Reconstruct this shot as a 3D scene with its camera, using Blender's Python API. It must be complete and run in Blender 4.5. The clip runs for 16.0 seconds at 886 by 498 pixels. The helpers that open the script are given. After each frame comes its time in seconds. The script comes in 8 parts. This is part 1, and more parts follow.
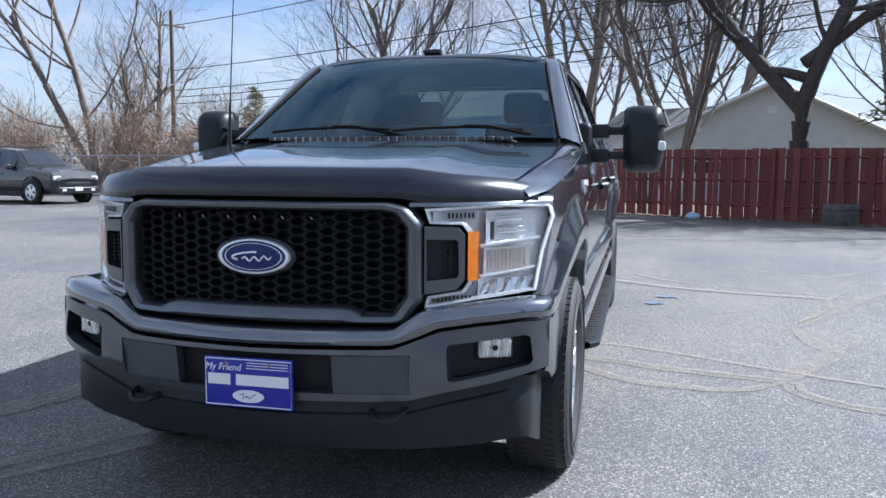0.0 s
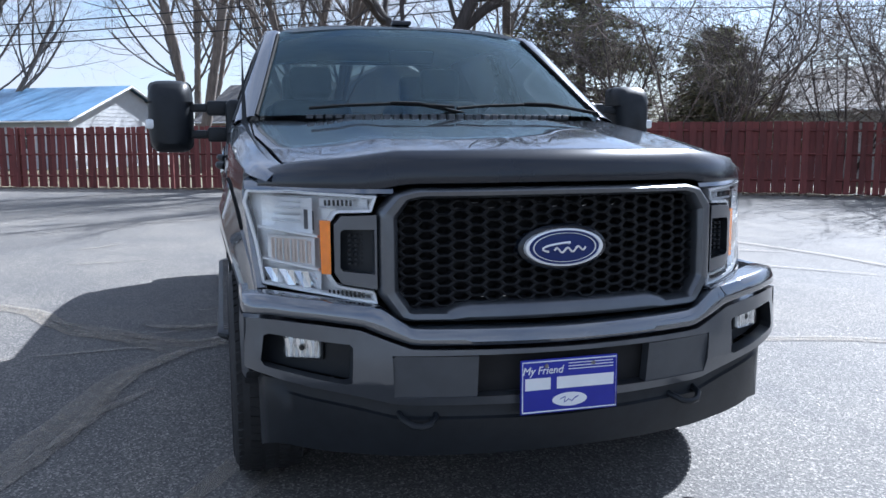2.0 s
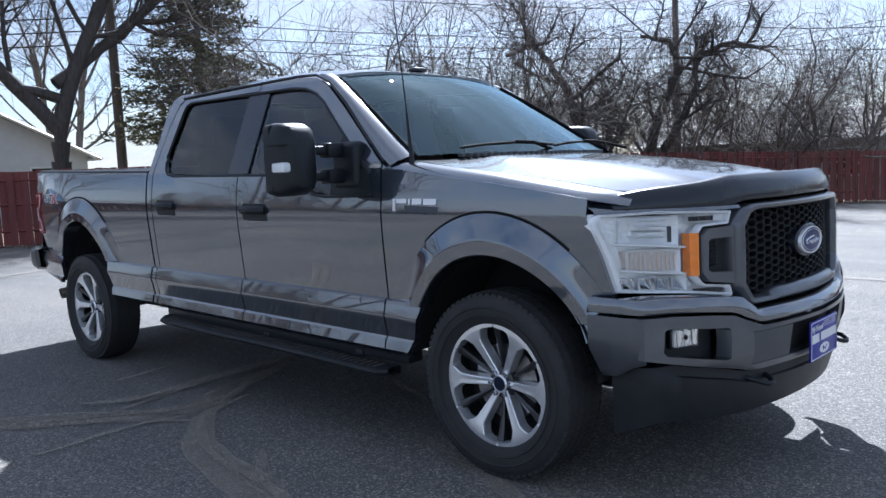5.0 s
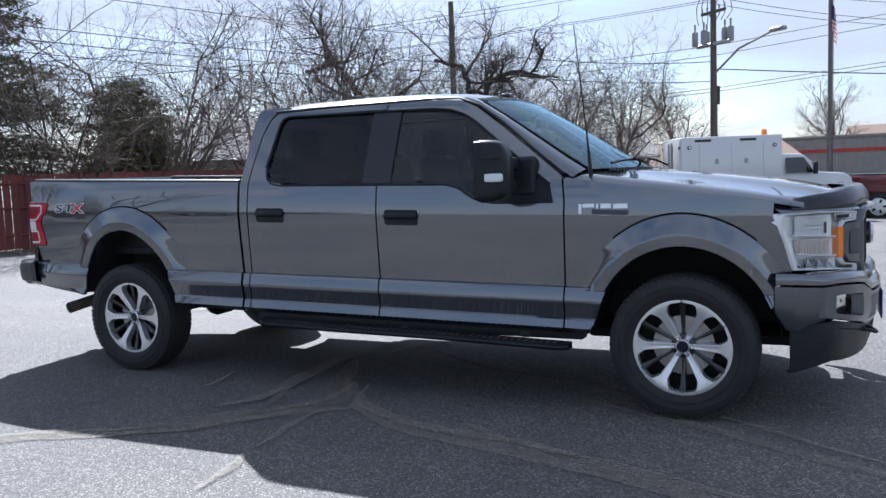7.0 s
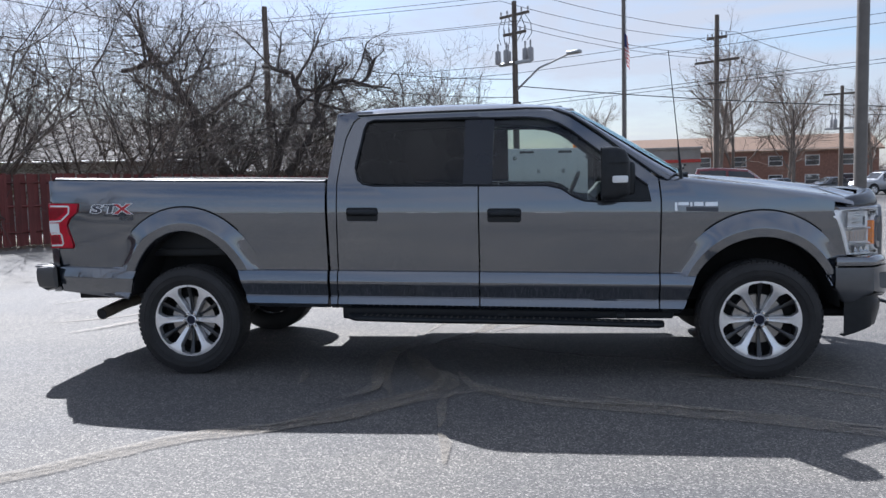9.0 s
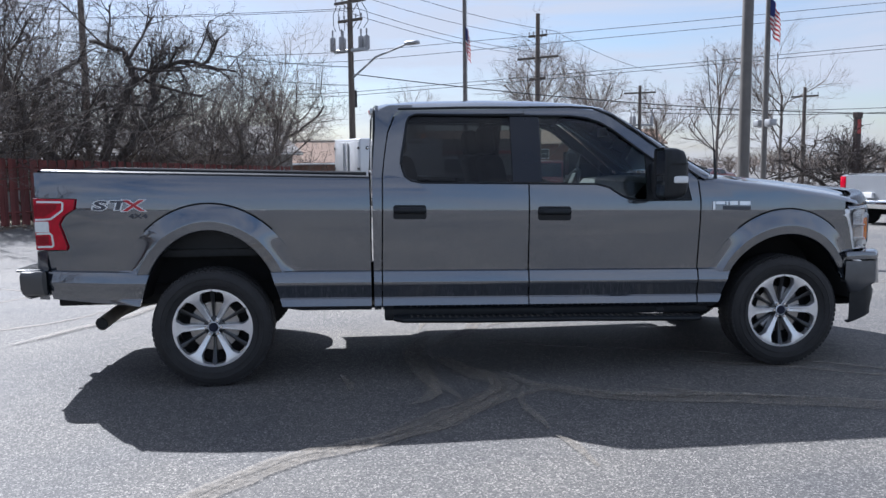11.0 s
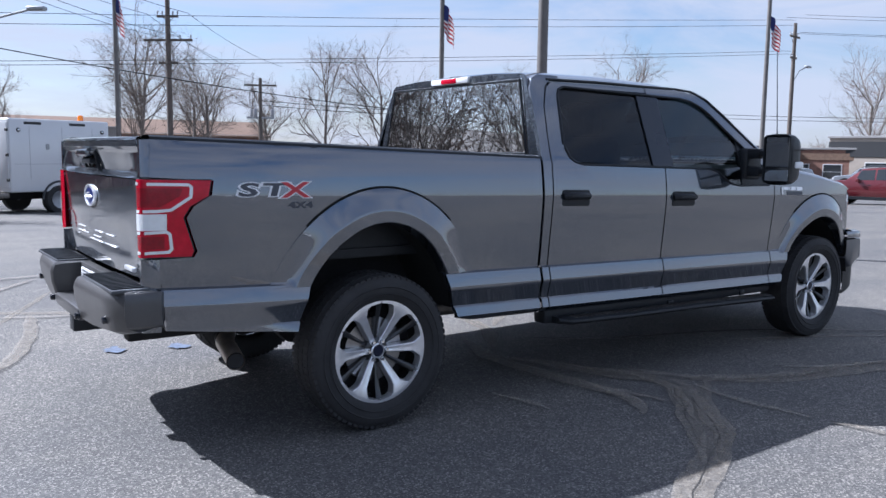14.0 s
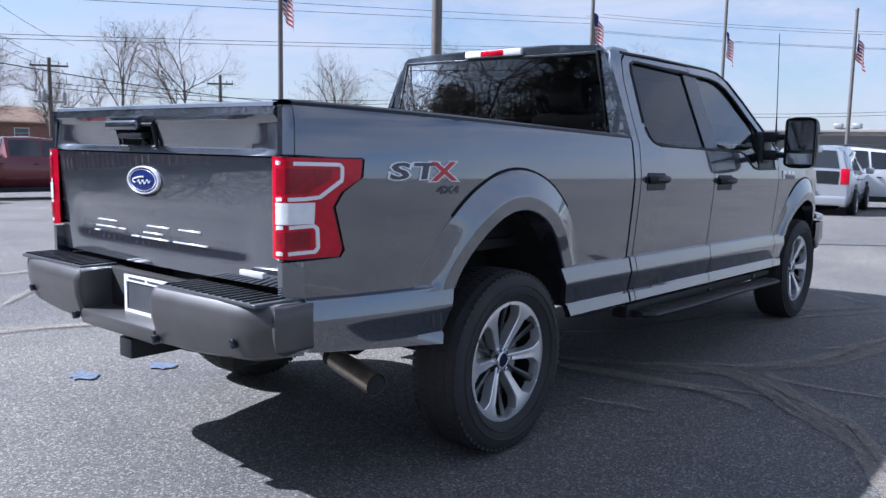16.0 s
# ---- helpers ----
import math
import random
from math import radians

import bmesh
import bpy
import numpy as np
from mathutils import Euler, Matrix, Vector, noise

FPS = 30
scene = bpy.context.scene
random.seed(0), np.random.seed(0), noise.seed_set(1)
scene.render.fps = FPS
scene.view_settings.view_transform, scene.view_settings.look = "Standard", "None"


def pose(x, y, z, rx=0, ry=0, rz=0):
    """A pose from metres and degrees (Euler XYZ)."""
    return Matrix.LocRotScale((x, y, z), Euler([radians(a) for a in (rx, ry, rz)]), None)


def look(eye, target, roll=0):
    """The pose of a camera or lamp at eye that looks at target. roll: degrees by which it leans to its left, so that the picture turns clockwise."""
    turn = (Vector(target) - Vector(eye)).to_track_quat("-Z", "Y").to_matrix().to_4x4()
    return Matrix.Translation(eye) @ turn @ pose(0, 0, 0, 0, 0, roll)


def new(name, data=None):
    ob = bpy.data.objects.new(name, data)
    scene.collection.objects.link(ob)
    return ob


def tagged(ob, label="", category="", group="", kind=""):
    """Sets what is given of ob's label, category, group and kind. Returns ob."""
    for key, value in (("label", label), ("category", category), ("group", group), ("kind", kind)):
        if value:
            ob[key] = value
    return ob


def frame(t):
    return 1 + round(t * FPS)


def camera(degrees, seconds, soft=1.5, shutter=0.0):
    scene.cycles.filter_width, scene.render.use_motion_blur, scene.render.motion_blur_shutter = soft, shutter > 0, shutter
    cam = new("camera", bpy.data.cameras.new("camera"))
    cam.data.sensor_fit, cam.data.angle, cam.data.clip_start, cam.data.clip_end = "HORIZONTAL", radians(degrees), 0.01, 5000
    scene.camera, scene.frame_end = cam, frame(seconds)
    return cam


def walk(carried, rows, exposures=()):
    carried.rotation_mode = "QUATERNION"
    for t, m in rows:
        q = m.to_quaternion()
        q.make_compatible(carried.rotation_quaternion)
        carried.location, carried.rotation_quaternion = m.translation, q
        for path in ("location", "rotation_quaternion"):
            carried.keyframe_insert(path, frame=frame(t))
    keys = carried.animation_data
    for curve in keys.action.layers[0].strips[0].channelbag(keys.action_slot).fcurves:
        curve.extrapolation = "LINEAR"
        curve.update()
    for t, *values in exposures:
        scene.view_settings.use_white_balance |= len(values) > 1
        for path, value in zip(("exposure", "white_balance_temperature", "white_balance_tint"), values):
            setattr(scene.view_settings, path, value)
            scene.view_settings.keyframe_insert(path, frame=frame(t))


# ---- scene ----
cam = camera(57.4, 16.0)
EXPOSURES = [(0.0, 1.36, 5400.0, 11.5), (1.0, 1.48, 5400.0, 11.0), (2.5, 1.5, 5400.0, 11.0), (4.5, 1.38, 5400.0, 11.0), (7.0, 1.26, 5550.0, 12.0), (9.0, 1.16, 5750.0, 12.5), (12.0, 1.16, 5500.0, 13.5), (14.0, 1.2, 5400.0, 15.0), (16.0, 1.22, 5350.0, 15.5)]
PATH = [
    (0, (3.331, 1.227, 1.238), (1.401, 0.744, 1.036), 0.3),
    (0.5, (3.303, 0.652, 1.261), (1.33, 0.41, 1.033), 0.3),
    (1, (3.28, 0.106, 1.257), (1.295, 0.122, 1.014), 0.0),
    (1.5, (3.215, -0.437, 1.255), (1.25, -0.16, 1.007), -0.0),
    (2, (3.166, -0.971, 1.261), (1.252, -0.455, 0.997), -0.3),
    (2.5, (3.044, -1.469, 1.262), (1.199, -0.745, 0.992), -0.7),
    (3, (2.955, -1.9, 1.271), (1.183, -1.011, 1.003), -1.3),
    (3.5, (2.81, -2.176, 1.275), (1.113, -1.151, 1.018), -1.6),
    (4, (2.693, -2.428, 1.289), (1.078, -1.277, 1.03), -2.1),
    (4.5, (2.503, -2.953, 1.337), (0.989, -1.67, 1.089), -2.4),
    (4.7, (2.364, -3.166, 1.308), (0.906, -1.815, 1.083), -2.5),
    (6.8, (0.837, -5.246, 1.36), (-0.054, -3.465, 1.175), -2.3),
    (7, (0.648, -5.388, 1.382), (-0.186, -3.579, 1.196), -2.1),
    (7.5, (0.165, -5.786, 1.402), (-0.518, -3.914, 1.225), -1.8),
    (8, (-0.32, -6.081, 1.387), (-0.861, -4.163, 1.214), -1.6),
    (8.5, (-0.836, -6.297, 1.412), (-1.242, -4.347, 1.231), -1.5),
    (9, (-1.299, -6.448, 1.403), (-1.586, -4.477, 1.221), -1.5),
    (11.3, (-3.354, -6.317, 1.502), (-3.048, -4.353, 1.279), -0.5),
    (11.5, (-3.612, -6.228, 1.452), (-3.233, -4.275, 1.243), -0.5),
    (12, (-4.229, -5.98, 1.448), (-3.677, -4.069, 1.238), -0.3),
    (12.5, (-4.782, -5.676, 1.423), (-4.068, -3.82, 1.212), -0.1),
    (13, (-5.286, -5.269, 1.424), (-4.41, -3.485, 1.204), 0.3),
    (13.5, (-5.718, -4.846, 1.419), (-4.696, -3.143, 1.189), 0.7),
    (14, (-6.067, -4.365, 1.39), (-4.907, -2.751, 1.157), 0.8),
    (14.5, (-6.368, -3.899, 1.362), (-5.093, -2.377, 1.128), 0.8),
    (15, (-6.536, -3.45, 1.336), (-5.169, -2.009, 1.101), 0.9),
    (15.5, (-6.672, -3.109, 1.313), (-5.228, -1.746, 1.075), 1.0),
    (16, (-6.788, -2.915, 1.306), (-5.268, -1.639, 1.058), 1.1),
]
walk(cam, [(t, look(eye, target, roll)) for t, eye, target, roll in PATH], EXPOSURES)

# ---- world, sun ----
SUN_AZ, SUN_EL = radians(125.4), radians(41.0)
world = bpy.data.worlds.new("sky")
scene.world = world
world.use_nodes = True
wn, wl = world.node_tree.nodes, world.node_tree.links
wn.clear()
w_out = wn.new("ShaderNodeOutputWorld")
w_bg = wn.new("ShaderNodeBackground")
w_bg.inputs["Strength"].default_value = 0.058
w_sky = wn.new("ShaderNodeTexSky")
w_sky.sky_type = "NISHITA"
w_sky.sun_disc = False
w_sky.sun_elevation = SUN_EL
w_sky.sun_rotation = radians(90) - SUN_AZ
w_sky.air_density, w_sky.dust_density, w_sky.ozone_density = 1.0, 0.85, 1.6
# thin streaks of high cloud
w_co = wn.new("ShaderNodeTexCoord")
w_map = wn.new("ShaderNodeMapping")
w_map.inputs["Scale"].default_value = (1.3, 1.9, 5.5)
w_map.inputs["Rotation"].default_value = (0.12, 0.2, 0.5)
w_noi = wn.new("ShaderNodeTexNoise")
w_noi.inputs["Scale"].default_value = 2.1
w_noi.inputs["Detail"].default_value = 7.0
w_noi.inputs["Roughness"].default_value = 0.62
w_noi.inputs["Distortion"].default_value = 0.5
w_ramp = wn.new("ShaderNodeValToRGB")
w_ramp.color_ramp.elements[0].position, w_ramp.color_ramp.elements[1].position = 0.30, 0.62
w_mul = wn.new("ShaderNodeMath")
w_mul.operation = "MULTIPLY"
w_mul.inputs[1].default_value = 0.88
w_mix = wn.new("ShaderNodeMix")
w_mix.data_type = "RGBA"
w_mix.inputs[7].default_value = (5.35, 5.4, 5.6, 1)
wl.new(w_co.outputs["Generated"], w_map.inputs["Vector"])
wl.new(w_map.outputs["Vector"], w_noi.inputs["Vector"])
wl.new(w_noi.outputs["Fac"], w_ramp.inputs["Fac"])
wl.new(w_ramp.outputs["Color"], w_mul.inputs[0])
wl.new(w_mul.outputs["Value"], w_mix.inputs[0])
wl.new(w_sky.outputs["Color"], w_mix.inputs[6])
wl.new(w_mix.outputs[2], w_bg.inputs["Color"])
wl.new(w_bg.outputs["Background"], w_out.inputs["Surface"])
sun = new("sun", bpy.data.lights.new("sun", "SUN"))
sun.data.energy, sun.data.angle, sun.data.color = 4.5, radians(0.53), (1.0, 0.955, 0.89)
SUN_DIR = Vector((math.cos(SUN_AZ) * math.cos(SUN_EL), math.sin(SUN_AZ) * math.cos(SUN_EL), math.sin(SUN_EL)))
sun.matrix_world = look(SUN_DIR * 60, (0, 0, 0))


# ---- materials ----
def mat_new(name):
    m = bpy.data.materials.new(name)
    m.use_nodes = True
    m.node_tree.nodes.clear()
    out = m.node_tree.nodes.new("ShaderNodeOutputMaterial")
    return m, m.node_tree.nodes, m.node_tree.links, out


def noise_node(n, l, scale, detail=5.0, rough=0.55, stretch=None, kind="Object"):
    co = n.new("ShaderNodeTexCoord")
    t = n.new("ShaderNodeTexNoise")
    t.inputs["Scale"].default_value, t.inputs["Detail"].default_value, t.inputs["Roughness"].default_value = scale, detail, rough
    if stretch:
        mp = n.new("ShaderNodeMapping")
        mp.inputs["Scale"].default_value = stretch
        l.new(co.outputs[kind], mp.inputs["Vector"])
        l.new(mp.outputs["Vector"], t.inputs["Vector"])
    else:
        l.new(co.outputs[kind], t.inputs["Vector"])
    return t


def ramp_node(n, l, src, stops):
    r = n.new("ShaderNodeValToRGB")
    els = r.color_ramp.elements
    while len(els) < len(stops):
        els.new(0.5)
    for e, (p, c) in zip(els, stops):
        e.position = p
        e.color = (*c, 1) if len(c) == 3 else c
    l.new(src, r.inputs["Fac"])
    return r


def surface(name, color, rough=0.5, metal=0.0, vary=0.15, scale=8.0, bump=0.0, bump_scale=60.0, coat=0.0, stretch=None, spec=0.5, island=0.0, per_object=0.0, fine=None):
    """A plain surface with two scales of variation in colour and gloss and a fine relief."""
    m, n, l, out = mat_new(name)
    b = n.new("ShaderNodeBsdfPrincipled")
    t1 = noise_node(n, l, scale, 6.0, 0.6, stretch)
    lo = tuple(c * (1 - vary) for c in color)
    hi = tuple(min(1, c * (1 + vary)) for c in color)
    col = ramp_node(n, l, t1.outputs["Fac"], [(0.3, lo), (0.7, hi)]).outputs["Color"]
    if island or per_object:
        if per_object:
            info = n.new("ShaderNodeObjectInfo")
            rnd = info.outputs["Random"]
        else:
            info = n.new("ShaderNodeNewGeometry")
            rnd = info.outputs["Random Per Island"]
        mr = n.new("ShaderNodeMapRange")
        k = island or per_object
        mr.inputs[3].default_value, mr.inputs[4].default_value = 1 - k, 1 + k
        l.new(rnd, mr.inputs[0])
        mx = n.new("ShaderNodeMix")
        mx.data_type, mx.blend_type = "RGBA", "MULTIPLY"
        mx.inputs[0].default_value = 1.0
        l.new(col, mx.inputs[6])
        l.new(mr.outputs[0], mx.inputs[7])
        col = mx.outputs[2]
    l.new(col, b.inputs["Base Color"])
    t2 = noise_node(n, l, scale * 0.37 + 1.3, 4.0, 0.5)
    rr = n.new("ShaderNodeMapRange")
    rr.inputs[3].default_value, rr.inputs[4].default_value = max(0.02, rough * 0.82), min(1, rough * 1.18)
    l.new(t2.outputs["Fac"], rr.inputs[0])
    l.new(rr.outputs[0], b.inputs["Roughness"])
    b.inputs["Metallic"].default_value = metal
    b.inputs["Specular IOR Level"].default_value = spec
    b.inputs["Coat Weight"].default_value = coat
    b.inputs["Coat Roughness"].default_value = 0.03
    if bump:
        t3 = noise_node(n, l, bump_scale, 3.0, 0.6, stretch)
        bp = n.new("ShaderNodeBump")
        bp.inputs["Strength"].default_value = bump
        bp.inputs["Distance"].default_value = 0.01
        l.new(t3.outputs["Fac"], bp.inputs["Height"])
        l.new(bp.outputs["Normal"], b.inputs["Normal"])
    l.new(b.outputs["BSDF"], out.inputs["Surface"])
    return m


def paint(name, color, metal=0.5, rough=0.32, flake=0.25, ior=1.5):
    """Car paint: fine metal flake under clear coat, with a film of road dust."""
    m, n, l, out = mat_new(name)
    b = n.new("ShaderNodeBsdfPrincipled")
    fl = noise_node(n, l, 900.0, 1.0, 0.5)
    big = noise_node(n, l, 2.3, 5.0, 0.6)
    base = ramp_node(n, l, fl.outputs["Fac"], [(0.35, tuple(c * (1 - flake) for c in color)), (0.65, tuple(c * (1 + flake) for c in color))])
    dust = n.new("ShaderNodeMix")
    dust.data_type = "RGBA"
    dust.inputs[7].default_value = (0.22, 0.21, 0.2, 1)
    dm = n.new("ShaderNodeMapRange")
    dm.inputs[1].default_value, dm.inputs[2].default_value, dm.inputs[4].default_value = 0.4, 0.8, 0.07
    l.new(big.outputs["Fac"], dm.inputs[0])
    l.new(dm.outputs[0], dust.inputs[0])
    l.new(base.outputs["Color"], dust.inputs[6])
    l.new(dust.outputs[2], b.inputs["Base Color"])
    b.inputs["Metallic"].default_value = metal
    b.inputs["Roughness"].default_value = rough
    b.inputs["Coat Weight"].default_value = 1.0
    b.inputs["Coat IOR"].default_value = ior
    b.inputs["Coat Roughness"].default_value = 0.02
    l.new(b.outputs["BSDF"], out.inputs["Surface"])
    return m


def glass(name, tint, gloss=1.0, rough=0.0, coat=(1.0, 1.0, 1.0)):
    """Thin glass: tinted see-through, mirror gloss growing at grazing angles."""
    m, n, l, out = mat_new(name)
    tr = n.new("ShaderNodeBsdfTransparent")
    tr.inputs["Color"].default_value = (*tint, 1)
    gl = n.new("ShaderNodeBsdfGlossy")
    gl.inputs["Roughness"].default_value = rough
    gl.inputs["Color"].default_value = (*coat, 1)
    fr = n.new("ShaderNodeFresnel")
    fr.inputs["IOR"].default_value = 1.5
    mu = n.new("ShaderNodeMath")
    mu.operation = "MULTIPLY"
    mu.use_clamp = True
    mu.inputs[1].default_value = 1.6 * gloss
    l.new(fr.outputs["Fac"], mu.inputs[0])
    mx = n.new("ShaderNodeMixShader")
    l.new(mu.outputs["Value"], mx.inputs["Fac"])
    l.new(tr.outputs["BSDF"], mx.inputs[1])
    l.new(gl.outputs["BSDF"], mx.inputs[2])
    l.new(mx.outputs["Shader"], out.inputs["Surface"])
    return m


def asphalt():
    m, n, l, out = mat_new("asphalt")
    b = n.new("ShaderNodeBsdfPrincipled")
    grain = noise_node(n, l, 230.0, 2.0, 0.6)
    stone = n.new("ShaderNodeTexVoronoi")
    stone.inputs["Scale"].default_value = 130.0
    co = n.new("ShaderNodeTexCoord")
    l.new(co.outputs["Object"], stone.inputs["Vector"])
    pick = n.new("ShaderNodeSeparateColor")
    l.new(stone.outputs["Color"], pick.inputs["Color"])
    blotch = noise_node(n, l, 0.33, 6.0, 0.62)
    streak = noise_node(n, l, 0.8, 5.0, 0.6, (0.35, 1.6, 1))
    c1 = ramp_node(n, l, pick.outputs["Red"], [(0.0, (0.062, 0.061, 0.060)), (0.4, (0.102, 0.100, 0.097)), (0.8, (0.152, 0.148, 0.141)), (1.0, (0.33, 0.315, 0.29))])
    c2 = ramp_node(n, l, blotch.outputs["Fac"], [(0.3, (0.72, 0.74, 0.78)), (0.5, (1.0, 0.99, 0.97)), (0.72, (1.32, 1.28, 1.2))])
    c3 = ramp_node(n, l, streak.outputs["Fac"], [(0.35, (0.88, 0.88, 0.9)), (0.66, (1.12, 1.1, 1.07))])
    mx = n.new("ShaderNodeMix")
    mx.data_type, mx.blend_type = "RGBA", "MULTIPLY"
    mx.inputs[0].default_value = 1.0
    l.new(c1.outputs["Color"], mx.inputs[6])
    l.new(c2.outputs["Color"], mx.inputs[7])
    mx2 = n.new("ShaderNodeMix")
    mx2.data_type, mx2.blend_type = "RGBA", "MULTIPLY"
    mx2.inputs[0].default_value = 1.0
    l.new(mx.outputs[2], mx2.inputs[6])
    l.new(c3.outputs["Color"], mx2.inputs[7])
    l.new(mx2.outputs[2], b.inputs["Base Color"])
    rr = n.new("ShaderNodeMapRange")
    rr.inputs[3].default_value, rr.inputs[4].default_value = 0.72, 0.92
    l.new(blotch.outputs["Fac"], rr.inputs[0])
    l.new(rr.outputs[0], b.inputs["Roughness"])
    bp = n.new("ShaderNodeBump")
    bp.inputs["Strength"].default_value, bp.inputs["Distance"].default_value = 0.38, 0.005
    l.new(stone.outputs["Distance"], bp.inputs["Height"])
    bp2 = n.new("ShaderNodeBump")
    bp2.inputs["Strength"].default_value, bp2.inputs["Distance"].default_value = 0.3, 0.004
    l.new(grain.outputs["Fac"], bp2.inputs["Height"])
    l.new(bp.outputs["Normal"], bp2.inputs["Normal"])
    l.new(bp2.outputs["Normal"], b.inputs["Normal"])
    l.new(b.outputs["BSDF"], out.inputs["Surface"])
    return m


M_ASPHALT = asphalt()
M_PAINT = paint("magnetic_grey_paint", (0.050, 0.062, 0.082), 0.66, 0.22, ior=2.25)
M_BLACK = surface("black_plastic", (0.014, 0.0165, 0.020), 0.42, vary=0.2, scale=20, bump=0.08, bump_scale=400, spec=0.3)
M_SATIN = surface("satin_black", (0.008, 0.011, 0.018), 0.26, vary=0.1, scale=10, coat=0.3, spec=0.4)
M_GREYPL = surface("grey_plastic", (0.055, 0.06, 0.068), 0.4, vary=0.12, scale=15, bump=0.06, bump_scale=500)
M_GRILLE = surface("grille_grey", (0.112, 0.120, 0.134), 0.30, metal=0.7, vary=0.08, scale=9, coat=0.5)
M_RUBBER = surface("tyre_rubber", (0.022, 0.022, 0.023), 0.72, vary=0.25, scale=14, bump=0.25, bump_scale=120)
M_MATTE = surface("matte_black_rubber", (0.010, 0.0105, 0.011), 0.85, vary=0.2, scale=20, spec=0.15)
M_MESH = surface("grille_mesh_plastic", (0.010, 0.0105, 0.012), 0.55, vary=0.2, scale=20, spec=0.3)
M_PALEAMBER = surface("pale_amber", (0.80, 0.70, 0.62), 0.2, vary=0.12, scale=60, bump=0.4, bump_scale=160)
M_PIPE = surface("tan_steel_pipe", (0.36, 0.31, 0.25), 0.38, metal=0.7, vary=0.25, scale=22, bump=0.1, bump_scale=80)
M_BUMPER = surface("bumper_grey", (0.085, 0.084, 0.085), 0.4, metal=0.4, vary=0.08, scale=9, coat=0.15)
M_LINER = surface("wheel_liner", (0.012, 0.012, 0.013), 0.85, vary=0.3, scale=9)
M_CHROME = surface("chrome", (0.78, 0.79, 0.8), 0.07, metal=1.0, vary=0.03)
M_BADGE = surface("bright_badge", (0.82, 0.83, 0.85), 0.25, metal=0.45, vary=0.03)
M_ALLOY = surface("machined_alloy", (0.80, 0.81, 0.83), 0.30, metal=0.75, vary=0.06, scale=30)
M_RIMDARK = surface("dark_rim_paint", (0.022, 0.023, 0.025), 0.3, metal=0.3, vary=0.15, scale=20, coat=0.5)
M_STEEL = surface("worn_steel", (0.22, 0.2, 0.18), 0.45, metal=0.8, vary=0.35, scale=22, bump=0.2, bump_scale=80)
M_DISC = surface("brake_disc", (0.35, 0.34, 0.33), 0.3, metal=1.0, vary=0.15, scale=25)
M_REFL = surface("lamp_reflector", (0.92, 0.93, 0.94), 0.12, metal=0.3, vary=0.05, scale=30, bump=0.5, bump_scale=55)
M_LAMPWHITE = surface("lamp_white_plastic", (0.92, 0.93, 0.94), 0.12, metal=0.2, vary=0.05, scale=20, bump=0.4, bump_scale=110)
M_AMBER = surface("amber_lens", (0.9, 0.24, 0.008), 0.12, vary=0.1, scale=40, bump=0.3, bump_scale=140, coat=0.6)
M_RED = surface("red_lens", (0.46, 0.0, 0.018), 0.15, vary=0.2, scale=18, bump=0.18, bump_scale=150, coat=0.25, spec=0.3)
M_REDDARK = surface("dark_red_lens", (0.24, 0.0, 0.010), 0.15, vary=0.25, scale=25, bump=0.3, bump_scale=120, coat=0.25, spec=0.3)
M_WHITELENS = surface("white_lens", (0.75, 0.77, 0.78), 0.15, vary=0.06, scale=30, bump=0.25, bump_scale=170, coat=0.6)
M_BLUE = surface("badge_blue", (0.008, 0.02, 0.11), 0.3, vary=0.08, scale=40, coat=0.1, spec=0.3)
M_NAVY = surface("cap_navy", (0.006, 0.010, 0.03), 0.3, vary=0.08, scale=40, spec=0.3)
M_PLATEBLUE = surface("plate_blue", (0.012, 0.018, 0.3), 0.35, vary=0.08, scale=20)
M_WHITE = surface("white_print", (0.75, 0.76, 0.78), 0.4, vary=0.04, scale=20)
M_DECALGREY = surface("decal_grey", (0.05, 0.055, 0.07), 0.4, vary=0.05, scale=20)
M_DECALRED = surface("decal_red", (0.42, 0.02, 0.03), 0.4, vary=0.05, scale=20)
M_WINDSHIELD = glass("windshield_glass", (0.66, 0.76, 0.74), 0.62, coat=(0.66, 0.9, 1.0))
M_DOORGLASS = glass("front_door_glass", (0.60, 0.66, 0.64), 0.75)
M_TINTGLASS = glass("privacy_glass", (0.16, 0.17, 0.175), 0.5)
M_LENS = glass("clear_lamp_lens", (0.97, 0.98, 0.985), 0.45)
M_CLOTH = surface("dark_seat_cloth", (0.045, 0.046, 0.05), 0.85, vary=0.2, scale=30, bump=0.2, bump_scale=300)
M_DASH = surface("dash_plastic", (0.03, 0.031, 0.033), 0.6, vary=0.15, scale=30)
M_MIRROR = surface("mirror_glass", (0.5, 0.52, 0.54), 0.02, metal=1.0, vary=0.01)


# ---- builders ----
def finish(me, smooth):
    if smooth is not None:
        me.polygons.foreach_set("use_smooth", [True] * len(me.polygons))
        me.set_sharp_from_angle(angle=radians(smooth))
    me.update()


def part(name, bm, material, parent=None, label="", smooth=35):
    """Links a bmesh as one mesh object under a thing or a part."""
    bmesh.ops.recalc_face_normals(bm, faces=bm.faces)
    me = bpy.data.meshes.new(name)
    bm.to_mesh(me)
    bm.free()
    me.materials.append(material)
    finish(me, smooth)
    ob = new(name, me)
    if parent is not None:
        ob.parent = parent
    return tagged(ob, label)


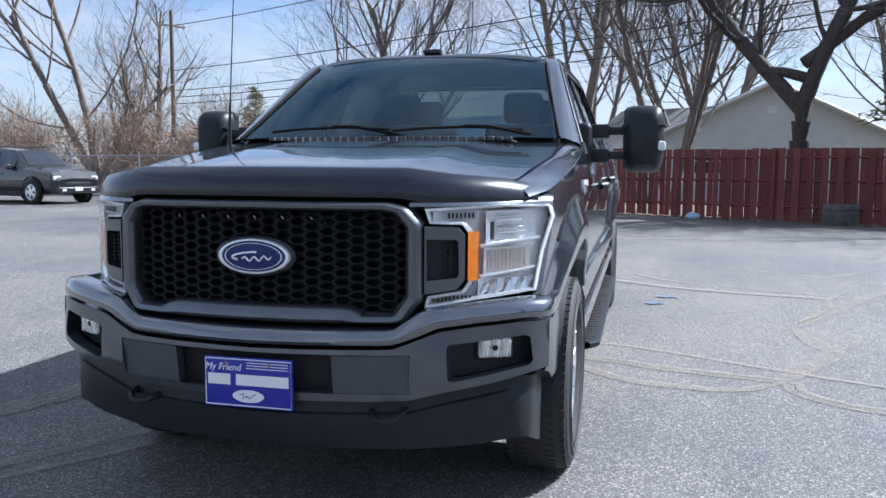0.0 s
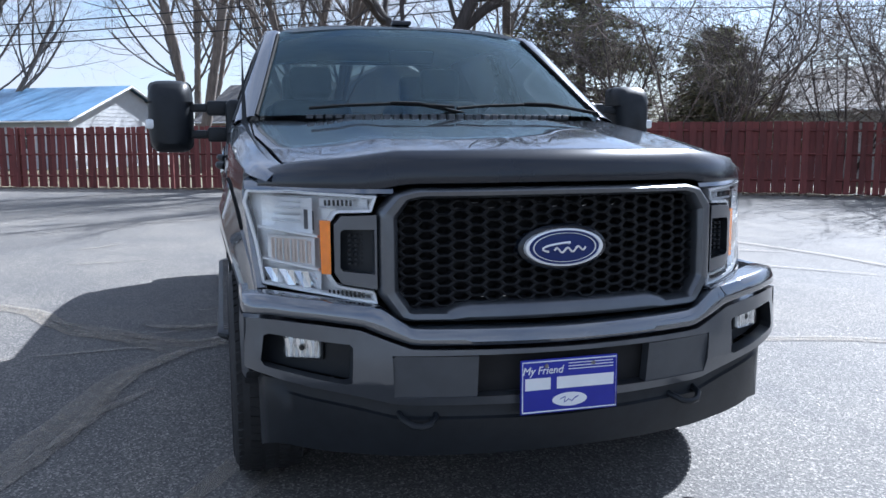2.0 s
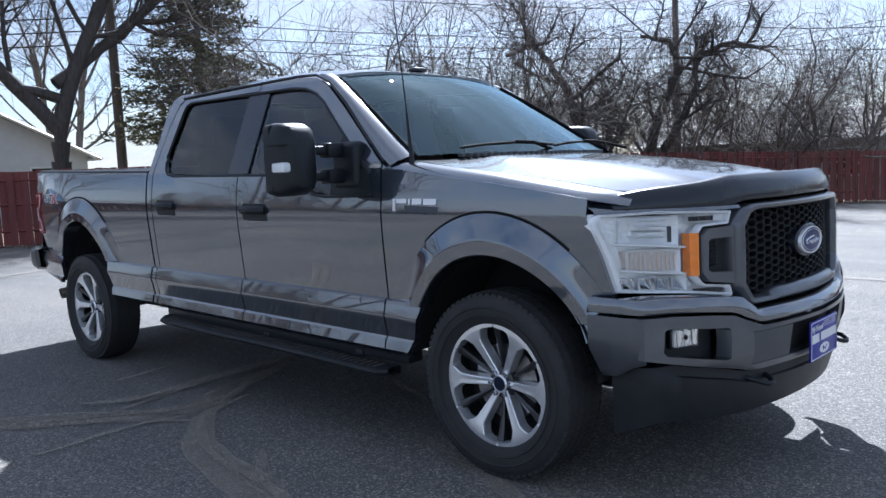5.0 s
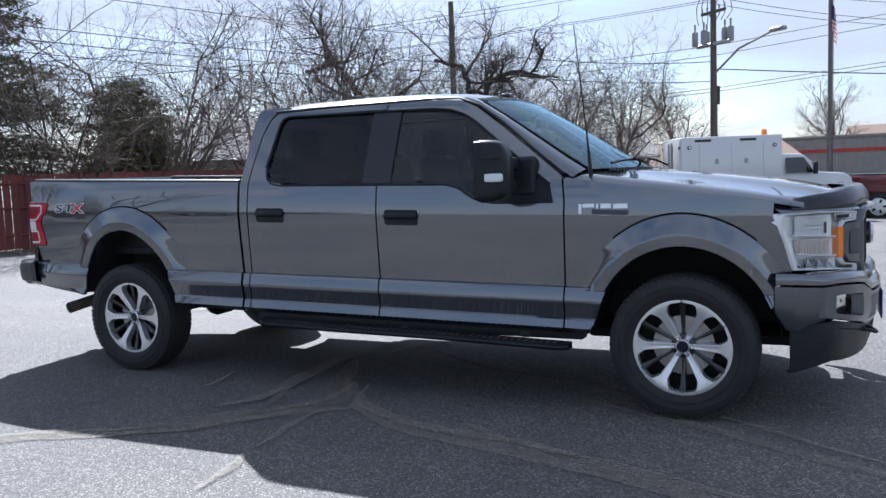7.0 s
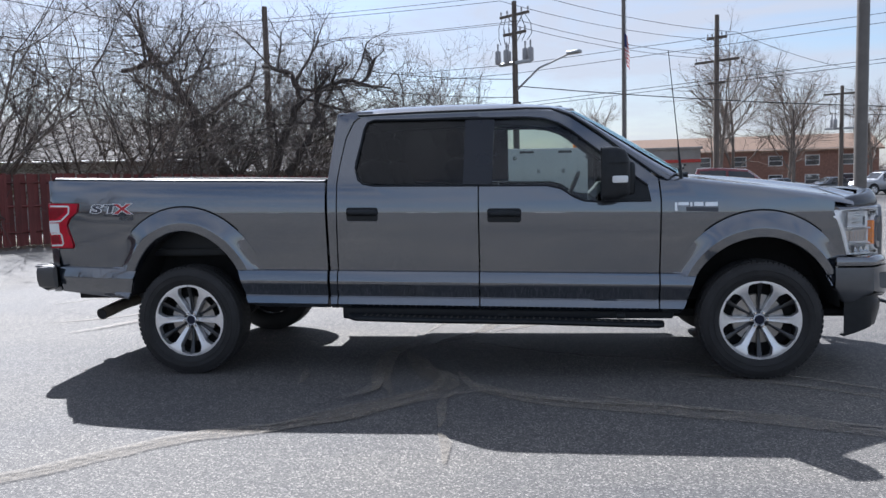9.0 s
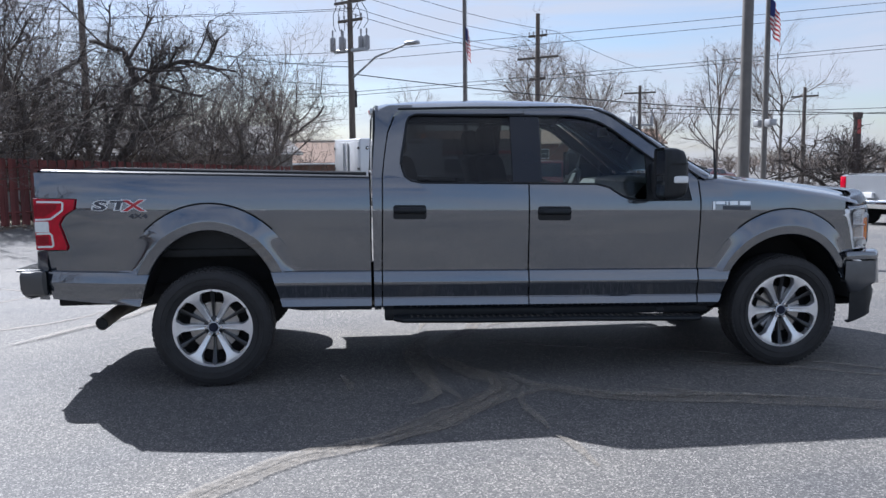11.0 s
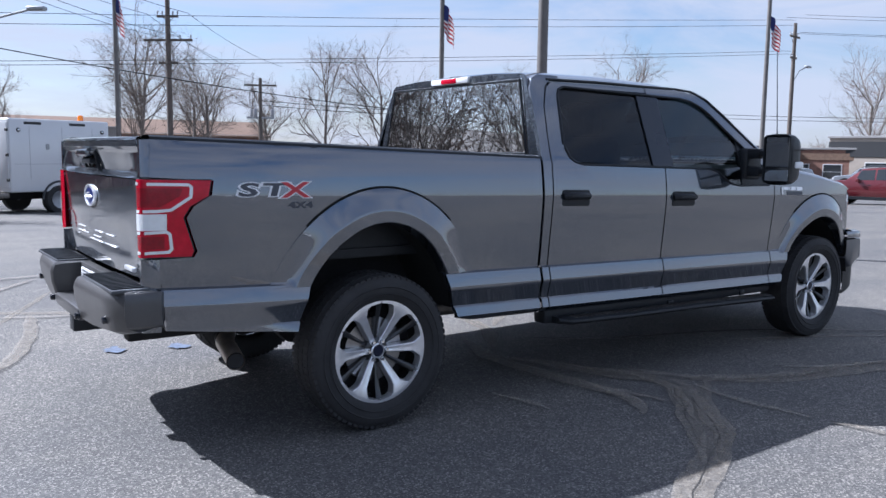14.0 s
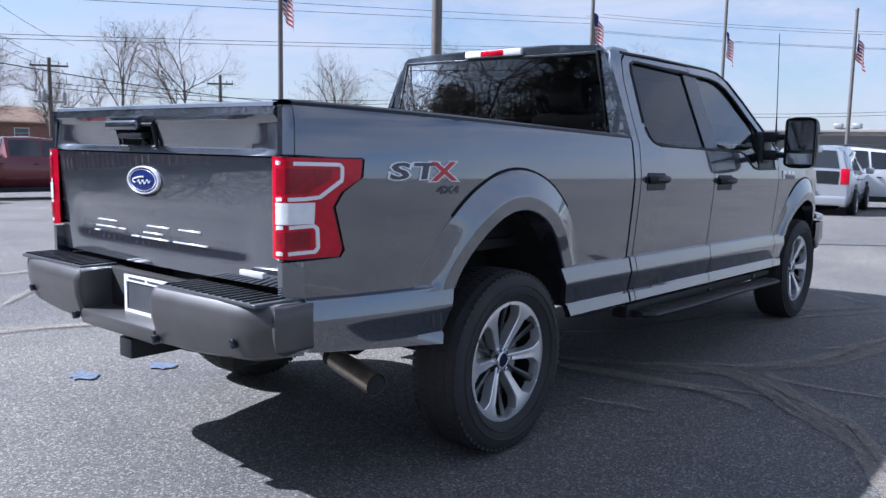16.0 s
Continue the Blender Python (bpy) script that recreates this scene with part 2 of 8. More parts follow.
def raw(name, verts, faces, material, parent=None, label="", smooth=None):
    me = bpy.data.meshes.new(name)
    me.from_pydata(verts, [], faces)
    me.materials.append(material)
    finish(me, smooth)
    ob = new(name, me)
    if parent is not None:
        ob.parent = parent
    return tagged(ob, label)


def thing(name, label, category, group="", m=None, kind=""):
    ob = new(name)
    if m is not None:
        ob.matrix_world = m
    return tagged(ob, label, category, group, kind)


def add_box(bm, lo, hi, bevel=0.0, seg=2, m=None):
    r = bmesh.ops.create_cube(bm, size=1.0)
    c = [(a + b) / 2 for a, b in zip(lo, hi)]
    s = [b - a for a, b in zip(lo, hi)]
    for v in r["verts"]:
        v.co = Vector((v.co.x * s[0] + c[0], v.co.y * s[1] + c[1], v.co.z * s[2] + c[2]))
    vs = r["verts"]
    if bevel:
        es = list({e for v in vs for e in v.link_edges})
        out = bmesh.ops.bevel(bm, geom=es, offset=bevel, segments=seg, profile=0.5, affect="EDGES")
        vs = list({v for f in out["faces"] for v in f.verts} | {v for v in vs if v.is_valid})
    if m is not None:
        bmesh.ops.transform(bm, matrix=m, verts=vs)
    return vs


def box_bm(lo, hi, bevel=0.0, seg=2, m=None):
    bm = bmesh.new()
    add_box(bm, lo, hi, bevel, seg, m)
    return bm


def grid_bm(rows, close_u=False, close_v=False, thick=None):
    """A skin through rows of points; thick: a shift of the back of a two-sided shell."""
    bm = bmesh.new()
    vs = [[bm.verts.new(p) for p in row] for row in rows]
    nu, nv = len(vs), len(vs[0])
    for i in range(nu - (0 if close_u else 1)):
        for j in range(nv - (0 if close_v else 1)):
            q = (vs[i][j], vs[(i + 1) % nu][j], vs[(i + 1) % nu][(j + 1) % nv], vs[i][(j + 1) % nv])
            try:
                bm.faces.new(q)
            except ValueError:
                pass
    if thick is not None:
        d = Vector(thick)
        r = bmesh.ops.extrude_edge_only(bm, edges=[e for e in bm.edges if e.is_boundary])
        for v in r["geom"]:
            if isinstance(v, bmesh.types.BMVert):
                v.co += d
    return bm


def tube_bm(points, radius, sides=10, caps=True):
    """A round bar along points; radius: one value or one a point."""
    bm = bmesh.new()
    pts = [Vector(p) for p in points]
    rad = radius if isinstance(radius, (list, tuple)) else [radius] * len(pts)
    rings = []
    prev = None
    for i, p in enumerate(pts):
        d = (pts[min(i + 1, len(pts) - 1)] - pts[max(i - 1, 0)]).normalized()
        a = prev if prev is not None else (Vector((0, 0, 1)) if abs(d.z) < 0.9 else Vector((1, 0, 0)))
        u = (a - d * a.dot(d)).normalized()
        prev = u
        w = d.cross(u)
        rings.append([bm.verts.new(p + (u * math.cos(2 * math.pi * k / sides) + w * math.sin(2 * math.pi * k / sides)) * rad[i]) for k in range(sides)])
    for a, b in zip(rings, rings[1:]):
        for k in range(sides):
            bm.faces.new((a[k], a[(k + 1) % sides], b[(k + 1) % sides], b[k]))
    if caps:
        bm.faces.new(rings[0])
        bm.faces.new(rings[-1])
    return bm


def lathe_bm(profile, steps=48, axis="y", a0=0.0, a1=2 * math.pi):
    """Turns (radius, depth) pairs round the axis."""
    full = abs(a1 - a0 - 2 * math.pi) < 1e-6
    rows = []
    for i in range(steps + (0 if full else 1)):
        a = a0 + (a1 - a0) * i / steps
        row = []
        for r, d in profile:
            p = (r * math.cos(a), d, r * math.sin(a)) if axis == "y" else ((d, r * math.cos(a), r * math.sin(a)) if axis == "x" else (r * math.cos(a), r * math.sin(a), d))
            row.append(p)
        rows.append(row)
    return grid_bm(rows, close_u=full)


def inside(poly, u, v):
    c = False
    for (x0, y0), (x1, y1) in zip(poly, poly[1:] + poly[:1]):
        if (y0 > v) != (y1 > v) and u < (x1 - x0) * (v - y0) / (y1 - y0) + x0:
            c = not c
    return c


def skin_bm(outline, place, cuts_u=(), cuts_v=(), slope=0.0, holes=(), lip=None):
    """A sheet cut to a flat outline (u, v), divided by lines, laid onto a curved surface by place(u, v); lip(u, v): the shift of the turned-in edge."""
    bm = bmesh.new()
    bm.faces.new([bm.verts.new((u, 0, v)) for u, v in outline])

    def cut(co, no):
        bmesh.ops.bisect_plane(bm, geom=bm.verts[:] + bm.edges[:] + bm.faces[:], dist=1e-5, plane_co=co, plane_no=no)

    for u in cuts_u:
        cut((u, 0, 0), (1, 0, 0))
    for v in cuts_v:
        cut((0, 0, v), (slope, 0, 1))
    for h in holes:
        for (x0, y0), (x1, y1) in zip(h, h[1:] + h[:1]):
            cut((x0, 0, y0), (y1 - y0, 0, x0 - x1))
        dead = [f for f in bm.faces if inside(h, f.calc_center_median().x, f.calc_center_median().z)]
        bmesh.ops.delete(bm, geom=dead, context="FACES")
    flat = {v: (v.co.x, v.co.z) for v in bm.verts}
    edge = [e for e in bm.edges if e.is_boundary]
    if lip:
        r = bmesh.ops.extrude_edge_only(bm, edges=edge)
        nv = [g for g in r["geom"] if isinstance(g, bmesh.types.BMVert)]
        for v in nv:
            u, w = v.co.x, v.co.z
            v.co = Vector(place(u, w)) + Vector(lip(u, w))
    for v, (u, w) in flat.items():
        v.co = Vector(place(u, w))
    return bm


def lerp(x, xs, ys):
    return float(np.interp(x, xs, ys))


def lines(a, b, step):
    k = max(1, int(round((b - a) / step)))
    return [a + (b - a) * i / k for i in range(1, k)]


# ---- the lot ----
def ground_z(x, y):
    u = 0.5 * x + 0.87 * y
    d = u - 4.5
    s = 0.5 * (d + math.sqrt(d * d + 9.0)) - 0.15
    return -0.0285 * min(max(0.0, s), 34.0) if u > -1.5 else 0.0


def build_ground():
    xs = sorted({-900, -500, -300, -200, -140, 900, 500, 300, 200, 140, *range(-100, 101, 10), *range(-40, 41, 2)})
    rows = [[(x, y, ground_z(x, y) if abs(x) < 150 and abs(y) < 150 else (-0.97 if 0.5 * x + 0.87 * y > 0 else 0.0)) for y in xs] for x in xs]
    bm = grid_bm(rows)
    ob = part("ground", bm, M_ASPHALT, None, "worn grey asphalt car lot with sealed cracks", smooth=60)
    return tagged(ob, category="pavement", kind="structure")


build_ground()

# ---- the pickup truck ----
truck = thing("pickup_truck", "dark grey crew cab pickup truck parked on asphalt", "pickup truck")
RAKE = 0.0175
W_Z = [0.30, 0.42, 0.452, 0.468, 0.514, 0.524, 0.60, 0.624, 0.632, 0.698, 0.706, 0.80, 1.0, 1.105, 1.125, 1.2, 1.30, 1.345, 1.78, 1.85]
W_Y = [0.85, 0.905, 0.950, 0.967, 0.956, 0.945, 0.960, 0.967, 0.966, 0.950, 0.931, 0.939, 0.955, 0.960, 0.959, 0.951, 0.936, 0.918, 0.745, 0.705]


def wide(x, z):
    """Half width of the body at a place on its side."""
    w = lerp(max(z + RAKE * x, 0.524) if x < -4.45 else z + RAKE * x, W_Z, W_Y)
    if x < -4.2:
        w -= 0.125 * ((-4.2 - x) / 0.93) ** 2
    if x > -0.2:
        w -= 0.05 * ((x + 0.2) / 0.7) ** 2
    return w


def arc_pts(cx, cz, a, b, a0, a1, n):
    return [(cx + a * math.cos(radians(a0 + (a1 - a0) * i / n)), cz + b * math.sin(radians(a0 + (a1 - a0) * i / n))) for i in range(n + 1)]


def side_sheet(name, outline, s, mat, parent, label="", du=0.16, proud=0.0, lip=0.03, holes=()):
    us = [p[0] for p in outline]
    vs = [p[1] for p in outline]
    cu = [u for u in lines(-5.2, 0.9, du) if min(us) < u < max(us)]
    cv = [z for z in W_Z + [1.45, 1.55, 1.66] if min(vs) - 0.1 < z < max(vs)]
    bm = skin_bm(outline, lambda u, v: (u, s * (wide(u, v) + proud), v), cu, cv, RAKE, holes, lambda u, v: (0, -s * lip, 0))
    return part(name, bm, mat, parent, label, smooth=28)


AF = (0.0, 0.395, 0.49, 0.552)          # front wheel opening: centre, half axes
AR = (-3.983, 0.395, 0.475, 0.655)
FF = (0.0, 0.395, 0.625, 0.73)          # outer edge of the flares
FR = (-3.983, 0.395, 0.665, 0.83)


def ell(e, z):
    """Half length of an ellipse at a height."""
    k = 1 - ((z - e[1]) / e[3]) ** 2
    return e[2] * math.sqrt(max(k, 0))


def arch_line(op, fl, z_f, z_b, zj):
    """Outline under a flare, from its front foot to its rear foot."""
    pts = [(op[0] + ell(op, z_f), z_f), (op[0] + ell(op, zj), zj)]
    a = math.degrees(math.asin((zj + 0.03 - fl[1]) / (fl[3] * 0.95)))
    pts += arc_pts(fl[0], fl[1], fl[2] * 0.95, fl[3] * 0.95, a, 180 - a, 30)
    pts += [(op[0] - ell(op, zj), zj), (op[0] - ell(op, z_b), z_b)]
    return pts


def flare(s, op, fl, z_end, name="wheel_arch_flare"):
    """Arched lip: a sloping outer band that fades into the side low down, and a flat inner rim."""
    rows, shade_line = [], []
    n = 60
    ao = math.asin((z_end - fl[1]) / fl[3])
    ai = math.asin((z_end - op[1]) / op[3])
    for i in range(n + 1):
        k = i / n
        to, ti = ao + (math.pi - 2 * ao) * k, ai + (math.pi - 2 * ai) * k
        po = Vector((fl[0] + fl[2] * math.cos(to), 0, fl[1] + fl[3] * math.sin(to)))
        pi = Vector((op[0] + op[2] * math.cos(ti), 0, op[1] + op[3] * math.sin(ti)))
        row = []
        for q in (0.0, 0.03, 0.07, 0.14, 0.24, 0.36, 0.48, 0.58, 0.63, 0.68, 0.97, 1.0):
            p = po.lerp(pi, q)
            w = wide(p.x, p.z)
            zz = p.z + RAKE * p.x
            fade = max(0.0, min(1.0, (zz - 0.72) / 0.26))
            fade = fade * fade * (3 - 2 * fade)
            rim = 0.966 + 0.032 * fade
            if p.x > -0.2:
                rim -= 0.05 * ((p.x + 0.2) / 0.7) ** 2
            if p.x < -4.2:
                rim -= 0.06 * ((-4.2 - p.x) / 0.5) ** 2
            rim = max(rim, w + 0.006)
            if q == 0.0:
                y = w - 0.012
            elif q <= 0.63:
                g = (q / 0.63) ** (1.0 + 1.8 * (1 - fade))
                y = w + 0.004 * fade + (rim - w - 0.004 * fade) * g
            else:
                y = rim - (0.006 if q == 1.0 else 0.0)
            row.append((p.x, s * y, p.z))
        row.append((pi.x, s * 0.88, pi.z))
        rows.append(row)
        if po.z + RAKE * po.x > 0.97:
            shade_line.append((po.x, s * (wide(po.x, po.z) + 0.001), po.z))
    fl_ob = part(name, grid_bm(rows), M_PAINT, truck, smooth=26)
    # dark tube paints the shadow line in the groove over the flare
    part("flare_shade_line", tube_bm(shade_line, 0.006, 6), M_MATTE, fl_ob)
    return fl_ob


def bed_top(x):
    return 1.372 - 0.03 * (x + 2.94)


for s in (-1, 1):
    # bed side with the lamp cut out of its rear corner
    o = [(-2.928, bed_top(-2.928)), (-2.928, 0.486)]
    o += [(-3.40, 0.494)] + arch_line(AR, FR, 0.52, 0.555, 0.77)
    o += [(-4.6, 0.568), (-5.02, 0.605), (-5.055, 0.92), (-4.90, 0.925), (-4.885, 0.95), (-4.93, 1.10), (-4.90, 1.15), (-4.825, 1.20), (-4.815, 1.262), (-5.075, 1.275), (-5.06, bed_top(-5.06))]
    side_sheet("bed_side", o, s, M_PAINT, truck)
    # rail cap
    rows = []
    for i in range(13):
        x = -5.06 + (5.06 - 2.928) * i / 12
        w, z = wide(x, bed_top(x)), bed_top(x)
        rows.append([(x, s * (w + 0.001), z - 0.004), (x, s * (w - 0.004), z + 0.012), (x, s * (w - 0.02), z + 0.02), (x, s * (w - 0.10), z + 0.02), (x, s * (w - 0.115), z + 0.008), (x, s * (w - 0.115), z - 0.25), (x, s * 0.72, z - 0.27), (x, s * 0.72, 0.85)])
    part("bed_rail", grid_bm(rows), M_BLACK, truck, "black bed rail cap and inner bed wall")
    # rear cab corner, doors, fender
    side_sheet("cab_corner", [(-2.908, 0.484), (-2.862, 0.484), (-2.845, 1.38), (-2.83, 1.50), (-2.80, 1.68), (-2.75, 1.80), (-2.70, 1.838), (-2.62, 1.85), (-2.62, 1.868), (-2.78, 1.868), (-2.845, 1.84), (-2.875, 1.78), (-2.898, 1.5), (-2.91, 1.38)], s, M_PAINT, truck)
    rd = [(-2.853, 0.484), (-2.836, 1.38), (-2.822, 1.50), (-2.792, 1.675), (-2.742, 1.79), (-2.69, 1.828), (-1.852, 1.838), (-1.852, 1.806), (-2.60, 1.806), (-2.645, 1.79), (-2.668, 1.75), (-2.72, 1.50), (-2.712, 1.43), (-2.67, 1.37), (-2.58, 1.345), (-1.852, 1.332), (-1.857, 0.464)]
    side_sheet("rear_door", rd, s, M_PAINT, truck)
    fd = [(-1.847, 0.464), (-1.842, 1.332), (-1.38, 1.322), (-1.29, 1.30), (-1.20, 1.24), (-1.14, 1.215), (-1.05, 1.205), (-0.70, 1.205), (-0.72, 1.30), (-0.86, 1.41), (-1.05, 1.555), (-1.22, 1.69), (-1.30, 1.74), (-1.40, 1.775), (-1.52, 1.79), (-1.842, 1.80), (-1.842, 1.840), (-1.48, 1.842), (-1.33, 1.825), (-1.225, 1.778), (-1.045, 1.65), (-0.845, 1.495), (-0.655, 1.345), (-0.64, 1.20), (-0.655, 0.444)]
    side_sheet("front_door", fd, s, M_PAINT, truck)
    side_sheet("pillar_trim", [(-1.955, 1.337), (-1.755, 1.333), (-1.742, 1.80), (-1.945, 1.808)], s, M_SATIN, truck, "black pillar trim", proud=-0.004)
    # window glass and black seals
    side_sheet("rear_door_window", [(-2.68, 1.36), (-1.93, 1.325), (-1.93, 1.815), (-2.62, 1.815), (-2.68, 1.76), (-2.735, 1.5), (-2.72, 1.41)], s, M_TINTGLASS, truck, "dark privacy glass", proud=-0.014, lip=0.004)
    side_sheet("front_door_window", [(-1.76, 1.325), (-1.38, 1.315), (-1.18, 1.215), (-0.99, 1.20), (-0.99, 1.52), (-1.21, 1.70), (-1.40, 1.785), (-1.76, 1.81)], s, M_DOORGLASS, truck, "lightly tinted glass", proud=-0.014, lip=0.004)
    side_sheet("mirror_sail", [(-1.02, 1.197), (-0.69, 1.197), (-0.715, 1.31), (-0.86, 1.42), (-1.0, 1.53)], s, M_BLACK, truck, "black corner patch", proud=-0.008)
    seal = [(-2.708, 1.44), (-2.69, 1.385), (-2.65, 1.355), (-2.58, 1.341), (-1.38, 1.316), (-1.29, 1.294), (-1.20, 1.234), (-1.14, 1.209), (-1.05, 1.199), (-0.70, 1.199)]
    part("window_seal", tube_bm([(x, s * (wide(x, z) + 0.001), z) for x, z in seal], 0.007, 6), M_BLACK, truck)
    seal = [(-2.715, 1.46), (-2.665, 1.745), (-2.645, 1.786), (-2.60, 1.803), (-1.52, 1.787), (-1.40, 1.772), (-1.30, 1.737), (-1.22, 1.687), (-1.05, 1.552), (-0.86, 1.407), (-0.72, 1.30)]
    part("window_seal", tube_bm([(x, s * (wide(x, z) + 0.001), z) for x, z in seal], 0.008, 6), M_BLACK, truck)
    seal = [(-2.72, 1.842), (-2.3, 1.85), (-1.9, 1.850), (-1.52, 1.852), (-1.35, 1.842), (-1.205, 1.787), (-1.035, 1.667), (-0.845, 1.513), (-0.64, 1.355)]
    part("drip_seal", tube_bm([(x, s * (wide(x, z) + 0.0), z) for x, z in seal], 0.008, 6), M_BLACK, truck)

    def fend_top(x):
        return lerp(x, [-0.65, -0.3, 0.0, 0.3, 0.5, 0.62], [1.335, 1.285, 1.245, 1.20, 1.165, 1.14])
    # fender: upright side, then a rounded shoulder up to the bonnet
    o = [(-0.645, 0.444)] + [(-0.63, 1.20), (-0.642, 1.325)] + [(x, fend_top(x)) for x in (-0.6, -0.3, 0.0, 0.3, 0.46)]
    o += [(0.455, 1.10), (0.50, 0.98), (0.55, 0.80), (0.50, 0.735), (0.48, 0.70), (0.47, 0.64)]
    o += arch_line(AF, FF, 0.62, 0.50, 0.70) + [(-0.52, 0.44)]
    side_sheet("fender", o, s, M_PAINT, truck)
    rows = []
    for i in range(18):
        x = -0.66 + 1.26 * i / 17
        z, w = fend_top(x), wide(x, fend_top(x))
        if x > 0.46:
            w = min(w, lerp(x, [0.46, 0.51, 0.60, 0.65, 0.70], [0.905, 0.897, 0.845, 0.815, 0.785]))
            z = max(z, 1.116)
        hw = min(w - 0.02, lerp(x, [-0.66, -0.4, 0.0, 0.5, 0.7], [0.845, 0.85, 0.85, 0.80, 0.74]))
        rows.append([(x, s * w, z - 0.004), (x, s * (w * 0.72 + hw * 0.28), z + 0.018), (x, s * (w * 0.42 + hw * 0.58), z + 0.03), (x, s * (hw + 0.006), z + 0.036), (x, s * (hw + 0.002), z + 0.0)])
    part("fender_shoulder", grid_bm(rows), M_PAINT, truck, smooth=50)
    flare(s, AF, FF, 0.695)
    rows = []
    for i in range(15):
        y = 0.50 + 0.41 * i / 14
        xn = 0.95 - 0.31 * y * y - (0.19 * ((y - 0.54) / 0.36) ** 2 if y > 0.54 else 0)
        top = lerp(y, [0.5, 0.7, 0.8, 0.91], [1.135, 1.14, 1.155, 1.168])
        rows.append([(xn - 0.03, s * y, 1.10), (xn - 0.002, s * y, 1.112), (xn - 0.008, s * y, 1.124), (xn - 0.05, s * y, (top + 1.124) / 2 + 0.004), (xn - 0.14, s * (y - 0.01), top + 0.012), (xn - 0.22, s * (y - 0.03), top + 0.02)])
    part("fender_tip", grid_bm(rows), M_PAINT, truck, smooth=50)
    flare(s, AR, FR, 0.765)
    # wheel wells
    for op, z0 in ((AF, 8), (AR, 15)):
        rows = []
        for i in range(25):
            a = radians(z0 + (180 - 2 * z0) * i / 24)
            x, z = op[0] + (op[2] + 0.015) * math.cos(a), op[1] + (op[3] + 0.01) * math.sin(a)
            rows.append([(x, s * 0.93, z), (x, s * 0.5, z)])
        bm = grid_bm(rows)
        bm.faces.new([v for v in bm.verts if abs(abs(v.co.y) - 0.5) < 1e-4])
        part("wheel_liner", bm, M_LINER, truck, "black wheel housing")
    # rocker underside and running board
    part("rocker", box_bm((-2.84, s * 0.86 - 0.05, 0.40), (-0.55, s * 0.86 + 0.05, 0.50), 0.015), M_BLACK, truck)
    bm = bmesh.new()
    rows = []
    for x, z0, k in ((-2.78, 0.425, 0.4), (-2.72, 0.42, 1), (-2.2, 0.405, 1), (-1.5, 0.395, 1), (-0.78, 0.375, 1), (-0.66, 0.372, 1), (-0.62, 0.37, 0.5)):
        y0, y1 = 0.90, 0.94 + 0.085 * k
        rows.append([(x, s * y0, z0 + 0.018), (x, s * (y1 - 0.02), z0 + 0.02), (x, s * y1, z0 + 0.012), (x, s * (y1 + 0.003), z0), (x, s * (y1 - 0.02), z0 - 0.018), (x, s * y0, z0 - 0.022)])
    bm = grid_bm(rows, close_v=True)
    bm.faces.new([bm.verts[i] for i in range(0)] or [v for v in list(bm.verts)[:6]])
    board = part("running_board", bm, M_BLACK, truck, "black side step with ribbed tread")
    for i in range(46):
        x = -2.66 + 1.96 * i / 45
        z0 = lerp(x, [-2.72, -2.2, -1.5, -0.78, -0.66], [0.42, 0.405, 0.395, 0.375, 0.372])
        part("tread_rib", box_bm((x - 0.006, s * 0.965 - 0.035, z0 + 0.016), (x + 0.006, s * 0.965 + 0.035, z0 + 0.023)), M_STEEL, board, smooth=None)
    for x in (-2.5, -1.7, -0.9):
        part("step_bracket", box_bm((x - 0.03, s * 0.7 - 0.22, 0.40), (x + 0.03, s * 0.7 + 0.22, 0.44), 0.01), M_BLACK, truck)

# ---- roof and cab ----


def roof_z(x, y):
    zr = lerp(x, [-2.90, -2.84, -2.6, -2.1, -1.7, -1.45, -1.3, -1.2, -1.12], [1.875, 1.90, 1.922, 1.93, 1.922, 1.907, 1.888, 1.87, 1.85])
    k = abs(y) / 0.70
    return zr - 0.02 * k ** 2 - 0.042 * k ** 6


rows = []
for i in range(24):
    k = i / 23
    row = []
    for j in range(25):
        y = -0.715 + 1.43 * j / 24
        front = -1.17 - 0.075 * (abs(y) / 0.7) ** 2 - 0.10 * max(0, (abs(y) - 0.6) / 0.115)
        rear = -2.885 + 0.03 * (abs(y) / 0.7) ** 4
        x = rear + (front - rear) * k
        row.append((x, y, roof_z(x, y)))
    rows.append(row)
part("roof", grid_bm(rows, thick=(0, 0, -0.05)), M_PAINT, truck, smooth=50)
B_LINE = [(-1.265, 0.655, 1.832), (-1.22, 0.668, 1.81), (-1.06, 0.70, 1.715), (-0.86, 0.745, 1.585), (-0.66, 0.79, 1.455), (-0.53, 0.82, 1.375)]
A_LINE = [(-1.34, 1.838), (-1.23, 1.80), (-1.06, 1.68), (-0.86, 1.525), (-0.68, 1.39), (-0.59, 1.335)]
for s in (-1, 1):
    rows = []
    for (bx, by, bz), (ax, az) in zip(B_LINE, A_LINE):
        aw = wide(ax, az)
        p, q = Vector((ax, s * aw, az)), Vector((bx, s * by, bz))
        mid = p.lerp(q, 0.5) + Vector((0.008, s * 0.010, 0.008))
        rows.append([p - Vector((0, s * 0.03, 0)), p, p.lerp(mid, 0.55) + Vector((0.005, s * 0.006, 0.004)), mid, mid.lerp(q, 0.6) + Vector((0.004, s * 0.004, 0.006)), q, q + Vector((-0.02, -s * 0.01, -0.025))])
    part("windshield_pillar", grid_bm(rows), M_PAINT, truck, smooth=60)
    part("windshield_trim", tube_bm([(x + 0.004, s * (y + 0.003), z + 0.004) for x, y, z in B_LINE[1:]], 0.008, 6), M_MATTE, truck)
ws = []
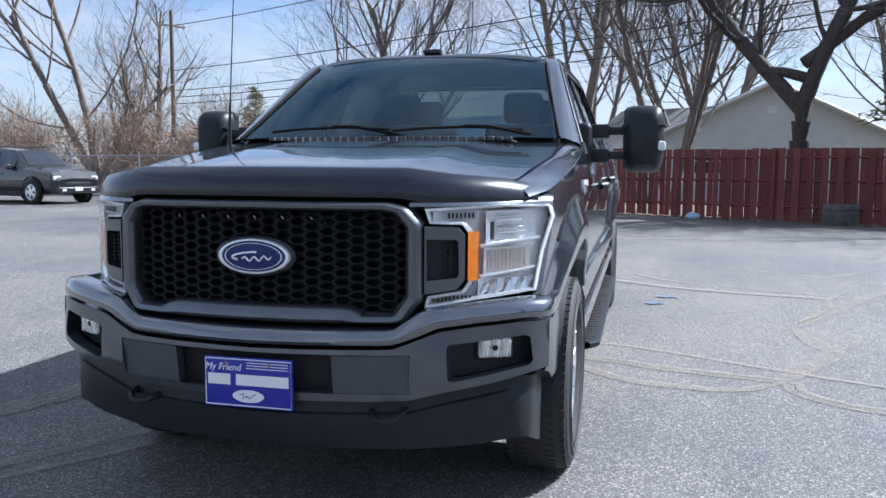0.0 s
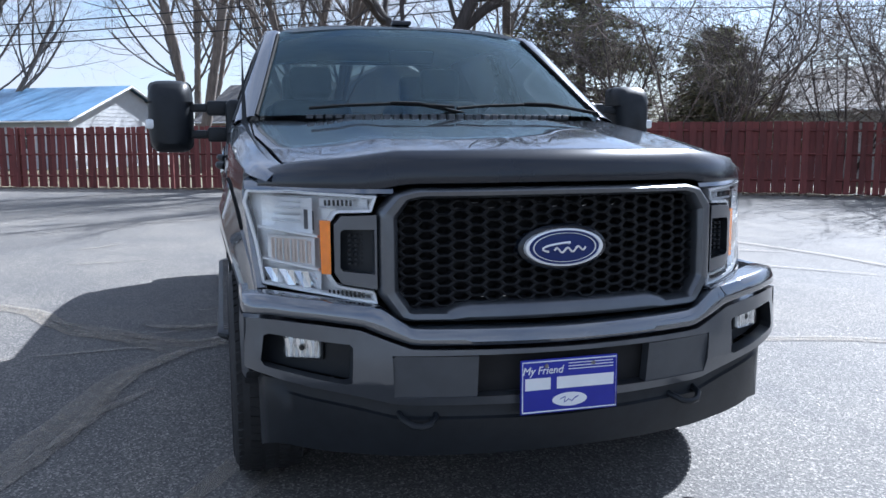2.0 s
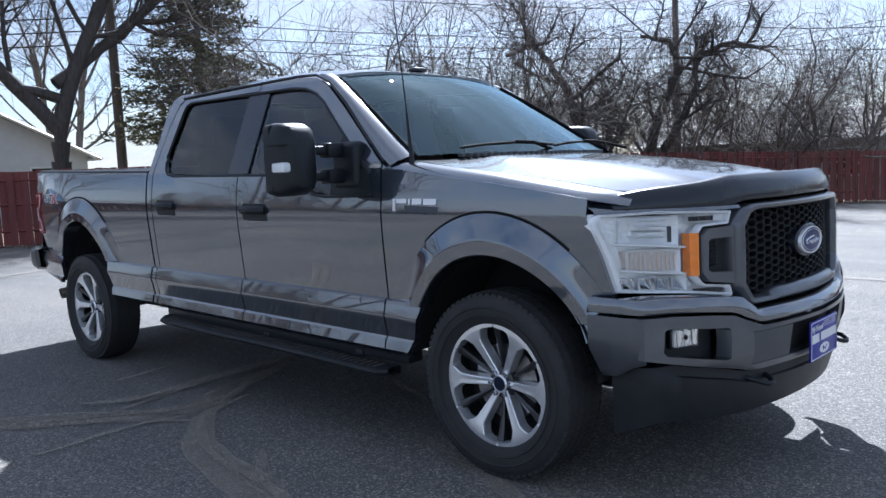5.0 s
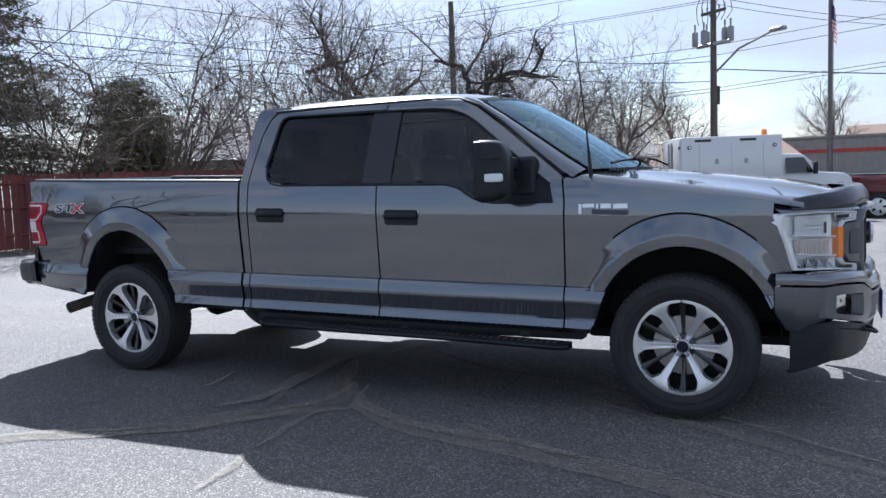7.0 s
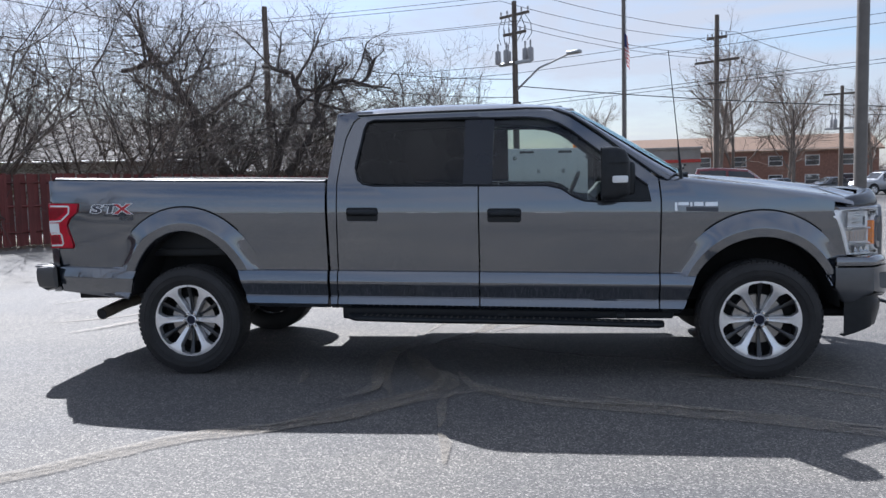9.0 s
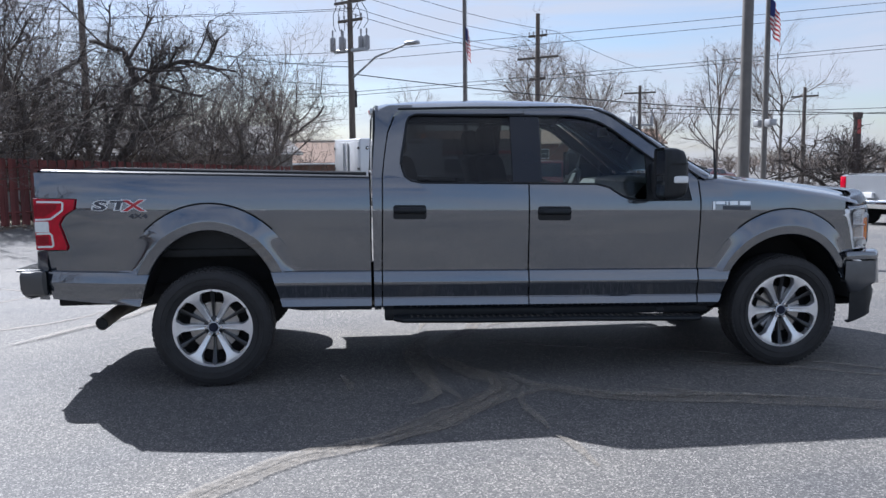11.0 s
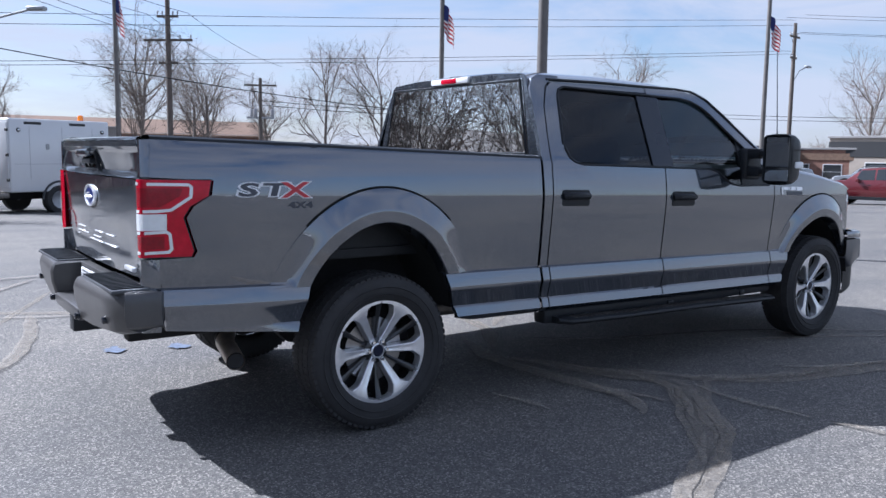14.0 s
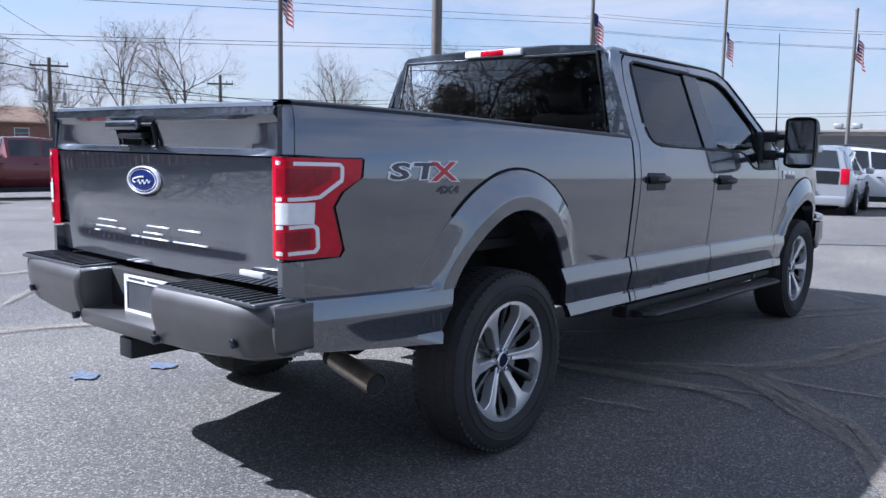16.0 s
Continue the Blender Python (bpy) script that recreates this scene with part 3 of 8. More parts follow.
for (bx, by, bz), bow in zip(B_LINE, (0.07, 0.08, 0.105, 0.125, 0.14, 0.15)):
    row = []
    for j in range(21):
        k = -1 + j / 10
        row.append((bx + bow * (1 - k * k), by * k, bz + 0.032 * (1 - abs(k) ** 3) * lerp(bx, [-1.26, -0.5], [1, 0.15])))
    ws.append(row)
part("windshield", grid_bm(ws), M_WINDSHIELD, truck, "clear curved windscreen", smooth=60)
band = []
for (bx, by, bz), bow, kk in ((B_LINE[0], 0.07, 0), (B_LINE[1], 0.08, 1)):
    row = []
    for j in range(21):
        k = -1 + j / 10
        row.append((bx + bow * (1 - k * k) - 0.006, by * k, bz - 0.006 + 0.032 * (1 - abs(k) ** 3)))
    band.append(row)
part("shade_band", grid_bm(band), M_SATIN, truck, "black top edge of the windscreen")
# back of the cab
gl = [(-0.685, 1.83), (0.685, 1.83), (0.775, 1.40), (-0.775, 1.40)]


def cab_back(u, v):
    return (-2.90 + 0.10 * max(0, v - 1.40) * 0.45 + 0.006 * (abs(u) / 0.8) ** 4, u, v)


part("cab_back", skin_bm([(-0.915, 0.60), (0.915, 0.60), (0.922, 1.36), (0.72, 1.845), (0.69, 1.868), (0.4, 1.885), (-0.4, 1.885), (-0.69, 1.868), (-0.72, 1.845), (-0.922, 1.36)], cab_back, lines(-0.95, 0.95, 0.13), [0.9, 1.2, 1.5, 1.65, 1.8], 0, [gl], lambda u, v: (0.02, 0, 0)), M_PAINT, truck)
part("rear_window", skin_bm([(-0.70, 1.84), (0.70, 1.84), (0.79, 1.385), (-0.79, 1.385)], lambda u, v: (cab_back(u, v)[0] - 0.004, u, v), lines(-0.8, 0.8, 0.2), [1.6]), M_TINTGLASS, truck, "dark rear cab window")
part("window_seal", tube_bm([(cab_back(u, v)[0] - 0.006, u, v) for u, v in gl + gl[:1]], 0.008, 6), M_BLACK, truck)
brake = part("brake_light", box_bm((-2.905, -0.205, 1.842), (-2.84, 0.205, 1.882), 0.01), M_WHITELENS, truck, "high brake light bar with clear ends")
part("red_lens", box_bm((-2.909, -0.085, 1.845), (-2.86, 0.085, 1.879), 0.008), M_RED, brake)
part("roof_antenna", box_bm((-1.33, -0.055, 1.888), (-1.27, 0.055, 1.915), 0.012), M_SATIN, truck, "small black roof antenna")

# ---- bonnet ----


def hood_z(x, y):
    c = lerp(x, [-0.60, -0.45, -0.2, 0.18, 0.45, 0.62, 0.74, 0.80], [1.375, 1.372, 1.352, 1.312, 1.275, 1.245, 1.215, 1.19])
    e = lerp(x, [-0.65, -0.3, 0.0, 0.3, 0.5, 0.66, 0.75], [1.372, 1.322, 1.28, 1.234, 1.195, 1.155, 1.13])
    k = abs(y)
    dome = lerp(k, [0, 0.30, 0.44, 0.52, 0.62, 0.74, 0.85], [0.0, 0.0, 0.10, 0.42, 0.66, 0.86, 1.0])
    return c * (1 - dome) + e * dome


def nose(y):
    """How far forward the front of the body reaches."""
    k = abs(y)
    return 0.95 - 0.31 * k * k - (0.19 * ((k - 0.54) / 0.36) ** 2 if k > 0.54 else 0)


rows = []
for i in range(21):
    k = i / 20
    row = []
    for j in range(37):
        f = -1 + j / 18
        x0 = -0.53 + 0.13 * (1 - f * f)
        y = f * lerp(k, [0, 0.5, 1], [0.845, 0.85, 0.79])
        x = x0 + (nose(y) - 0.16 - x0) * k
        row.append((x, y, hood_z(x, y)))
    rows.append(row)
part("bonnet", grid_bm(rows, thick=(0, 0, -0.03)), M_PAINT, truck, "domed bonnet reflecting the sky", smooth=35)
# smoked shield along the front of the bonnet
rows = []
for j in range(41):
    y = -0.87 + 1.74 * j / 40
    k = abs(y)
    x = nose(y)
    top = lerp(k, [0, 0.48, 0.62, 0.74, 0.80, 0.87], [1.238, 1.236, 1.216, 1.204, 1.194, 1.172])
    low = lerp(k, [0, 0.46, 0.53, 0.58, 0.80, 0.87], [1.138, 1.136, 1.122, 1.118, 1.116, 1.116])
    rows.append([(x - 0.14, y, top - 0.012), (x - 0.075, y, top), (x - 0.05, y, top - 0.004), (x - 0.02, y, top * 0.6 + low * 0.4), (x - 0.008, y, top * 0.25 + low * 0.75), (x - 0.012, y, low + 0.004), (x - 0.03, y, low), (x - 0.09, y, low - 0.004)])
part("bonnet_shield", grid_bm(rows), M_SATIN, truck, "smoked black plastic bug shield", smooth=50)
# cowl with vents and wipers
rows = []
for j in range(25):
    f = -1 + j / 12
    x0, y = -0.55 + 0.14 * (1 - f * f), 0.83 * f
    rows.append([(x0 + 0.06, y, hood_z(x0 + 0.06, y) - 0.012), (x0, y, 1.352), (x0 - 0.10, y, 1.358)])
cowl = part("cowl", grid_bm(rows), M_BLACK, truck, "black cowl panel under the wipers")
for j in range(30):
    y = -0.60 + 1.2 * j / 29
    x0 = -0.50 + 0.14 * (1 - (y / 0.83) ** 2)
    part("cowl_vent", box_bm((x0 - 0.02, y - 0.014, 1.362), (x0 + 0.012, y + 0.014, 1.380), 0.003, 1), M_GREYPL, cowl, smooth=None)
for y0, y1 in ((-0.60, 0.10), (0.05, 0.72)):
    def gx(y, up):
        return -0.50 + 0.15 * (1 - (y / 0.83) ** 2) - up * 1.25, 1.385 + up
    (xa, za), (xb, zb), (xm, zm) = gx(y0, 0.0), gx(y1, 0.03), gx((y0 + y1) / 2, 0.03)
    wip = part("windscreen_wiper", tube_bm([(xa + 0.02, y1, za), (xm + 0.03, (y0 + y1) / 2 + 0.12, zm + 0.012), (xm + 0.02, (y0 + y1) / 2, zm + 0.015)], 0.008, 8), M_MATTE, truck, "black wiper arm and blade")
    part("wiper_blade", tube_bm([(gx(y, 0.022 + 0.02 * math.sin((y - y0) / (y1 - y0) * 3.1))[0] + 0.012, y, gx(y, 0.022 + 0.02 * math.sin((y - y0) / (y1 - y0) * 3.1))[1]) for y in (y0, y0 + 0.15, (y0 + y1) / 2, y1 - 0.2, y1 - 0.06)], 0.007, 6), M_MATTE, wip)
part("whip_antenna", tube_bm([(-0.50, -0.875, 1.33), (-0.50, -0.875, 1.37), (-0.52, -0.875, 1.6), (-0.58, -0.875, 2.18)], [0.016, 0.012, 0.0035, 0.0025], 6), M_BLACK, truck, "thin black whip antenna")

# ---- front end ----


def front(y, z, d=0.0):
    return (nose(y) + d - 0.03 * max(0, z - 0.95), y, z)


def front_sheet(name, outline, mat, parent, label="", d=0.0, holes=(), depth=0.05, du=0.07, smooth=35):
    us = [p[0] for p in outline]
    bm = skin_bm(outline, lambda u, v: front(u, v, d), [u for u in lines(-0.98, 0.98, du) if min(us) < u < max(us)], [], 0, holes, lambda u, v: (-depth, 0, 0))
    return part(name, bm, mat, parent, label, smooth)


half_out = [(0.0, 1.128), (0.44, 1.126), (0.50, 1.11), (0.545, 1.06), (0.545, 0.815), (0.495, 0.745), (0.46, 0.735), (0.0, 0.735)]
half_in = [(0.0, 1.098), (0.42, 1.096), (0.455, 1.088), (0.488, 1.04), (0.488, 0.83), (0.45, 0.772), (0.355, 0.772), (0.315, 0.792), (0.0, 0.792)]
g_out = half_out + [(-u, v) for u, v in reversed(half_out[1:-1])]
g_in = half_in + [(-u, v) for u, v in reversed(half_in[1:-1])]
# surround as a ring between the outer and inner outline, rounded over
bm = bmesh.new()


def ring_pts(poly, n):
    """Points evenly spread along a closed outline."""
    seg = [math.dist(a, b) for a, b in zip(poly, poly[1:] + poly[:1])]
    tot, out = sum(seg), []
    for i in range(n):
        d = tot * i / n
        for (a, b), L in zip(zip(poly, poly[1:] + poly[:1]), seg):
            if d <= L:
                out.append((a[0] + (b[0] - a[0]) * d / L, a[1] + (b[1] - a[1]) * d / L))
                break
            d -= L
    return out


def match_ring(outer, inner, n):
    """For each even point of the outer outline the nearest one of the inner outline, kept in order."""
    po = ring_pts(outer, n)
    pi = []
    for i, p in enumerate(po):
        best = None
        for a, b in zip(inner, inner[1:] + inner[:1]):
            ab = (b[0] - a[0], b[1] - a[1])
            k = max(0, min(1, ((p[0] - a[0]) * ab[0] + (p[1] - a[1]) * ab[1]) / max(1e-9, ab[0] ** 2 + ab[1] ** 2)))
            q = (a[0] + ab[0] * k, a[1] + ab[1] * k)
            if best is None or math.dist(p, q) < best[0]:
                best = (math.dist(p, q), q)
        pi.append(best[1])
    return po, pi


po, pi = match_ring(g_out, g_in, 180)
rows = []
for (u0, v0), (u1, v1) in zip(po, pi):
    row = [front(u0, v0, -0.05), front(u0, v0, 0.0)]
    for k, d in ((0.12, 0.018), (0.3, 0.026), (0.7, 0.022), (0.93, 0.008), (1.0, -0.006)):
        row.append(front(u0 + (u1 - u0) * k, v0 + (v1 - v0) * k, d))
    row.append(front(u1, v1, -0.07))
    rows.append(row)
grille = part("grille", grid_bm(rows, close_u=True), M_GRILLE, truck, "grey grille surround with black honeycomb mesh", smooth=40)
front_sheet("grille_backing", [(u * 1.01, v) for u, v in g_in], M_LINER, grille, "black backing", d=-0.075, depth=0.01)
# honeycomb: flat hexagon frames in staggered rows
verts, faces = [], []
HW, HH = 0.098, 0.030
row_i = 0
z = 0.775
while z < 1.10:
    y = -0.5 + (HW / 2 if row_i % 2 else 0)
    while y < 0.5:
        if inside(g_in, y, z) or inside(g_in, y + 0.02, z) or inside(g_in, y - 0.02, z):
            ho = [(0.5, 0), (0.25, 0.5), (-0.25, 0.5), (-0.5, 0), (-0.25, -0.5), (0.25, -0.5)]
            base = len(verts)
            for fac, dd in ((1.0, -0.03), (0.95, -0.022), (0.78, -0.024), (0.66, -0.06)):
                for a, b in ho:
                    yy, zz = y + a * fac * HW / 1.5, z + b * fac * HH
                    yy = max(-0.492, min(0.492, yy))
                    zz = max(0.768, min(1.10, zz))
                    verts.append(front(yy, zz, dd))
            for r in range(3):
                for k in range(6):
                    faces.append((base + r * 6 + k, base + r * 6 + (k + 1) % 6, base + (r + 1) * 6 + (k + 1) % 6, base + (r + 1) * 6 + k))
        y += HW
    z += HH * 0.5
    row_i += 1
raw("honeycomb_mesh", verts, faces, M_MESH, grille, "black honeycomb mesh", smooth=20)


def oval_bm(a, b, at, out, rim, n=40):
    """A domed oval plate; at(u, v, d) lays it on its surface."""
    rows = []
    for i in range(n):
        t = 2 * math.pi * i / n
        rows.append([at(a * k * math.cos(t), b * k * math.sin(t), d) for k, d in rim])
    return grid_bm(rows, close_u=True)




def text_mesh(name, body, size, mat, parent, at, label="", extrude=0.0015, stretch=1.0, shear=0.0, bold=0.0):
    """Built-in letters turned into a mesh and laid on a surface by at(u, v, d)."""
    cu = bpy.data.curves.new(name, "FONT")
    cu.body, cu.size, cu.extrude = body, size, extrude
    cu.align_x, cu.align_y, cu.shear = "CENTER", "CENTER", shear
    cu.resolution_u = 3
    cu.offset = bold
    tmp = bpy.data.objects.new(name, cu)
    scene.collection.objects.link(tmp)
    dg = bpy.context.evaluated_depsgraph_get()
    me = bpy.data.meshes.new_from_object(tmp.evaluated_get(dg))
    bpy.data.objects.remove(tmp)
    for v in me.vertices:
        v.co = Vector(at(v.co.x * stretch, v.co.y, v.co.z + extrude))
    me.materials.clear()
    me.materials.append(mat)
    ob = new(name, me)
    ob.parent = parent
    return tagged(ob, label)


def front_at(y0, z0, d0):
    return lambda u, v, d: front(y0 + u, z0 + v, d0 + d)


def oval_badge(parent, at, a, b):
    """Blue oval with a chrome rim and a plain script stroke in it."""
    ob = part("oval_badge", oval_bm(a * 1.06, b * 1.1, at, 0, [(1.0, -0.02), (1.0, 0.006), (0.97, 0.012), (0.90, 0.013), (0.87, 0.008)]), M_BADGE, parent, "blue oval badge with chrome rim")
    part("badge_plate", oval_bm(a * 0.97, b * 0.98, at, 0, [(1.0, 0.004), (0.98, 0.009), (0.5, 0.011), (0.01, 0.012)]), M_BLUE, ob)
    part("badge_line", oval_bm(a, b, at, 0, [(0.845, 0.010), (0.84, 0.0125), (0.815, 0.0125), (0.81, 0.010)]), M_BADGE, ob)
    part("badge_base", oval_bm(a * 1.2, b * 1.34, at, 0, [(1.0, -0.03), (0.98, -0.004), (0.9, 0.002), (0.7, 0.002)]), M_SATIN, ob, "black surround")
    # a flowing raised stroke with a long flourish above it
    wave = [(-0.30 + 0.84 * k / 40, -0.16 + 0.13 * math.sin(k * 0.47) + 0.16 * (k / 40) ** 3) for k in range(41)]
    part("badge_stroke", tube_bm([at(a * u, b * v, 0.013) for u, v in wave], [a * 0.026] * 41, 5), M_BADGE, ob, "raised chrome flowing stroke")
    flick = [(-0.52 + 0.22 * math.cos(k / 9 * 4.0 + 1.2) + 0.5 * k / 14, 0.14 - 0.36 * math.cos(k / 14 * 3.4) * (1 - k / 20)) for k in range(15)]
    part("badge_stroke", tube_bm([at(a * u, b * v, 0.013) for u, v in flick], [a * 0.03] * 15, 5), M_BADGE, ob)
    return ob


oval_badge(grille, front_at(0.0, 0.947, 0.0), 0.12, 0.052)

# headlamps: a C round a grey block
lamp_out = [(-0.545, 1.105), (-0.62, 1.11), (-0.78, 1.118), (-0.905, 1.112), (-0.916, 1.07), (-0.886, 0.95), (-0.866, 0.815), (-0.70, 0.805), (-0.545, 0.785), (-0.555, 0.825), (-0.655, 0.838), (-0.675, 0.87), (-0.675, 1.02), (-0.655, 1.052), (-0.56, 1.056)]


def lamp_at(s, d):
    """Headlamp surface: the nose curve, swept back round the corner."""
    def at(u, v):
        k = abs(u)
        x = nose(k) if k < 0.9 else nose(0.9) - 1.6 * (k - 0.9)
        return (x + d - 0.05 * max(0, v - 0.8) * 0.2, s * k * (1.0 if k < 0.9 else 1.0), v)
    return at


for s in (-1, 1):
    cu = [u for u in lines(-0.93, -0.5, 0.03)]
    hl = part("headlamp", skin_bm(lamp_out, lamp_at(s, -0.055), cu, [0.95], 0, (), lambda u, v: (0.05, 0, 0)), M_REFL, truck, "clear headlamp wrapped round a grey block", smooth=50)
    part("lens", skin_bm(lamp_out, lamp_at(s, 0.004), cu, [], 0, (), None), M_LENS, hl, "clear lens")
    # bright bezel that follows the outline, sloping inwards
    ring = ring_pts(lamp_out, 160)
    area = sum(p[0] * q[1] - q[0] * p[1] for p, q in zip(ring, ring[1:] + ring[:1]))
    rows = []
    for k, (u, v) in enumerate(ring):
        (u0, v0), (u1, v1) = ring[k - 2], ring[(k + 2) % 160]
        L = math.hypot(u1 - u0, v1 - v0) or 1
        nu, nv = -(v1 - v0) / L * math.copysign(1, area), (u1 - u0) / L * math.copysign(1, area)
        rows.append([Vector(lamp_at(s, d)(u + nu * w, v + nv * w)) for w, d in ((0.0, -0.004), (0.002, 0.001), (0.009, -0.001), (0.013, -0.018))])
    part("lamp_bezel", grid_bm(rows, close_u=True), M_LAMPWHITE, hl, "bright lamp bezel", smooth=40)
    part("amber_reflector", skin_bm([(-0.674, 1.03), (-0.702, 1.03), (-0.700, 0.87), (-0.674, 0.87)], lamp_at(s, 0.006), [], lines(0.87, 1.03, 0.02), 0, (), lambda u, v: (-0.03, 0, 0)), M_AMBER, hl, "amber reflector strip")
    for z0, z1, y0, y1 in ((1.066, 1.10, 0.57, 0.70), (0.985, 1.095, 0.72, 0.86), (0.885, 0.975, 0.715, 0.845), (0.81, 0.875, 0.70, 0.82)):
        # reflector bowls
        rows = []
        for i in range(7):
            a = -1 + i / 3
            rows.append([Vector(lamp_at(s, -0.012 - 0.04 * (1 - max(abs(a), abs(b)) ** 2))((y0 + y1) / 2 + (y1 - y0) / 2 * b, (z0 + z1) / 2 + (z1 - z0) / 2 * a)) for b in (-1, -0.66, -0.33, 0, 0.33, 0.66, 1)])
        part("reflector_bowl", grid_bm(rows), M_REFL if 0.97 < z0 < 1.05 else M_LAMPWHITE, hl, smooth=60)
    # stacked ledges over the low beam, upright flutes in the indicator, facets in the high beam
    for k in range(4):
        zz = 1.018 + 0.020 * k
        part("ledge", grid_bm([[Vector(lamp_at(s, -0.020)(yy, zz)), Vector(lamp_at(s, -0.010)(yy, zz + 0.004)), Vector(lamp_at(s, -0.034)(yy, zz + 0.009))] for yy in (0.752, 0.79, 0.832 - 0.006 * k)]), M_CHROME if k % 2 else M_LAMPWHITE, hl, smooth=None)
    part("beam_mask", skin_bm([(-0.715, 1.055), (-0.742, 1.06), (-0.742, 1.0), (-0.715, 0.998)], lamp_at(s, -0.022), [], [], 0, (), None), M_GREYPL, hl, "dark mask beside the low beam")
    for i in range(11):
        yy = 0.728 + 0.0105 * i
        part("flute", tube_bm([Vector(lamp_at(s, -0.014)(yy, 0.896)), Vector(lamp_at(s, -0.019)(yy, 0.93)), Vector(lamp_at(s, -0.014)(yy, 0.964))], 0.003, 5), M_WHITELENS if i % 2 else M_PALEAMBER, hl)
    for i in range(7):
        ya, yb = 0.705 + 0.021 * i, 0.705 + 0.021 * (i + 1)
        part("facet", grid_bm([[Vector(lamp_at(s, -0.012 - 0.02 * (i % 2))(ya, 0.818)), Vector(lamp_at(s, -0.03)(ya + 0.006, 0.868))], [Vector(lamp_at(s, -0.032 + 0.02 * (i % 2))(yb, 0.818)), Vector(lamp_at(s, -0.014)(yb + 0.006, 0.868))]]), M_CHROME, hl, smooth=None)
    for z0, n_t, y0 in ((0.812, 9, 0.585), (1.082, 7, 0.615)):
        for i in range(n_t):
            yy = y0 + 0.0115 * i
            p = Vector(lamp_at(s, -0.010)(yy, z0))
            part("tooth", box_bm((p.x - 0.01, p.y - 0.0028, p.z - 0.0085), (p.x + 0.003, p.y + 0.0028, p.z + 0.0085), 0.001, 1), M_DASH, hl, smooth=None)
    for z0 in (0.98, 0.88):
        part("lamp_divider", tube_bm([Vector(lamp_at(s, -0.006)(u, z0 + 0.006 * k)) for k, u in enumerate((0.705, 0.76, 0.81, 0.872 if z0 > 0.9 else 0.86))], 0.0055, 6), M_LAMPWHITE, hl)
    part("turn_lamp", skin_bm([(-0.725, 0.89), (-0.835, 0.895), (-0.845, 0.97), (-0.725, 0.97)], lamp_at(s, -0.024), [-0.78], [], 0, (), lambda u, v: (-0.02, 0, 0)), M_PALEAMBER, hl, "pale amber indicator")
    # grey block between lamp and grille
    blk = [(-0.55, 1.05), (-0.645, 1.045), (-0.665, 1.02), (-0.665, 0.875), (-0.645, 0.845), (-0.55, 0.832)]
    pocket = [(-0.556, 1.008), (-0.640, 1.006), (-0.648, 0.998), (-0.650, 0.892), (-0.642, 0.882), (-0.556, 0.876)]

    def blk_at(u, v, s=s):
        return (nose(u) + 0.012, s * abs(u), v)
    b = part("grille_wing", skin_bm(blk, blk_at, [], [], 0, [pocket], lambda u, v: (-0.05, 0, 0)), M_GRILLE, truck, "grey block with black inset")
    part("inset", skin_bm(pocket, lambda u, v, s=s: (nose(u) - 0.03, s * abs(u), v), [], [], 0, (), None), M_BLACK, b)
    for i in range(7):
        for j in range(3):
            part("inset_stud", box_bm((nose(0.6) - 0.034, s * (0.586 + 0.018 * j) - 0.004, 0.90 + 0.014 * i), (nose(0.6) - 0.022, s * (0.586 + 0.018 * j) + 0.004, 0.907 + 0.014 * i)), M_BLACK, b, smooth=None)

# ---- front bumper ----


def bump_x(y):
    k = abs(y)
    return 1.0 - 0.30 * k * k - (1.1 * (k - 0.74) ** 2 if k > 0.74 else 0) - (7.0 * (k - 0.9) ** 2 if k > 0.9 else 0)


YS = [-0.932 + 1.864 * j / 72 for j in range(73)]


def band_rows(spec, wrap=True):
    rows = []
    for y in YS:
        k = abs(y)
        x = bump_x(y)
        rows.append([(x + d, y, z) for d, z in spec(k)])
    # ends run back along the side to the wheel opening
    for s in (1, -1) if wrap else ():
        last = rows[-1] if s > 0 else rows[0]
        for i, (x, y) in enumerate(((0.60, 0.938), (0.54, 0.940), (0.47, 0.940))):
            new_row = [(min(x, p[0]), s * (y + (d if d < 0 else 0) * 0.25), p[2]) for p, (d, z) in zip(last, spec(0.965))]
            if s > 0:
                rows.append(new_row)
            else:
                rows.insert(0, new_row)
    return rows


def upper(k):
    zt = lerp(k, [0, 0.46, 0.55, 0.70, 0.85, 1.0], [0.722, 0.726, 0.788, 0.803, 0.812, 0.80])
    zc = lerp(k, [0, 0.46, 0.54, 0.60, 0.72, 0.85, 1.0], [0.668, 0.672, 0.70, 0.727, 0.742, 0.752, 0.745])
    return [(-0.12, zt - 0.002), (-0.035, zt), (-0.015, zt - 0.006), (0.0, zt * 0.5 + zc * 0.5), (0.004, zc + 0.014), (-0.002, zc + 0.003), (-0.03, zc)]


bumper = part("front_bumper", grid_bm(band_rows(upper)), M_PAINT, truck, "grey front bumper with tow hooks and fog lamps", smooth=45)


def zc_of(k):
    return lerp(k, [0, 0.46, 0.54, 0.60, 0.72, 0.85, 1.0], [0.658, 0.662, 0.69, 0.717, 0.732, 0.742, 0.735])


def zb_of(k):
    return lerp(k, [0, 0.5, 0.62, 0.75, 0.88, 1.0], [0.485, 0.49, 0.52, 0.545, 0.575, 0.60])


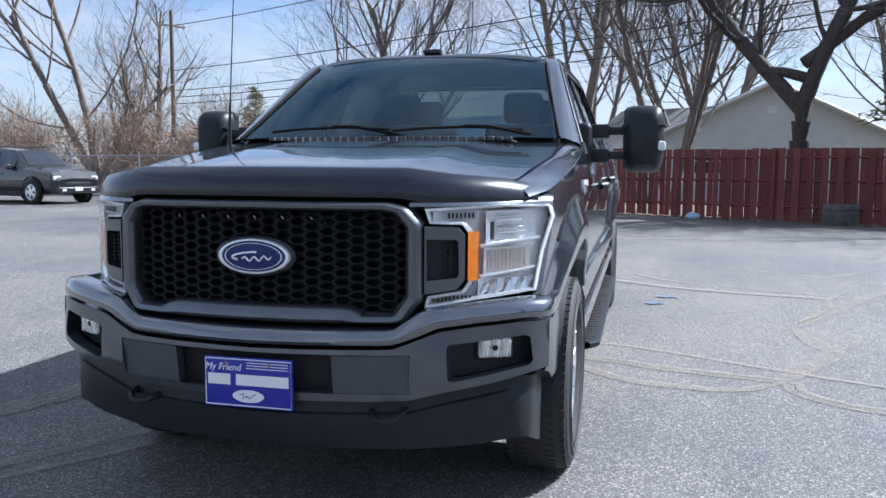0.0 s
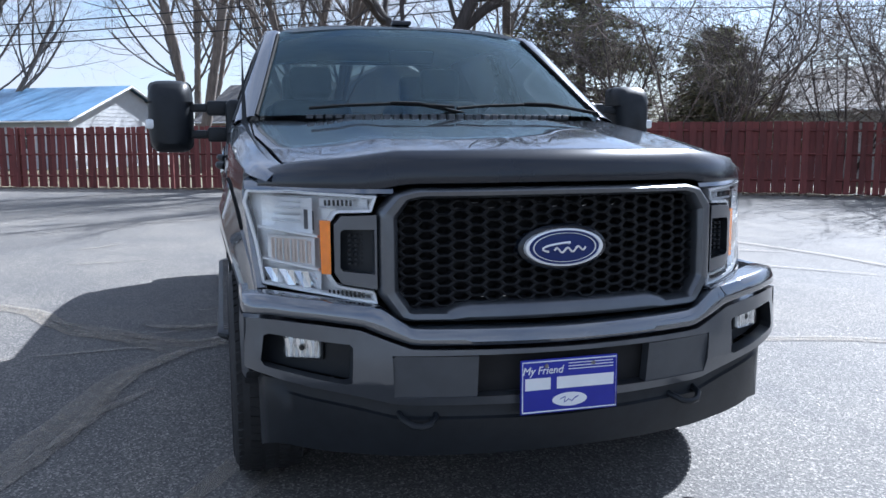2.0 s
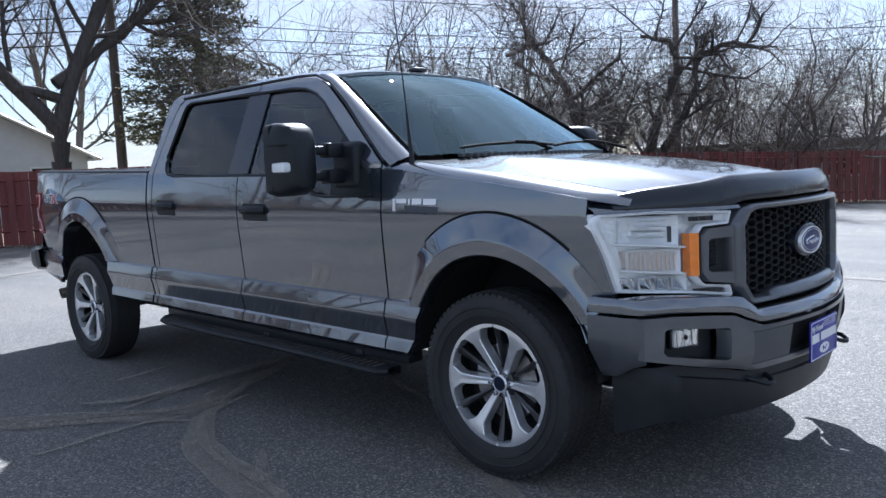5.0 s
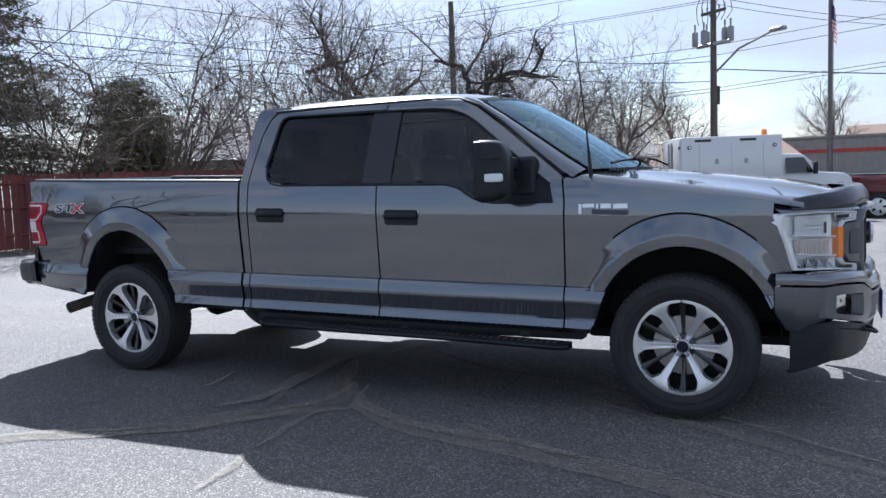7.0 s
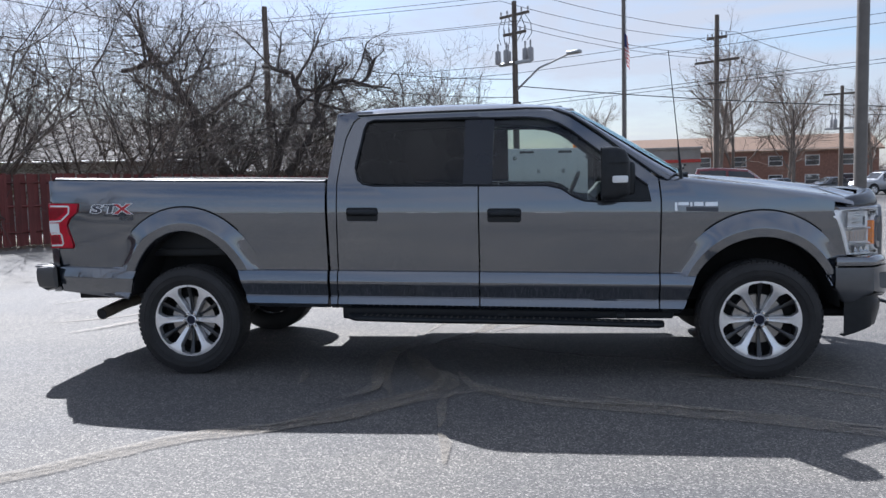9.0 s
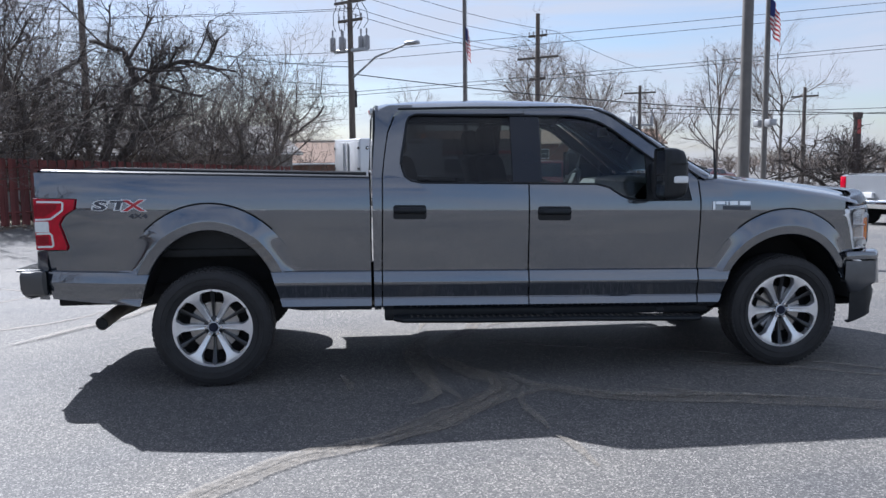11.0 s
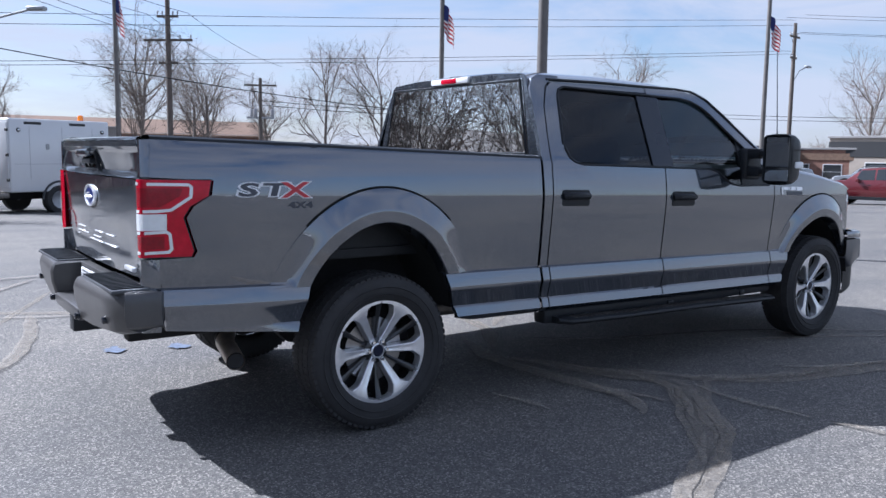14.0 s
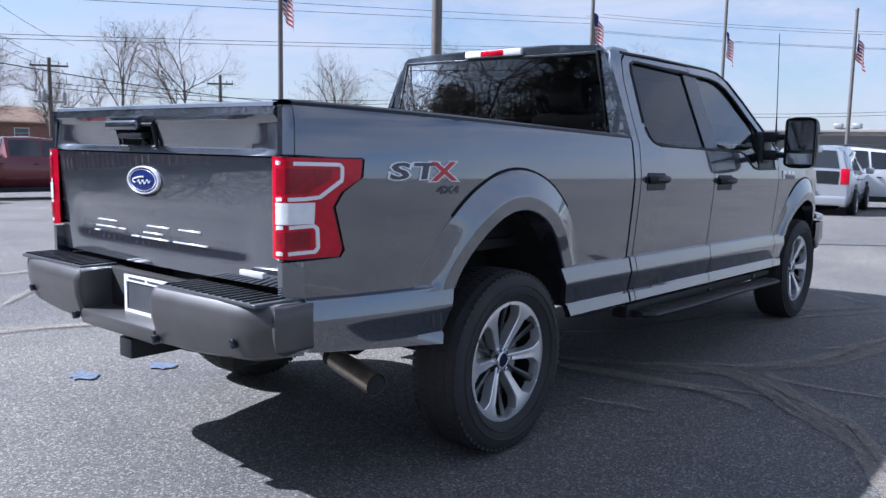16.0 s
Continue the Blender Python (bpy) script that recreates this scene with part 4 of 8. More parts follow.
face_out = [(k, zc_of(abs(k))) for k in [-0.932 + 0.0466 * i for i in range(41)]] + [(k, zb_of(abs(k))) for k in [0.932 - 0.0466 * i for i in range(41)]]
fogs = [[(s * a, z) for a, z in ((0.628, 0.666), (0.636, 0.676), (0.86, 0.698), (0.876, 0.690), (0.886, 0.615), (0.876, 0.600), (0.65, 0.556), (0.632, 0.562))] for s in (-1, 1)]
mid_hole = [(-0.52, 0.645), (0.52, 0.645), (0.515, 0.515), (-0.515, 0.515)]


def bump_at(d):
    def at(y, z):
        return (bump_x(y) + d + 0.01 * math.sin(max(0, min(1, (z - 0.5) / 0.2)) * 3.14) - 0.02 * max(0, (0.56 - z) / 0.08), y, z)
    return at


part("bumper_face", skin_bm(face_out, bump_at(0.0), lines(-1, 1, 0.05), [0.56, 0.62], 0, fogs + [mid_hole], lambda u, v: (-0.06, 0, 0)), M_GRILLE, bumper, "satin grey bumper bar", smooth=35)
for s in (-1, 1):
    rows = []
    for x, y, zl in ((0.70, 0.928, 0.57), (0.64, 0.936, 0.55), (0.58, 0.939, 0.515), (0.52, 0.939, 0.51), (0.465, 0.938, 0.60)):
        rows.append([(x, s * y, 0.738), (x, s * (y + 0.003), 0.68), (x, s * y, zl + 0.02), (x, s * (y - 0.01), zl), (x, s * (y - 0.06), zl)])
    part("bumper_side", grid_bm(rows), M_GRILLE, bumper, smooth=50)
part("bumper_core", skin_bm([(-0.53, 0.65), (0.53, 0.65), (0.53, 0.51), (-0.53, 0.51)], bump_at(-0.05), lines(-0.5, 0.5, 0.1)), M_LINER, bumper)
for s in (-1, 1):
    part("bumper_pad", skin_bm([(s * 0.275, 0.641), (s * 0.512, 0.643), (s * 0.524, 0.63), (s * 0.524, 0.522), (s * 0.514, 0.513), (s * 0.275, 0.513)], bump_at(-0.003), [s * 0.35, s * 0.42], [], 0, (), lambda u, v: (-0.04, 0, 0)), M_GREYPL, bumper, "dark grey plastic pad")
    part("fog_pocket", skin_bm([(s * 0.62, 0.70), (s * 0.89, 0.71), (s * 0.89, 0.60), (s * 0.62, 0.55)], bump_at(-0.085), [s * 0.7, s * 0.8]), M_BLACK, bumper)
    fx = bump_x(0.755) - 0.055
    yaw = pose(fx, s * 0.765, 0.652, 0, 0, s * 24)
    fog = part("fog_lamp", box_bm((-0.03, -0.055, -0.034), (0.0, 0.055, 0.034), 0.008, 2, yaw), M_REFL, bumper, "clear fog lamp")
    part("fog_rim", box_bm((-0.035, -0.063, -0.042), (-0.008, 0.063, 0.042), 0.008, 2, yaw), M_BLACK, fog)
    part("fog_lens", box_bm((0.001, -0.055, -0.034), (0.006, 0.055, 0.034), 0.002, 1, yaw), M_LENS, fog)
    for i in range(6):
        part("fog_facet", box_bm((-0.004, -0.0075, -0.030), (0.002, 0.0075, 0.030), 0.002, 1, yaw @ pose(0.0, -0.0425 + 0.017 * i, 0.0, 10 * (-1) ** i, 0, 20 * (-1) ** i)), M_CHROME, fog)
    part("fog_bulb", lathe_bm([(0.0, 0.005), (0.008, 0.004), (0.013, -0.004), (0.013, -0.02)], 14, "x"), M_LINER, fog).matrix_local = yaw
    hook = part("tow_hook", tube_bm([(0.86, s * 0.385, 0.462), (0.925, s * 0.39, 0.45), (0.955, s * 0.415, 0.438), (0.962, s * 0.44, 0.435), (0.955, s * 0.465, 0.438), (0.925, s * 0.49, 0.45), (0.86, s * 0.495, 0.462)], 0.010, 8), M_BLACK, bumper, "black tow hook")


def dam(k):
    zt = zb_of(k) - 0.006
    zl = lerp(k, [0, 0.5, 0.7, 0.82, 1.0], [0.322, 0.318, 0.328, 0.342, 0.35])
    return [(-0.10, zt), (-0.045, zt), (-0.04, zt - 0.035), (-0.03, zt - 0.042), (-0.035, (zt + zl) / 2), (-0.06, zl), (-0.10, zl + 0.01)]


rows = []
for x, y, zt, zl in [(0.535, -0.885, 0.53, 0.278), (0.60, -0.884, 0.54, 0.298), (0.66, -0.880, 0.545, 0.322), (0.71, -0.865, 0.55, 0.342)] + [(None, -0.82 + 1.64 * i / 60, 0, 0) for i in range(61)] + [(0.71, 0.865, 0.55, 0.342), (0.66, 0.880, 0.545, 0.322), (0.60, 0.884, 0.54, 0.298), (0.535, 0.885, 0.53, 0.278)]:
    if x is None:
        rows.append([(bump_x(y) + d, y, z) for d, z in dam(abs(y))])
    else:
        rows.append([(x - 0.02, y * 0.97, zt), (x, y, zt), (x, y * 1.002, zt - 0.02), (x, y * 1.004, zt - 0.03), (x, y * 1.002, (zt + zl) / 2), (x, y, zl), (x - 0.02, y * 0.97, zl + 0.01)])
part("air_dam", grid_bm(rows), M_BLACK, bumper, "black plastic air dam", smooth=40)
# number plate holder with a dealer's plate
plate = part("front_plate", box_bm((1.0, -0.156, 0.458), (1.008, 0.156, 0.624), 0.004, 2, None), M_PLATEBLUE, truck, "blue dealer plate with white lettering")
part("plate_rim", tube_bm([(1.0085, y, z) for y, z in ((-0.150, 0.465), (0.150, 0.465), (0.150, 0.617), (-0.150, 0.617), (-0.150, 0.465))], 0.0022, 6), M_WHITE, plate)


def plate_at(y0, z0):
    return lambda u, v, d: (1.0085 + d, y0 + u, z0 + v)


text_mesh("plate_lettering", "My Friend", 0.033, M_WHITE, plate, plate_at(-0.088, 0.590), shear=0.25, stretch=0.95)
for i in range(3):
    part("plate_bar", box_bm((1.0083, -0.005, 0.588 + 0.009 * i), (1.0095, 0.14, 0.5905 + 0.009 * i)), M_WHITE, plate, smooth=None)
for y0, y1 in ((-0.142, -0.062), (-0.042, 0.142)):
    part("plate_bar", box_bm((1.0083, y0, 0.532), (1.0095, y1, 0.568)), M_WHITE, plate, "white bar of lettering", smooth=None)
part("plate_oval", oval_bm(0.056, 0.021, plate_at(0.0, 0.497), 0, [(1.0, -0.001), (0.99, 0.001), (0.01, 0.0012)]), M_WHITE, plate)
part("plate_stroke", tube_bm([plate_at(0.0, 0.497)(0.03 * u, 0.012 * v, 0.0015) for u, v in ((-1, 0.2), (-0.5, 0.8), (-0.6, -0.7), (-0.1, 0.1), (0.2, -0.6), (0.5, 0.2), (0.9, 0.7))], 0.0016, 5), M_PLATEBLUE, plate)
for y in (-0.075, 0.075):
    part("plate_screw", oval_bm(0.007, 0.007, plate_at(y, 0.603), 0, [(1.0, -0.001), (0.8, 0.003), (0.01, 0.004)], 12), M_STEEL, plate)

# ---- tail ----


def tail_at(d=0.0):
    def at(u, v):
        k = abs(u)
        x = -5.13 + d + 0.03 * (k / 0.8) ** 2 + 0.012 * max(0, v - 1.27) / 0.1 + 0.055 * max(0, 1.27 - v)
        return (x, u, v)
    return at


tg = thing("tailgate", "", "")
tg.parent = truck
for k in [k for k in ("label", "category", "group", "kind") if k in tg]:
    del tg[k]
lowp = [(-0.79, 0.825), (0.79, 0.825), (0.785, 1.262), (-0.785, 1.262)]


def gate_at(u, v):
    x, y, z = tail_at()(u, v)
    # shallow pressed field under the badge
    a = max(0, min(1, (1.06 - v) / 0.05)) * max(0, min(1, (v - 0.88) / 0.055)) * max(0, min(1, (0.66 - abs(u)) / 0.06))
    return (x + 0.007 * a, y, z)


part("gate_panel", skin_bm(lowp, gate_at, lines(-0.79, 0.79, 0.04), [0.88, 0.905, 0.92, 0.935, 0.97, 1.01, 1.035, 1.06, 1.1, 1.18], 0, (), lambda u, v: (0.03, 0, 0)), M_PAINT, tg, smooth=40)
handle_hole = [(-0.045, 1.375), (0.245, 1.375), (0.235, 1.288), (-0.04, 1.288)]
upp = [(-0.785, 1.268), (0.785, 1.268), (0.775, 1.385), (0.76, 1.432), (-0.76, 1.432), (-0.775, 1.385)]


def gate_top(u, v):
    x, y, z = tail_at()(u, v)
    k = math.sqrt(max(0, min(1, (0.745 - abs(u)) / 0.22))) * max(0, min(1, (v - 1.270) / 0.02)) * max(0, min(1, (1.402 - v) / 0.105))
    lipz = max(0, min(1, (v - 1.385) / 0.02))
    return (x + 0.046 * k - 0.018 * lipz, y, z)


part("gate_panel", skin_bm(upp, gate_top, lines(-0.79, 0.79, 0.045), [1.272, 1.285, 1.292, 1.31, 1.335, 1.36, 1.38, 1.392, 1.405, 1.42], 0, [handle_hole], lambda u, v: (0.05, 0, 0)), M_PAINT, tg, smooth=40)
rows = []
for j in range(17):
    y = -0.765 + 1.53 * j / 16
    x = tail_at()(y, 1.43)[0]
    rows.append([(x - 0.022, y, 1.432), (x - 0.018, y, 1.444), (x, y, 1.449), (x + 0.07, y, 1.447), (x + 0.075, y, 1.40), (x + 0.075, y, 0.9)])
part("gate_cap", grid_bm(rows), M_PAINT, tg, smooth=40)
part("handle_hood", box_bm((-5.140, 0.035, 1.352), (-5.085, 0.275, 1.392), 0.012, 3), M_PAINT, tg)
hnd = part("gate_handle", box_bm((-5.125, 0.02, 1.318), (-5.075, 0.20, 1.345), 0.008), M_BLACK, tg, "black tailgate handle")
part("handle_cup", box_bm((-5.072, -0.06, 1.275), (-5.05, 0.26, 1.39), 0.004), M_LINER, tg)
part("handle_bezel", tube_bm([(gate_top(y, z)[0] - 0.004, y, z) for y, z in handle_hole + handle_hole[:1]], 0.009, 8), M_BLACK, tg, "black handle surround")
part("camera_lens", lathe_bm([(0.0, -0.01), (0.014, -0.008), (0.018, 0.0), (0.018, 0.03)], 14, "x"), M_SATIN, hnd).matrix_local = pose(-5.085, 0.06, 1.302)
oval_badge(tg, lambda u, v, d: (tail_at()(u, 1.16)[0] - d, -u, 1.16 + v), 0.112, 0.050)
for z0, spans in ((0.977, ((0.42, 0.26), (0.02, -0.14), (-0.20, -0.34))), (0.949, ((0.44, 0.27), (0.25, 0.19), (0.05, -0.09))), (0.928, ((0.46, 0.42), (0.14, 0.08), (0.065, -0.13), (-0.16, -0.38)))):
    # pressed figures on the gate: thin bright strips paint the highlights along their edges
    for y0, y1 in spans:
        xg = gate_at((y0 + y1) / 2, z0)[0]
        part("edge_highlight", box_bm((xg - 0.005, y1, z0), (xg + 0.008, y0, z0 + 0.006), 0.0012, 1), M_BADGE, tg, smooth=40)
part("trim_badge", box_bm((-5.128, -0.735, 0.858), (-5.108, -0.605, 0.878), 0.004), M_BADGE, tg, "small chrome trim badge")
for s in (-1, 1):
    # tail lamp wraps round the corner
    def tl_pt(u, v, d, s=s):
        """u runs from the side (0) round the corner to the gate (1)."""
        if u < 0.55:
            x = -4.826 - (5.07 - 4.826) * (u / 0.55)
            return Vector((x, s * (wide(x, v) + d), v))
        if u < 0.7:
            k = (u - 0.55) / 0.15
            a = Vector((-5.07, wide(-5.07, v) + d, v)).lerp(Vector((-5.112 - d, 0.812, v)), k)
            return Vector((a.x - 0.012 * math.sin(k * 3.14), s * (a.y + 0.012 * math.sin(k * 3.14)), v))
        k = (u - 0.7) / 0.3
        return Vector((-5.112 - d, s * (0.812 - 0.018 * k), v))
    lens = [(0.0, 1.262), (1.0, 1.268), (1.0, 0.932), (0.19, 0.930), (0.165, 0.955), (0.265, 1.10), (0.2, 1.15), (0.03, 1.195)]
    tl = part("tail_lamp", skin_bm(lens, lambda u, v: tl_pt(u, v, 0.004), lines(0, 1, 0.05), [1.0, 1.1, 1.2], 0, (), lambda u, v: (0.01, -s * 0.03, 0)), M_RED, truck, "red tail lamp with white C bars", smooth=50)

    def stripe(pts, name, mat, w, d=0.007):
        rows = []
        for i, (u, v) in enumerate(pts):
            a, b = pts[max(i - 1, 0)], pts[min(i + 1, len(pts) - 1)]
            du, dv = (b[0] - a[0]) * 0.45, b[1] - a[1]
            L = math.hypot(du, dv) or 1
            nu, nv = -dv / L * w / 0.45, du / L * w
            rows.append([tl_pt(u + nu, v + nv, 0.003), tl_pt(u + nu * 0.9, v + nv * 0.9, d), tl_pt(u - nu * 0.9, v - nv * 0.9, d), tl_pt(u - nu, v - nv, 0.003)])
        return part(name, grid_bm(rows), mat, tl, smooth=40)

    def dense(pts, k=4):
        out = []
        for a, b in zip(pts, pts[1:]):
            out += [(a[0] + (b[0] - a[0]) * i / k, a[1] + (b[1] - a[1]) * i / k) for i in range(k)]
        return out + [pts[-1]]
    stripe(dense([(0.95, 1.248), (0.45, 1.245), (0.21, 1.243), (0.19, 1.232), (0.2, 1.19), (0.38, 1.135), (0.5, 1.13), (0.95, 1.128)]), "light_bar", M_WHITELENS, 0.0068)
    stripe(dense([(0.95, 1.035), (0.6, 1.037), (0.42, 1.04), (0.39, 1.03), (0.375, 0.965), (0.40, 0.952), (0.6, 0.95), (0.95, 0.95)]), "light_bar", M_WHITELENS, 0.0068)
    part("lamp_chamber", skin_bm([(0.27, 1.228), (0.97, 1.232), (0.97, 1.146), (0.48, 1.148), (0.30, 1.195)], lambda u, v: tl_pt(u, v, 0.0058), lines(0.2, 1, 0.05), [1.19], 0, (), None), M_REDDARK, tl, "deep red upper chamber")
    part("lamp_chamber", skin_bm([(0.44, 1.022), (0.97, 1.020), (0.97, 0.966), (0.44, 0.966)], lambda u, v: tl_pt(u, v, 0.0058), lines(0.4, 1, 0.05), [], 0, (), None), M_REDDARK, tl, "deep red lower chamber")
    part("reverse_lens", skin_bm([(0.42, 1.118), (0.97, 1.118), (0.97, 1.047), (0.42, 1.047)], lambda u, v: tl_pt(u, v, 0.0075), lines(0.42, 0.97, 0.05), [], 0, (), None), M_WHITELENS, tl, "clear reversing lens")
    part("lamp_seal", tube_bm([tl_pt(u, v, 0.003) for u, v in dense([(1.0, 1.268), (0.0, 1.265), (0.03, 1.195), (0.2, 1.15), (0.265, 1.10), (0.165, 0.955), (0.19, 0.928), (1.0, 0.93)], 6)], 0.0022, 5), M_SATIN, tl)
    # rear corner filler between bed side and gate
    rows = []
    for z in (0.60, 0.76, 0.92):
        rows.append([(-5.04, s * wide(-5.04, z), z), (-5.09, s * (wide(-5.06, z) - 0.012), z), (-5.112, s * 0.82, z), (-5.112, s * 0.795, z), (-5.06, s * 0.79, z)])
    part("bed_corner", grid_bm(rows), M_PAINT, truck, smooth=50)
    rows = []
    for z in (1.275, 1.35, 1.42, 1.435):
        rows.append([(-5.05, s * wide(-5.05, z), z), (-5.085, s * (wide(-5.07, z) - 0.012), z), (-5.105, s * 0.815, z), (-5.105, s * 0.79, z), (-5.05, s * 0.785, z)])
    part("bed_corner", grid_bm(rows), M_PAINT, truck, smooth=50)

# ---- rear bumper ----
rb = thing("rear_bumper", "", "")
rb.parent = truck


def rbx(y):
    k = abs(y)
    return -5.285 + 0.05 * k * k + (2.4 * (k - 0.74) ** 2 if k > 0.74 else 0)


for s in (-1, 1):
    rows = []
    for y in [0.27, 0.285, 0.3] + [0.35 + 0.0405 * i for i in range(14)]:
        x = rbx(y)
        e = 0.012 if y < 0.28 else 0.0
        zl = lerp(y, [0.27, 0.5, 0.8, 0.935], [0.575, 0.578, 0.60, 0.63])
        rows.append([(-5.06, s * y, 0.79), (x + 0.045, s * y, 0.795 - e), (x + 0.02, s * y, 0.79 - e), (x + 0.008 + e, s * y, 0.772), (x + e, s * y, 0.745), (x + 0.004 + e, s * y, 0.69), (x + 0.03 + e, s * y, zl + 0.015), (x + 0.06, s * y, zl), (-5.06, s * y, zl + 0.02)])
    for x, y, xb in ((-5.205, 0.894, -5.06), (-5.170, 0.908, -5.05), (-5.11, 0.914, -5.045), (-5.06, 0.912, -5.04)):
        zl = 0.635
        rows.append([(xb, s * (y - 0.02), 0.788), (x + 0.012, s * (y - 0.012), 0.792), (x + 0.006, s * (y - 0.004), 0.785), (x + 0.002, s * y, 0.768), (x, s * (y + 0.002), 0.745), (x + 0.002, s * y, 0.69), (x + 0.01, s * (y - 0.006), zl + 0.012), (x + 0.02, s * (y - 0.02), zl), (xb, s * (y - 0.03), zl + 0.01)])
    bm = grid_bm(rows)
    bm.faces.new([v for v in list(bm.verts)[:9]])
    bm.faces.new([v for v in list(bm.verts)[-9:]])
    part("bumper_end", bm, M_BUMPER, rb, "satin grey bumper end", smooth=40)
    pad = part("step_pad", box_bm((-5.245, s * 0.575 - 0.275, 0.786), (-5.085, s * 0.575 + 0.275, 0.802), 0.006), M_GREYPL, rb, "ribbed black step pad")
    for i in range(14):
        y = s * (0.325 + 0.038 * i)
        part("pad_rib", box_bm((-5.24, y - 0.006, 0.80), (-5.10, y + 0.006, 0.808)), M_BLACK, pad, smooth=None)
    for yy in (0.74, 0.30):
        sn = part("parking_sensor", lathe_bm([(0.0, -0.004), (0.012, -0.003), (0.016, 0.0), (0.016, 0.02)], 14, "x"), M_SATIN, rb)
        sn.matrix_local = pose(rbx(yy) - 0.001, s * yy, 0.66 if yy > 0.5 else 0.605)
part("bumper_middle", box_bm((-5.265, -0.275, 0.575), (-5.07, 0.275, 0.635), 0.012), M_BUMPER, rb)
part("plate_bay", box_bm((-5.13, -0.275, 0.60), (-5.08, 0.275, 0.79), 0.005), M_LINER, rb)
rim_o = [(-0.205, 0.628), (0.105, 0.626), (0.105, 0.784), (-0.205, 0.786)]
pl = part("rear_plate_frame", skin_bm(rim_o, lambda u, v: (-5.165, u, v), [], [], 0, [[(-0.188, 0.648), (0.088, 0.646), (0.088, 0.758), (-0.188, 0.76)]], lambda u, v: (0.008, 0, 0)), M_WHITE, rb, "white plate frame with blank bars")
part("plate_field", box_bm((-5.160, -0.19, 0.645), (-5.155, 0.09, 0.765), 0.002, 1), M_GREYPL, pl)
for y0, y1 in ((-0.17, -0.07), (-0.05, 0.07)):
    part("plate_bar", box_bm((-5.1665, y0, 0.768), (-5.1645, y1, 0.776)), M_DECALGREY, pl, smooth=None)
part("hitch_receiver", box_bm((-5.25, -0.09, 0.485), (-4.9, 0.0, 0.565), 0.008), M_BLACK, truck, "black tow hitch receiver")
part("hitch_bar", box_bm((-5.10, -0.42, 0.53), (-5.03, 0.42, 0.60), 0.01), M_BLACK, truck)
part("exhaust_pipe", tube_bm([(-4.40, -0.30, 0.52), (-4.58, -0.42, 0.50), (-4.675, -0.62, 0.468), (-4.715, -0.865, 0.43)], 0.044, 16, caps=False), M_PIPE, truck, "brown-grey steel exhaust pipe")
part("exhaust_bore", tube_bm([(-4.665, -0.56, 0.477), (-4.68, -0.65, 0.464), (-4.7145, -0.862, 0.4305)], 0.038, 14), M_LINER, truck)

# ---- wheels ----


def tyre_bm():
    prof = [(0.262, -0.10), (0.285, -0.118), (0.325, -0.128), (0.362, -0.122), (0.382, -0.108), (0.393, -0.088), (0.396, 0.0), (0.393, 0.088), (0.382, 0.108), (0.362, 0.122), (0.325, 0.128), (0.285, 0.118), (0.262, 0.10)]
    return lathe_bm(prof, 64)


def tread(parent):
    verts, faces = [], []
    for i in range(70):
        a = 2 * math.pi * i / 70
        for j, (y, w, tw) in enumerate(((-0.098, 0.026, 0.25), (-0.05, 0.038, -0.15), (0.0, 0.034, 0.15), (0.05, 0.038, -0.15), (0.098, 0.026, 0.25))):
            da = 2 * math.pi / 70 * 0.36
            rr = 0.398 if abs(y) < 0.09 else 0.391
            r_in = 0.388 if abs(y) < 0.09 else 0.376
            b = len(verts)
            for r in (r_in, rr):
                for sa, sy in ((-1, -1), (1, -1), (1, 1), (-1, 1)):
                    aa = a + da * sa + tw * sy * 0.05 + (0.045 if j % 2 else 0)
                    verts.append((r * math.cos(aa), y + sy * w / 2, r * math.sin(aa)))
            faces += [(b + 4, b + 5, b + 6, b + 7), (b, b + 1, b + 5, b + 4), (b + 1, b + 2, b + 6, b + 5), (b + 2, b + 3, b + 7, b + 6), (b + 3, b, b + 4, b + 7)]
    return raw("tread", verts, faces, M_RUBBER, parent, "blocky tread")


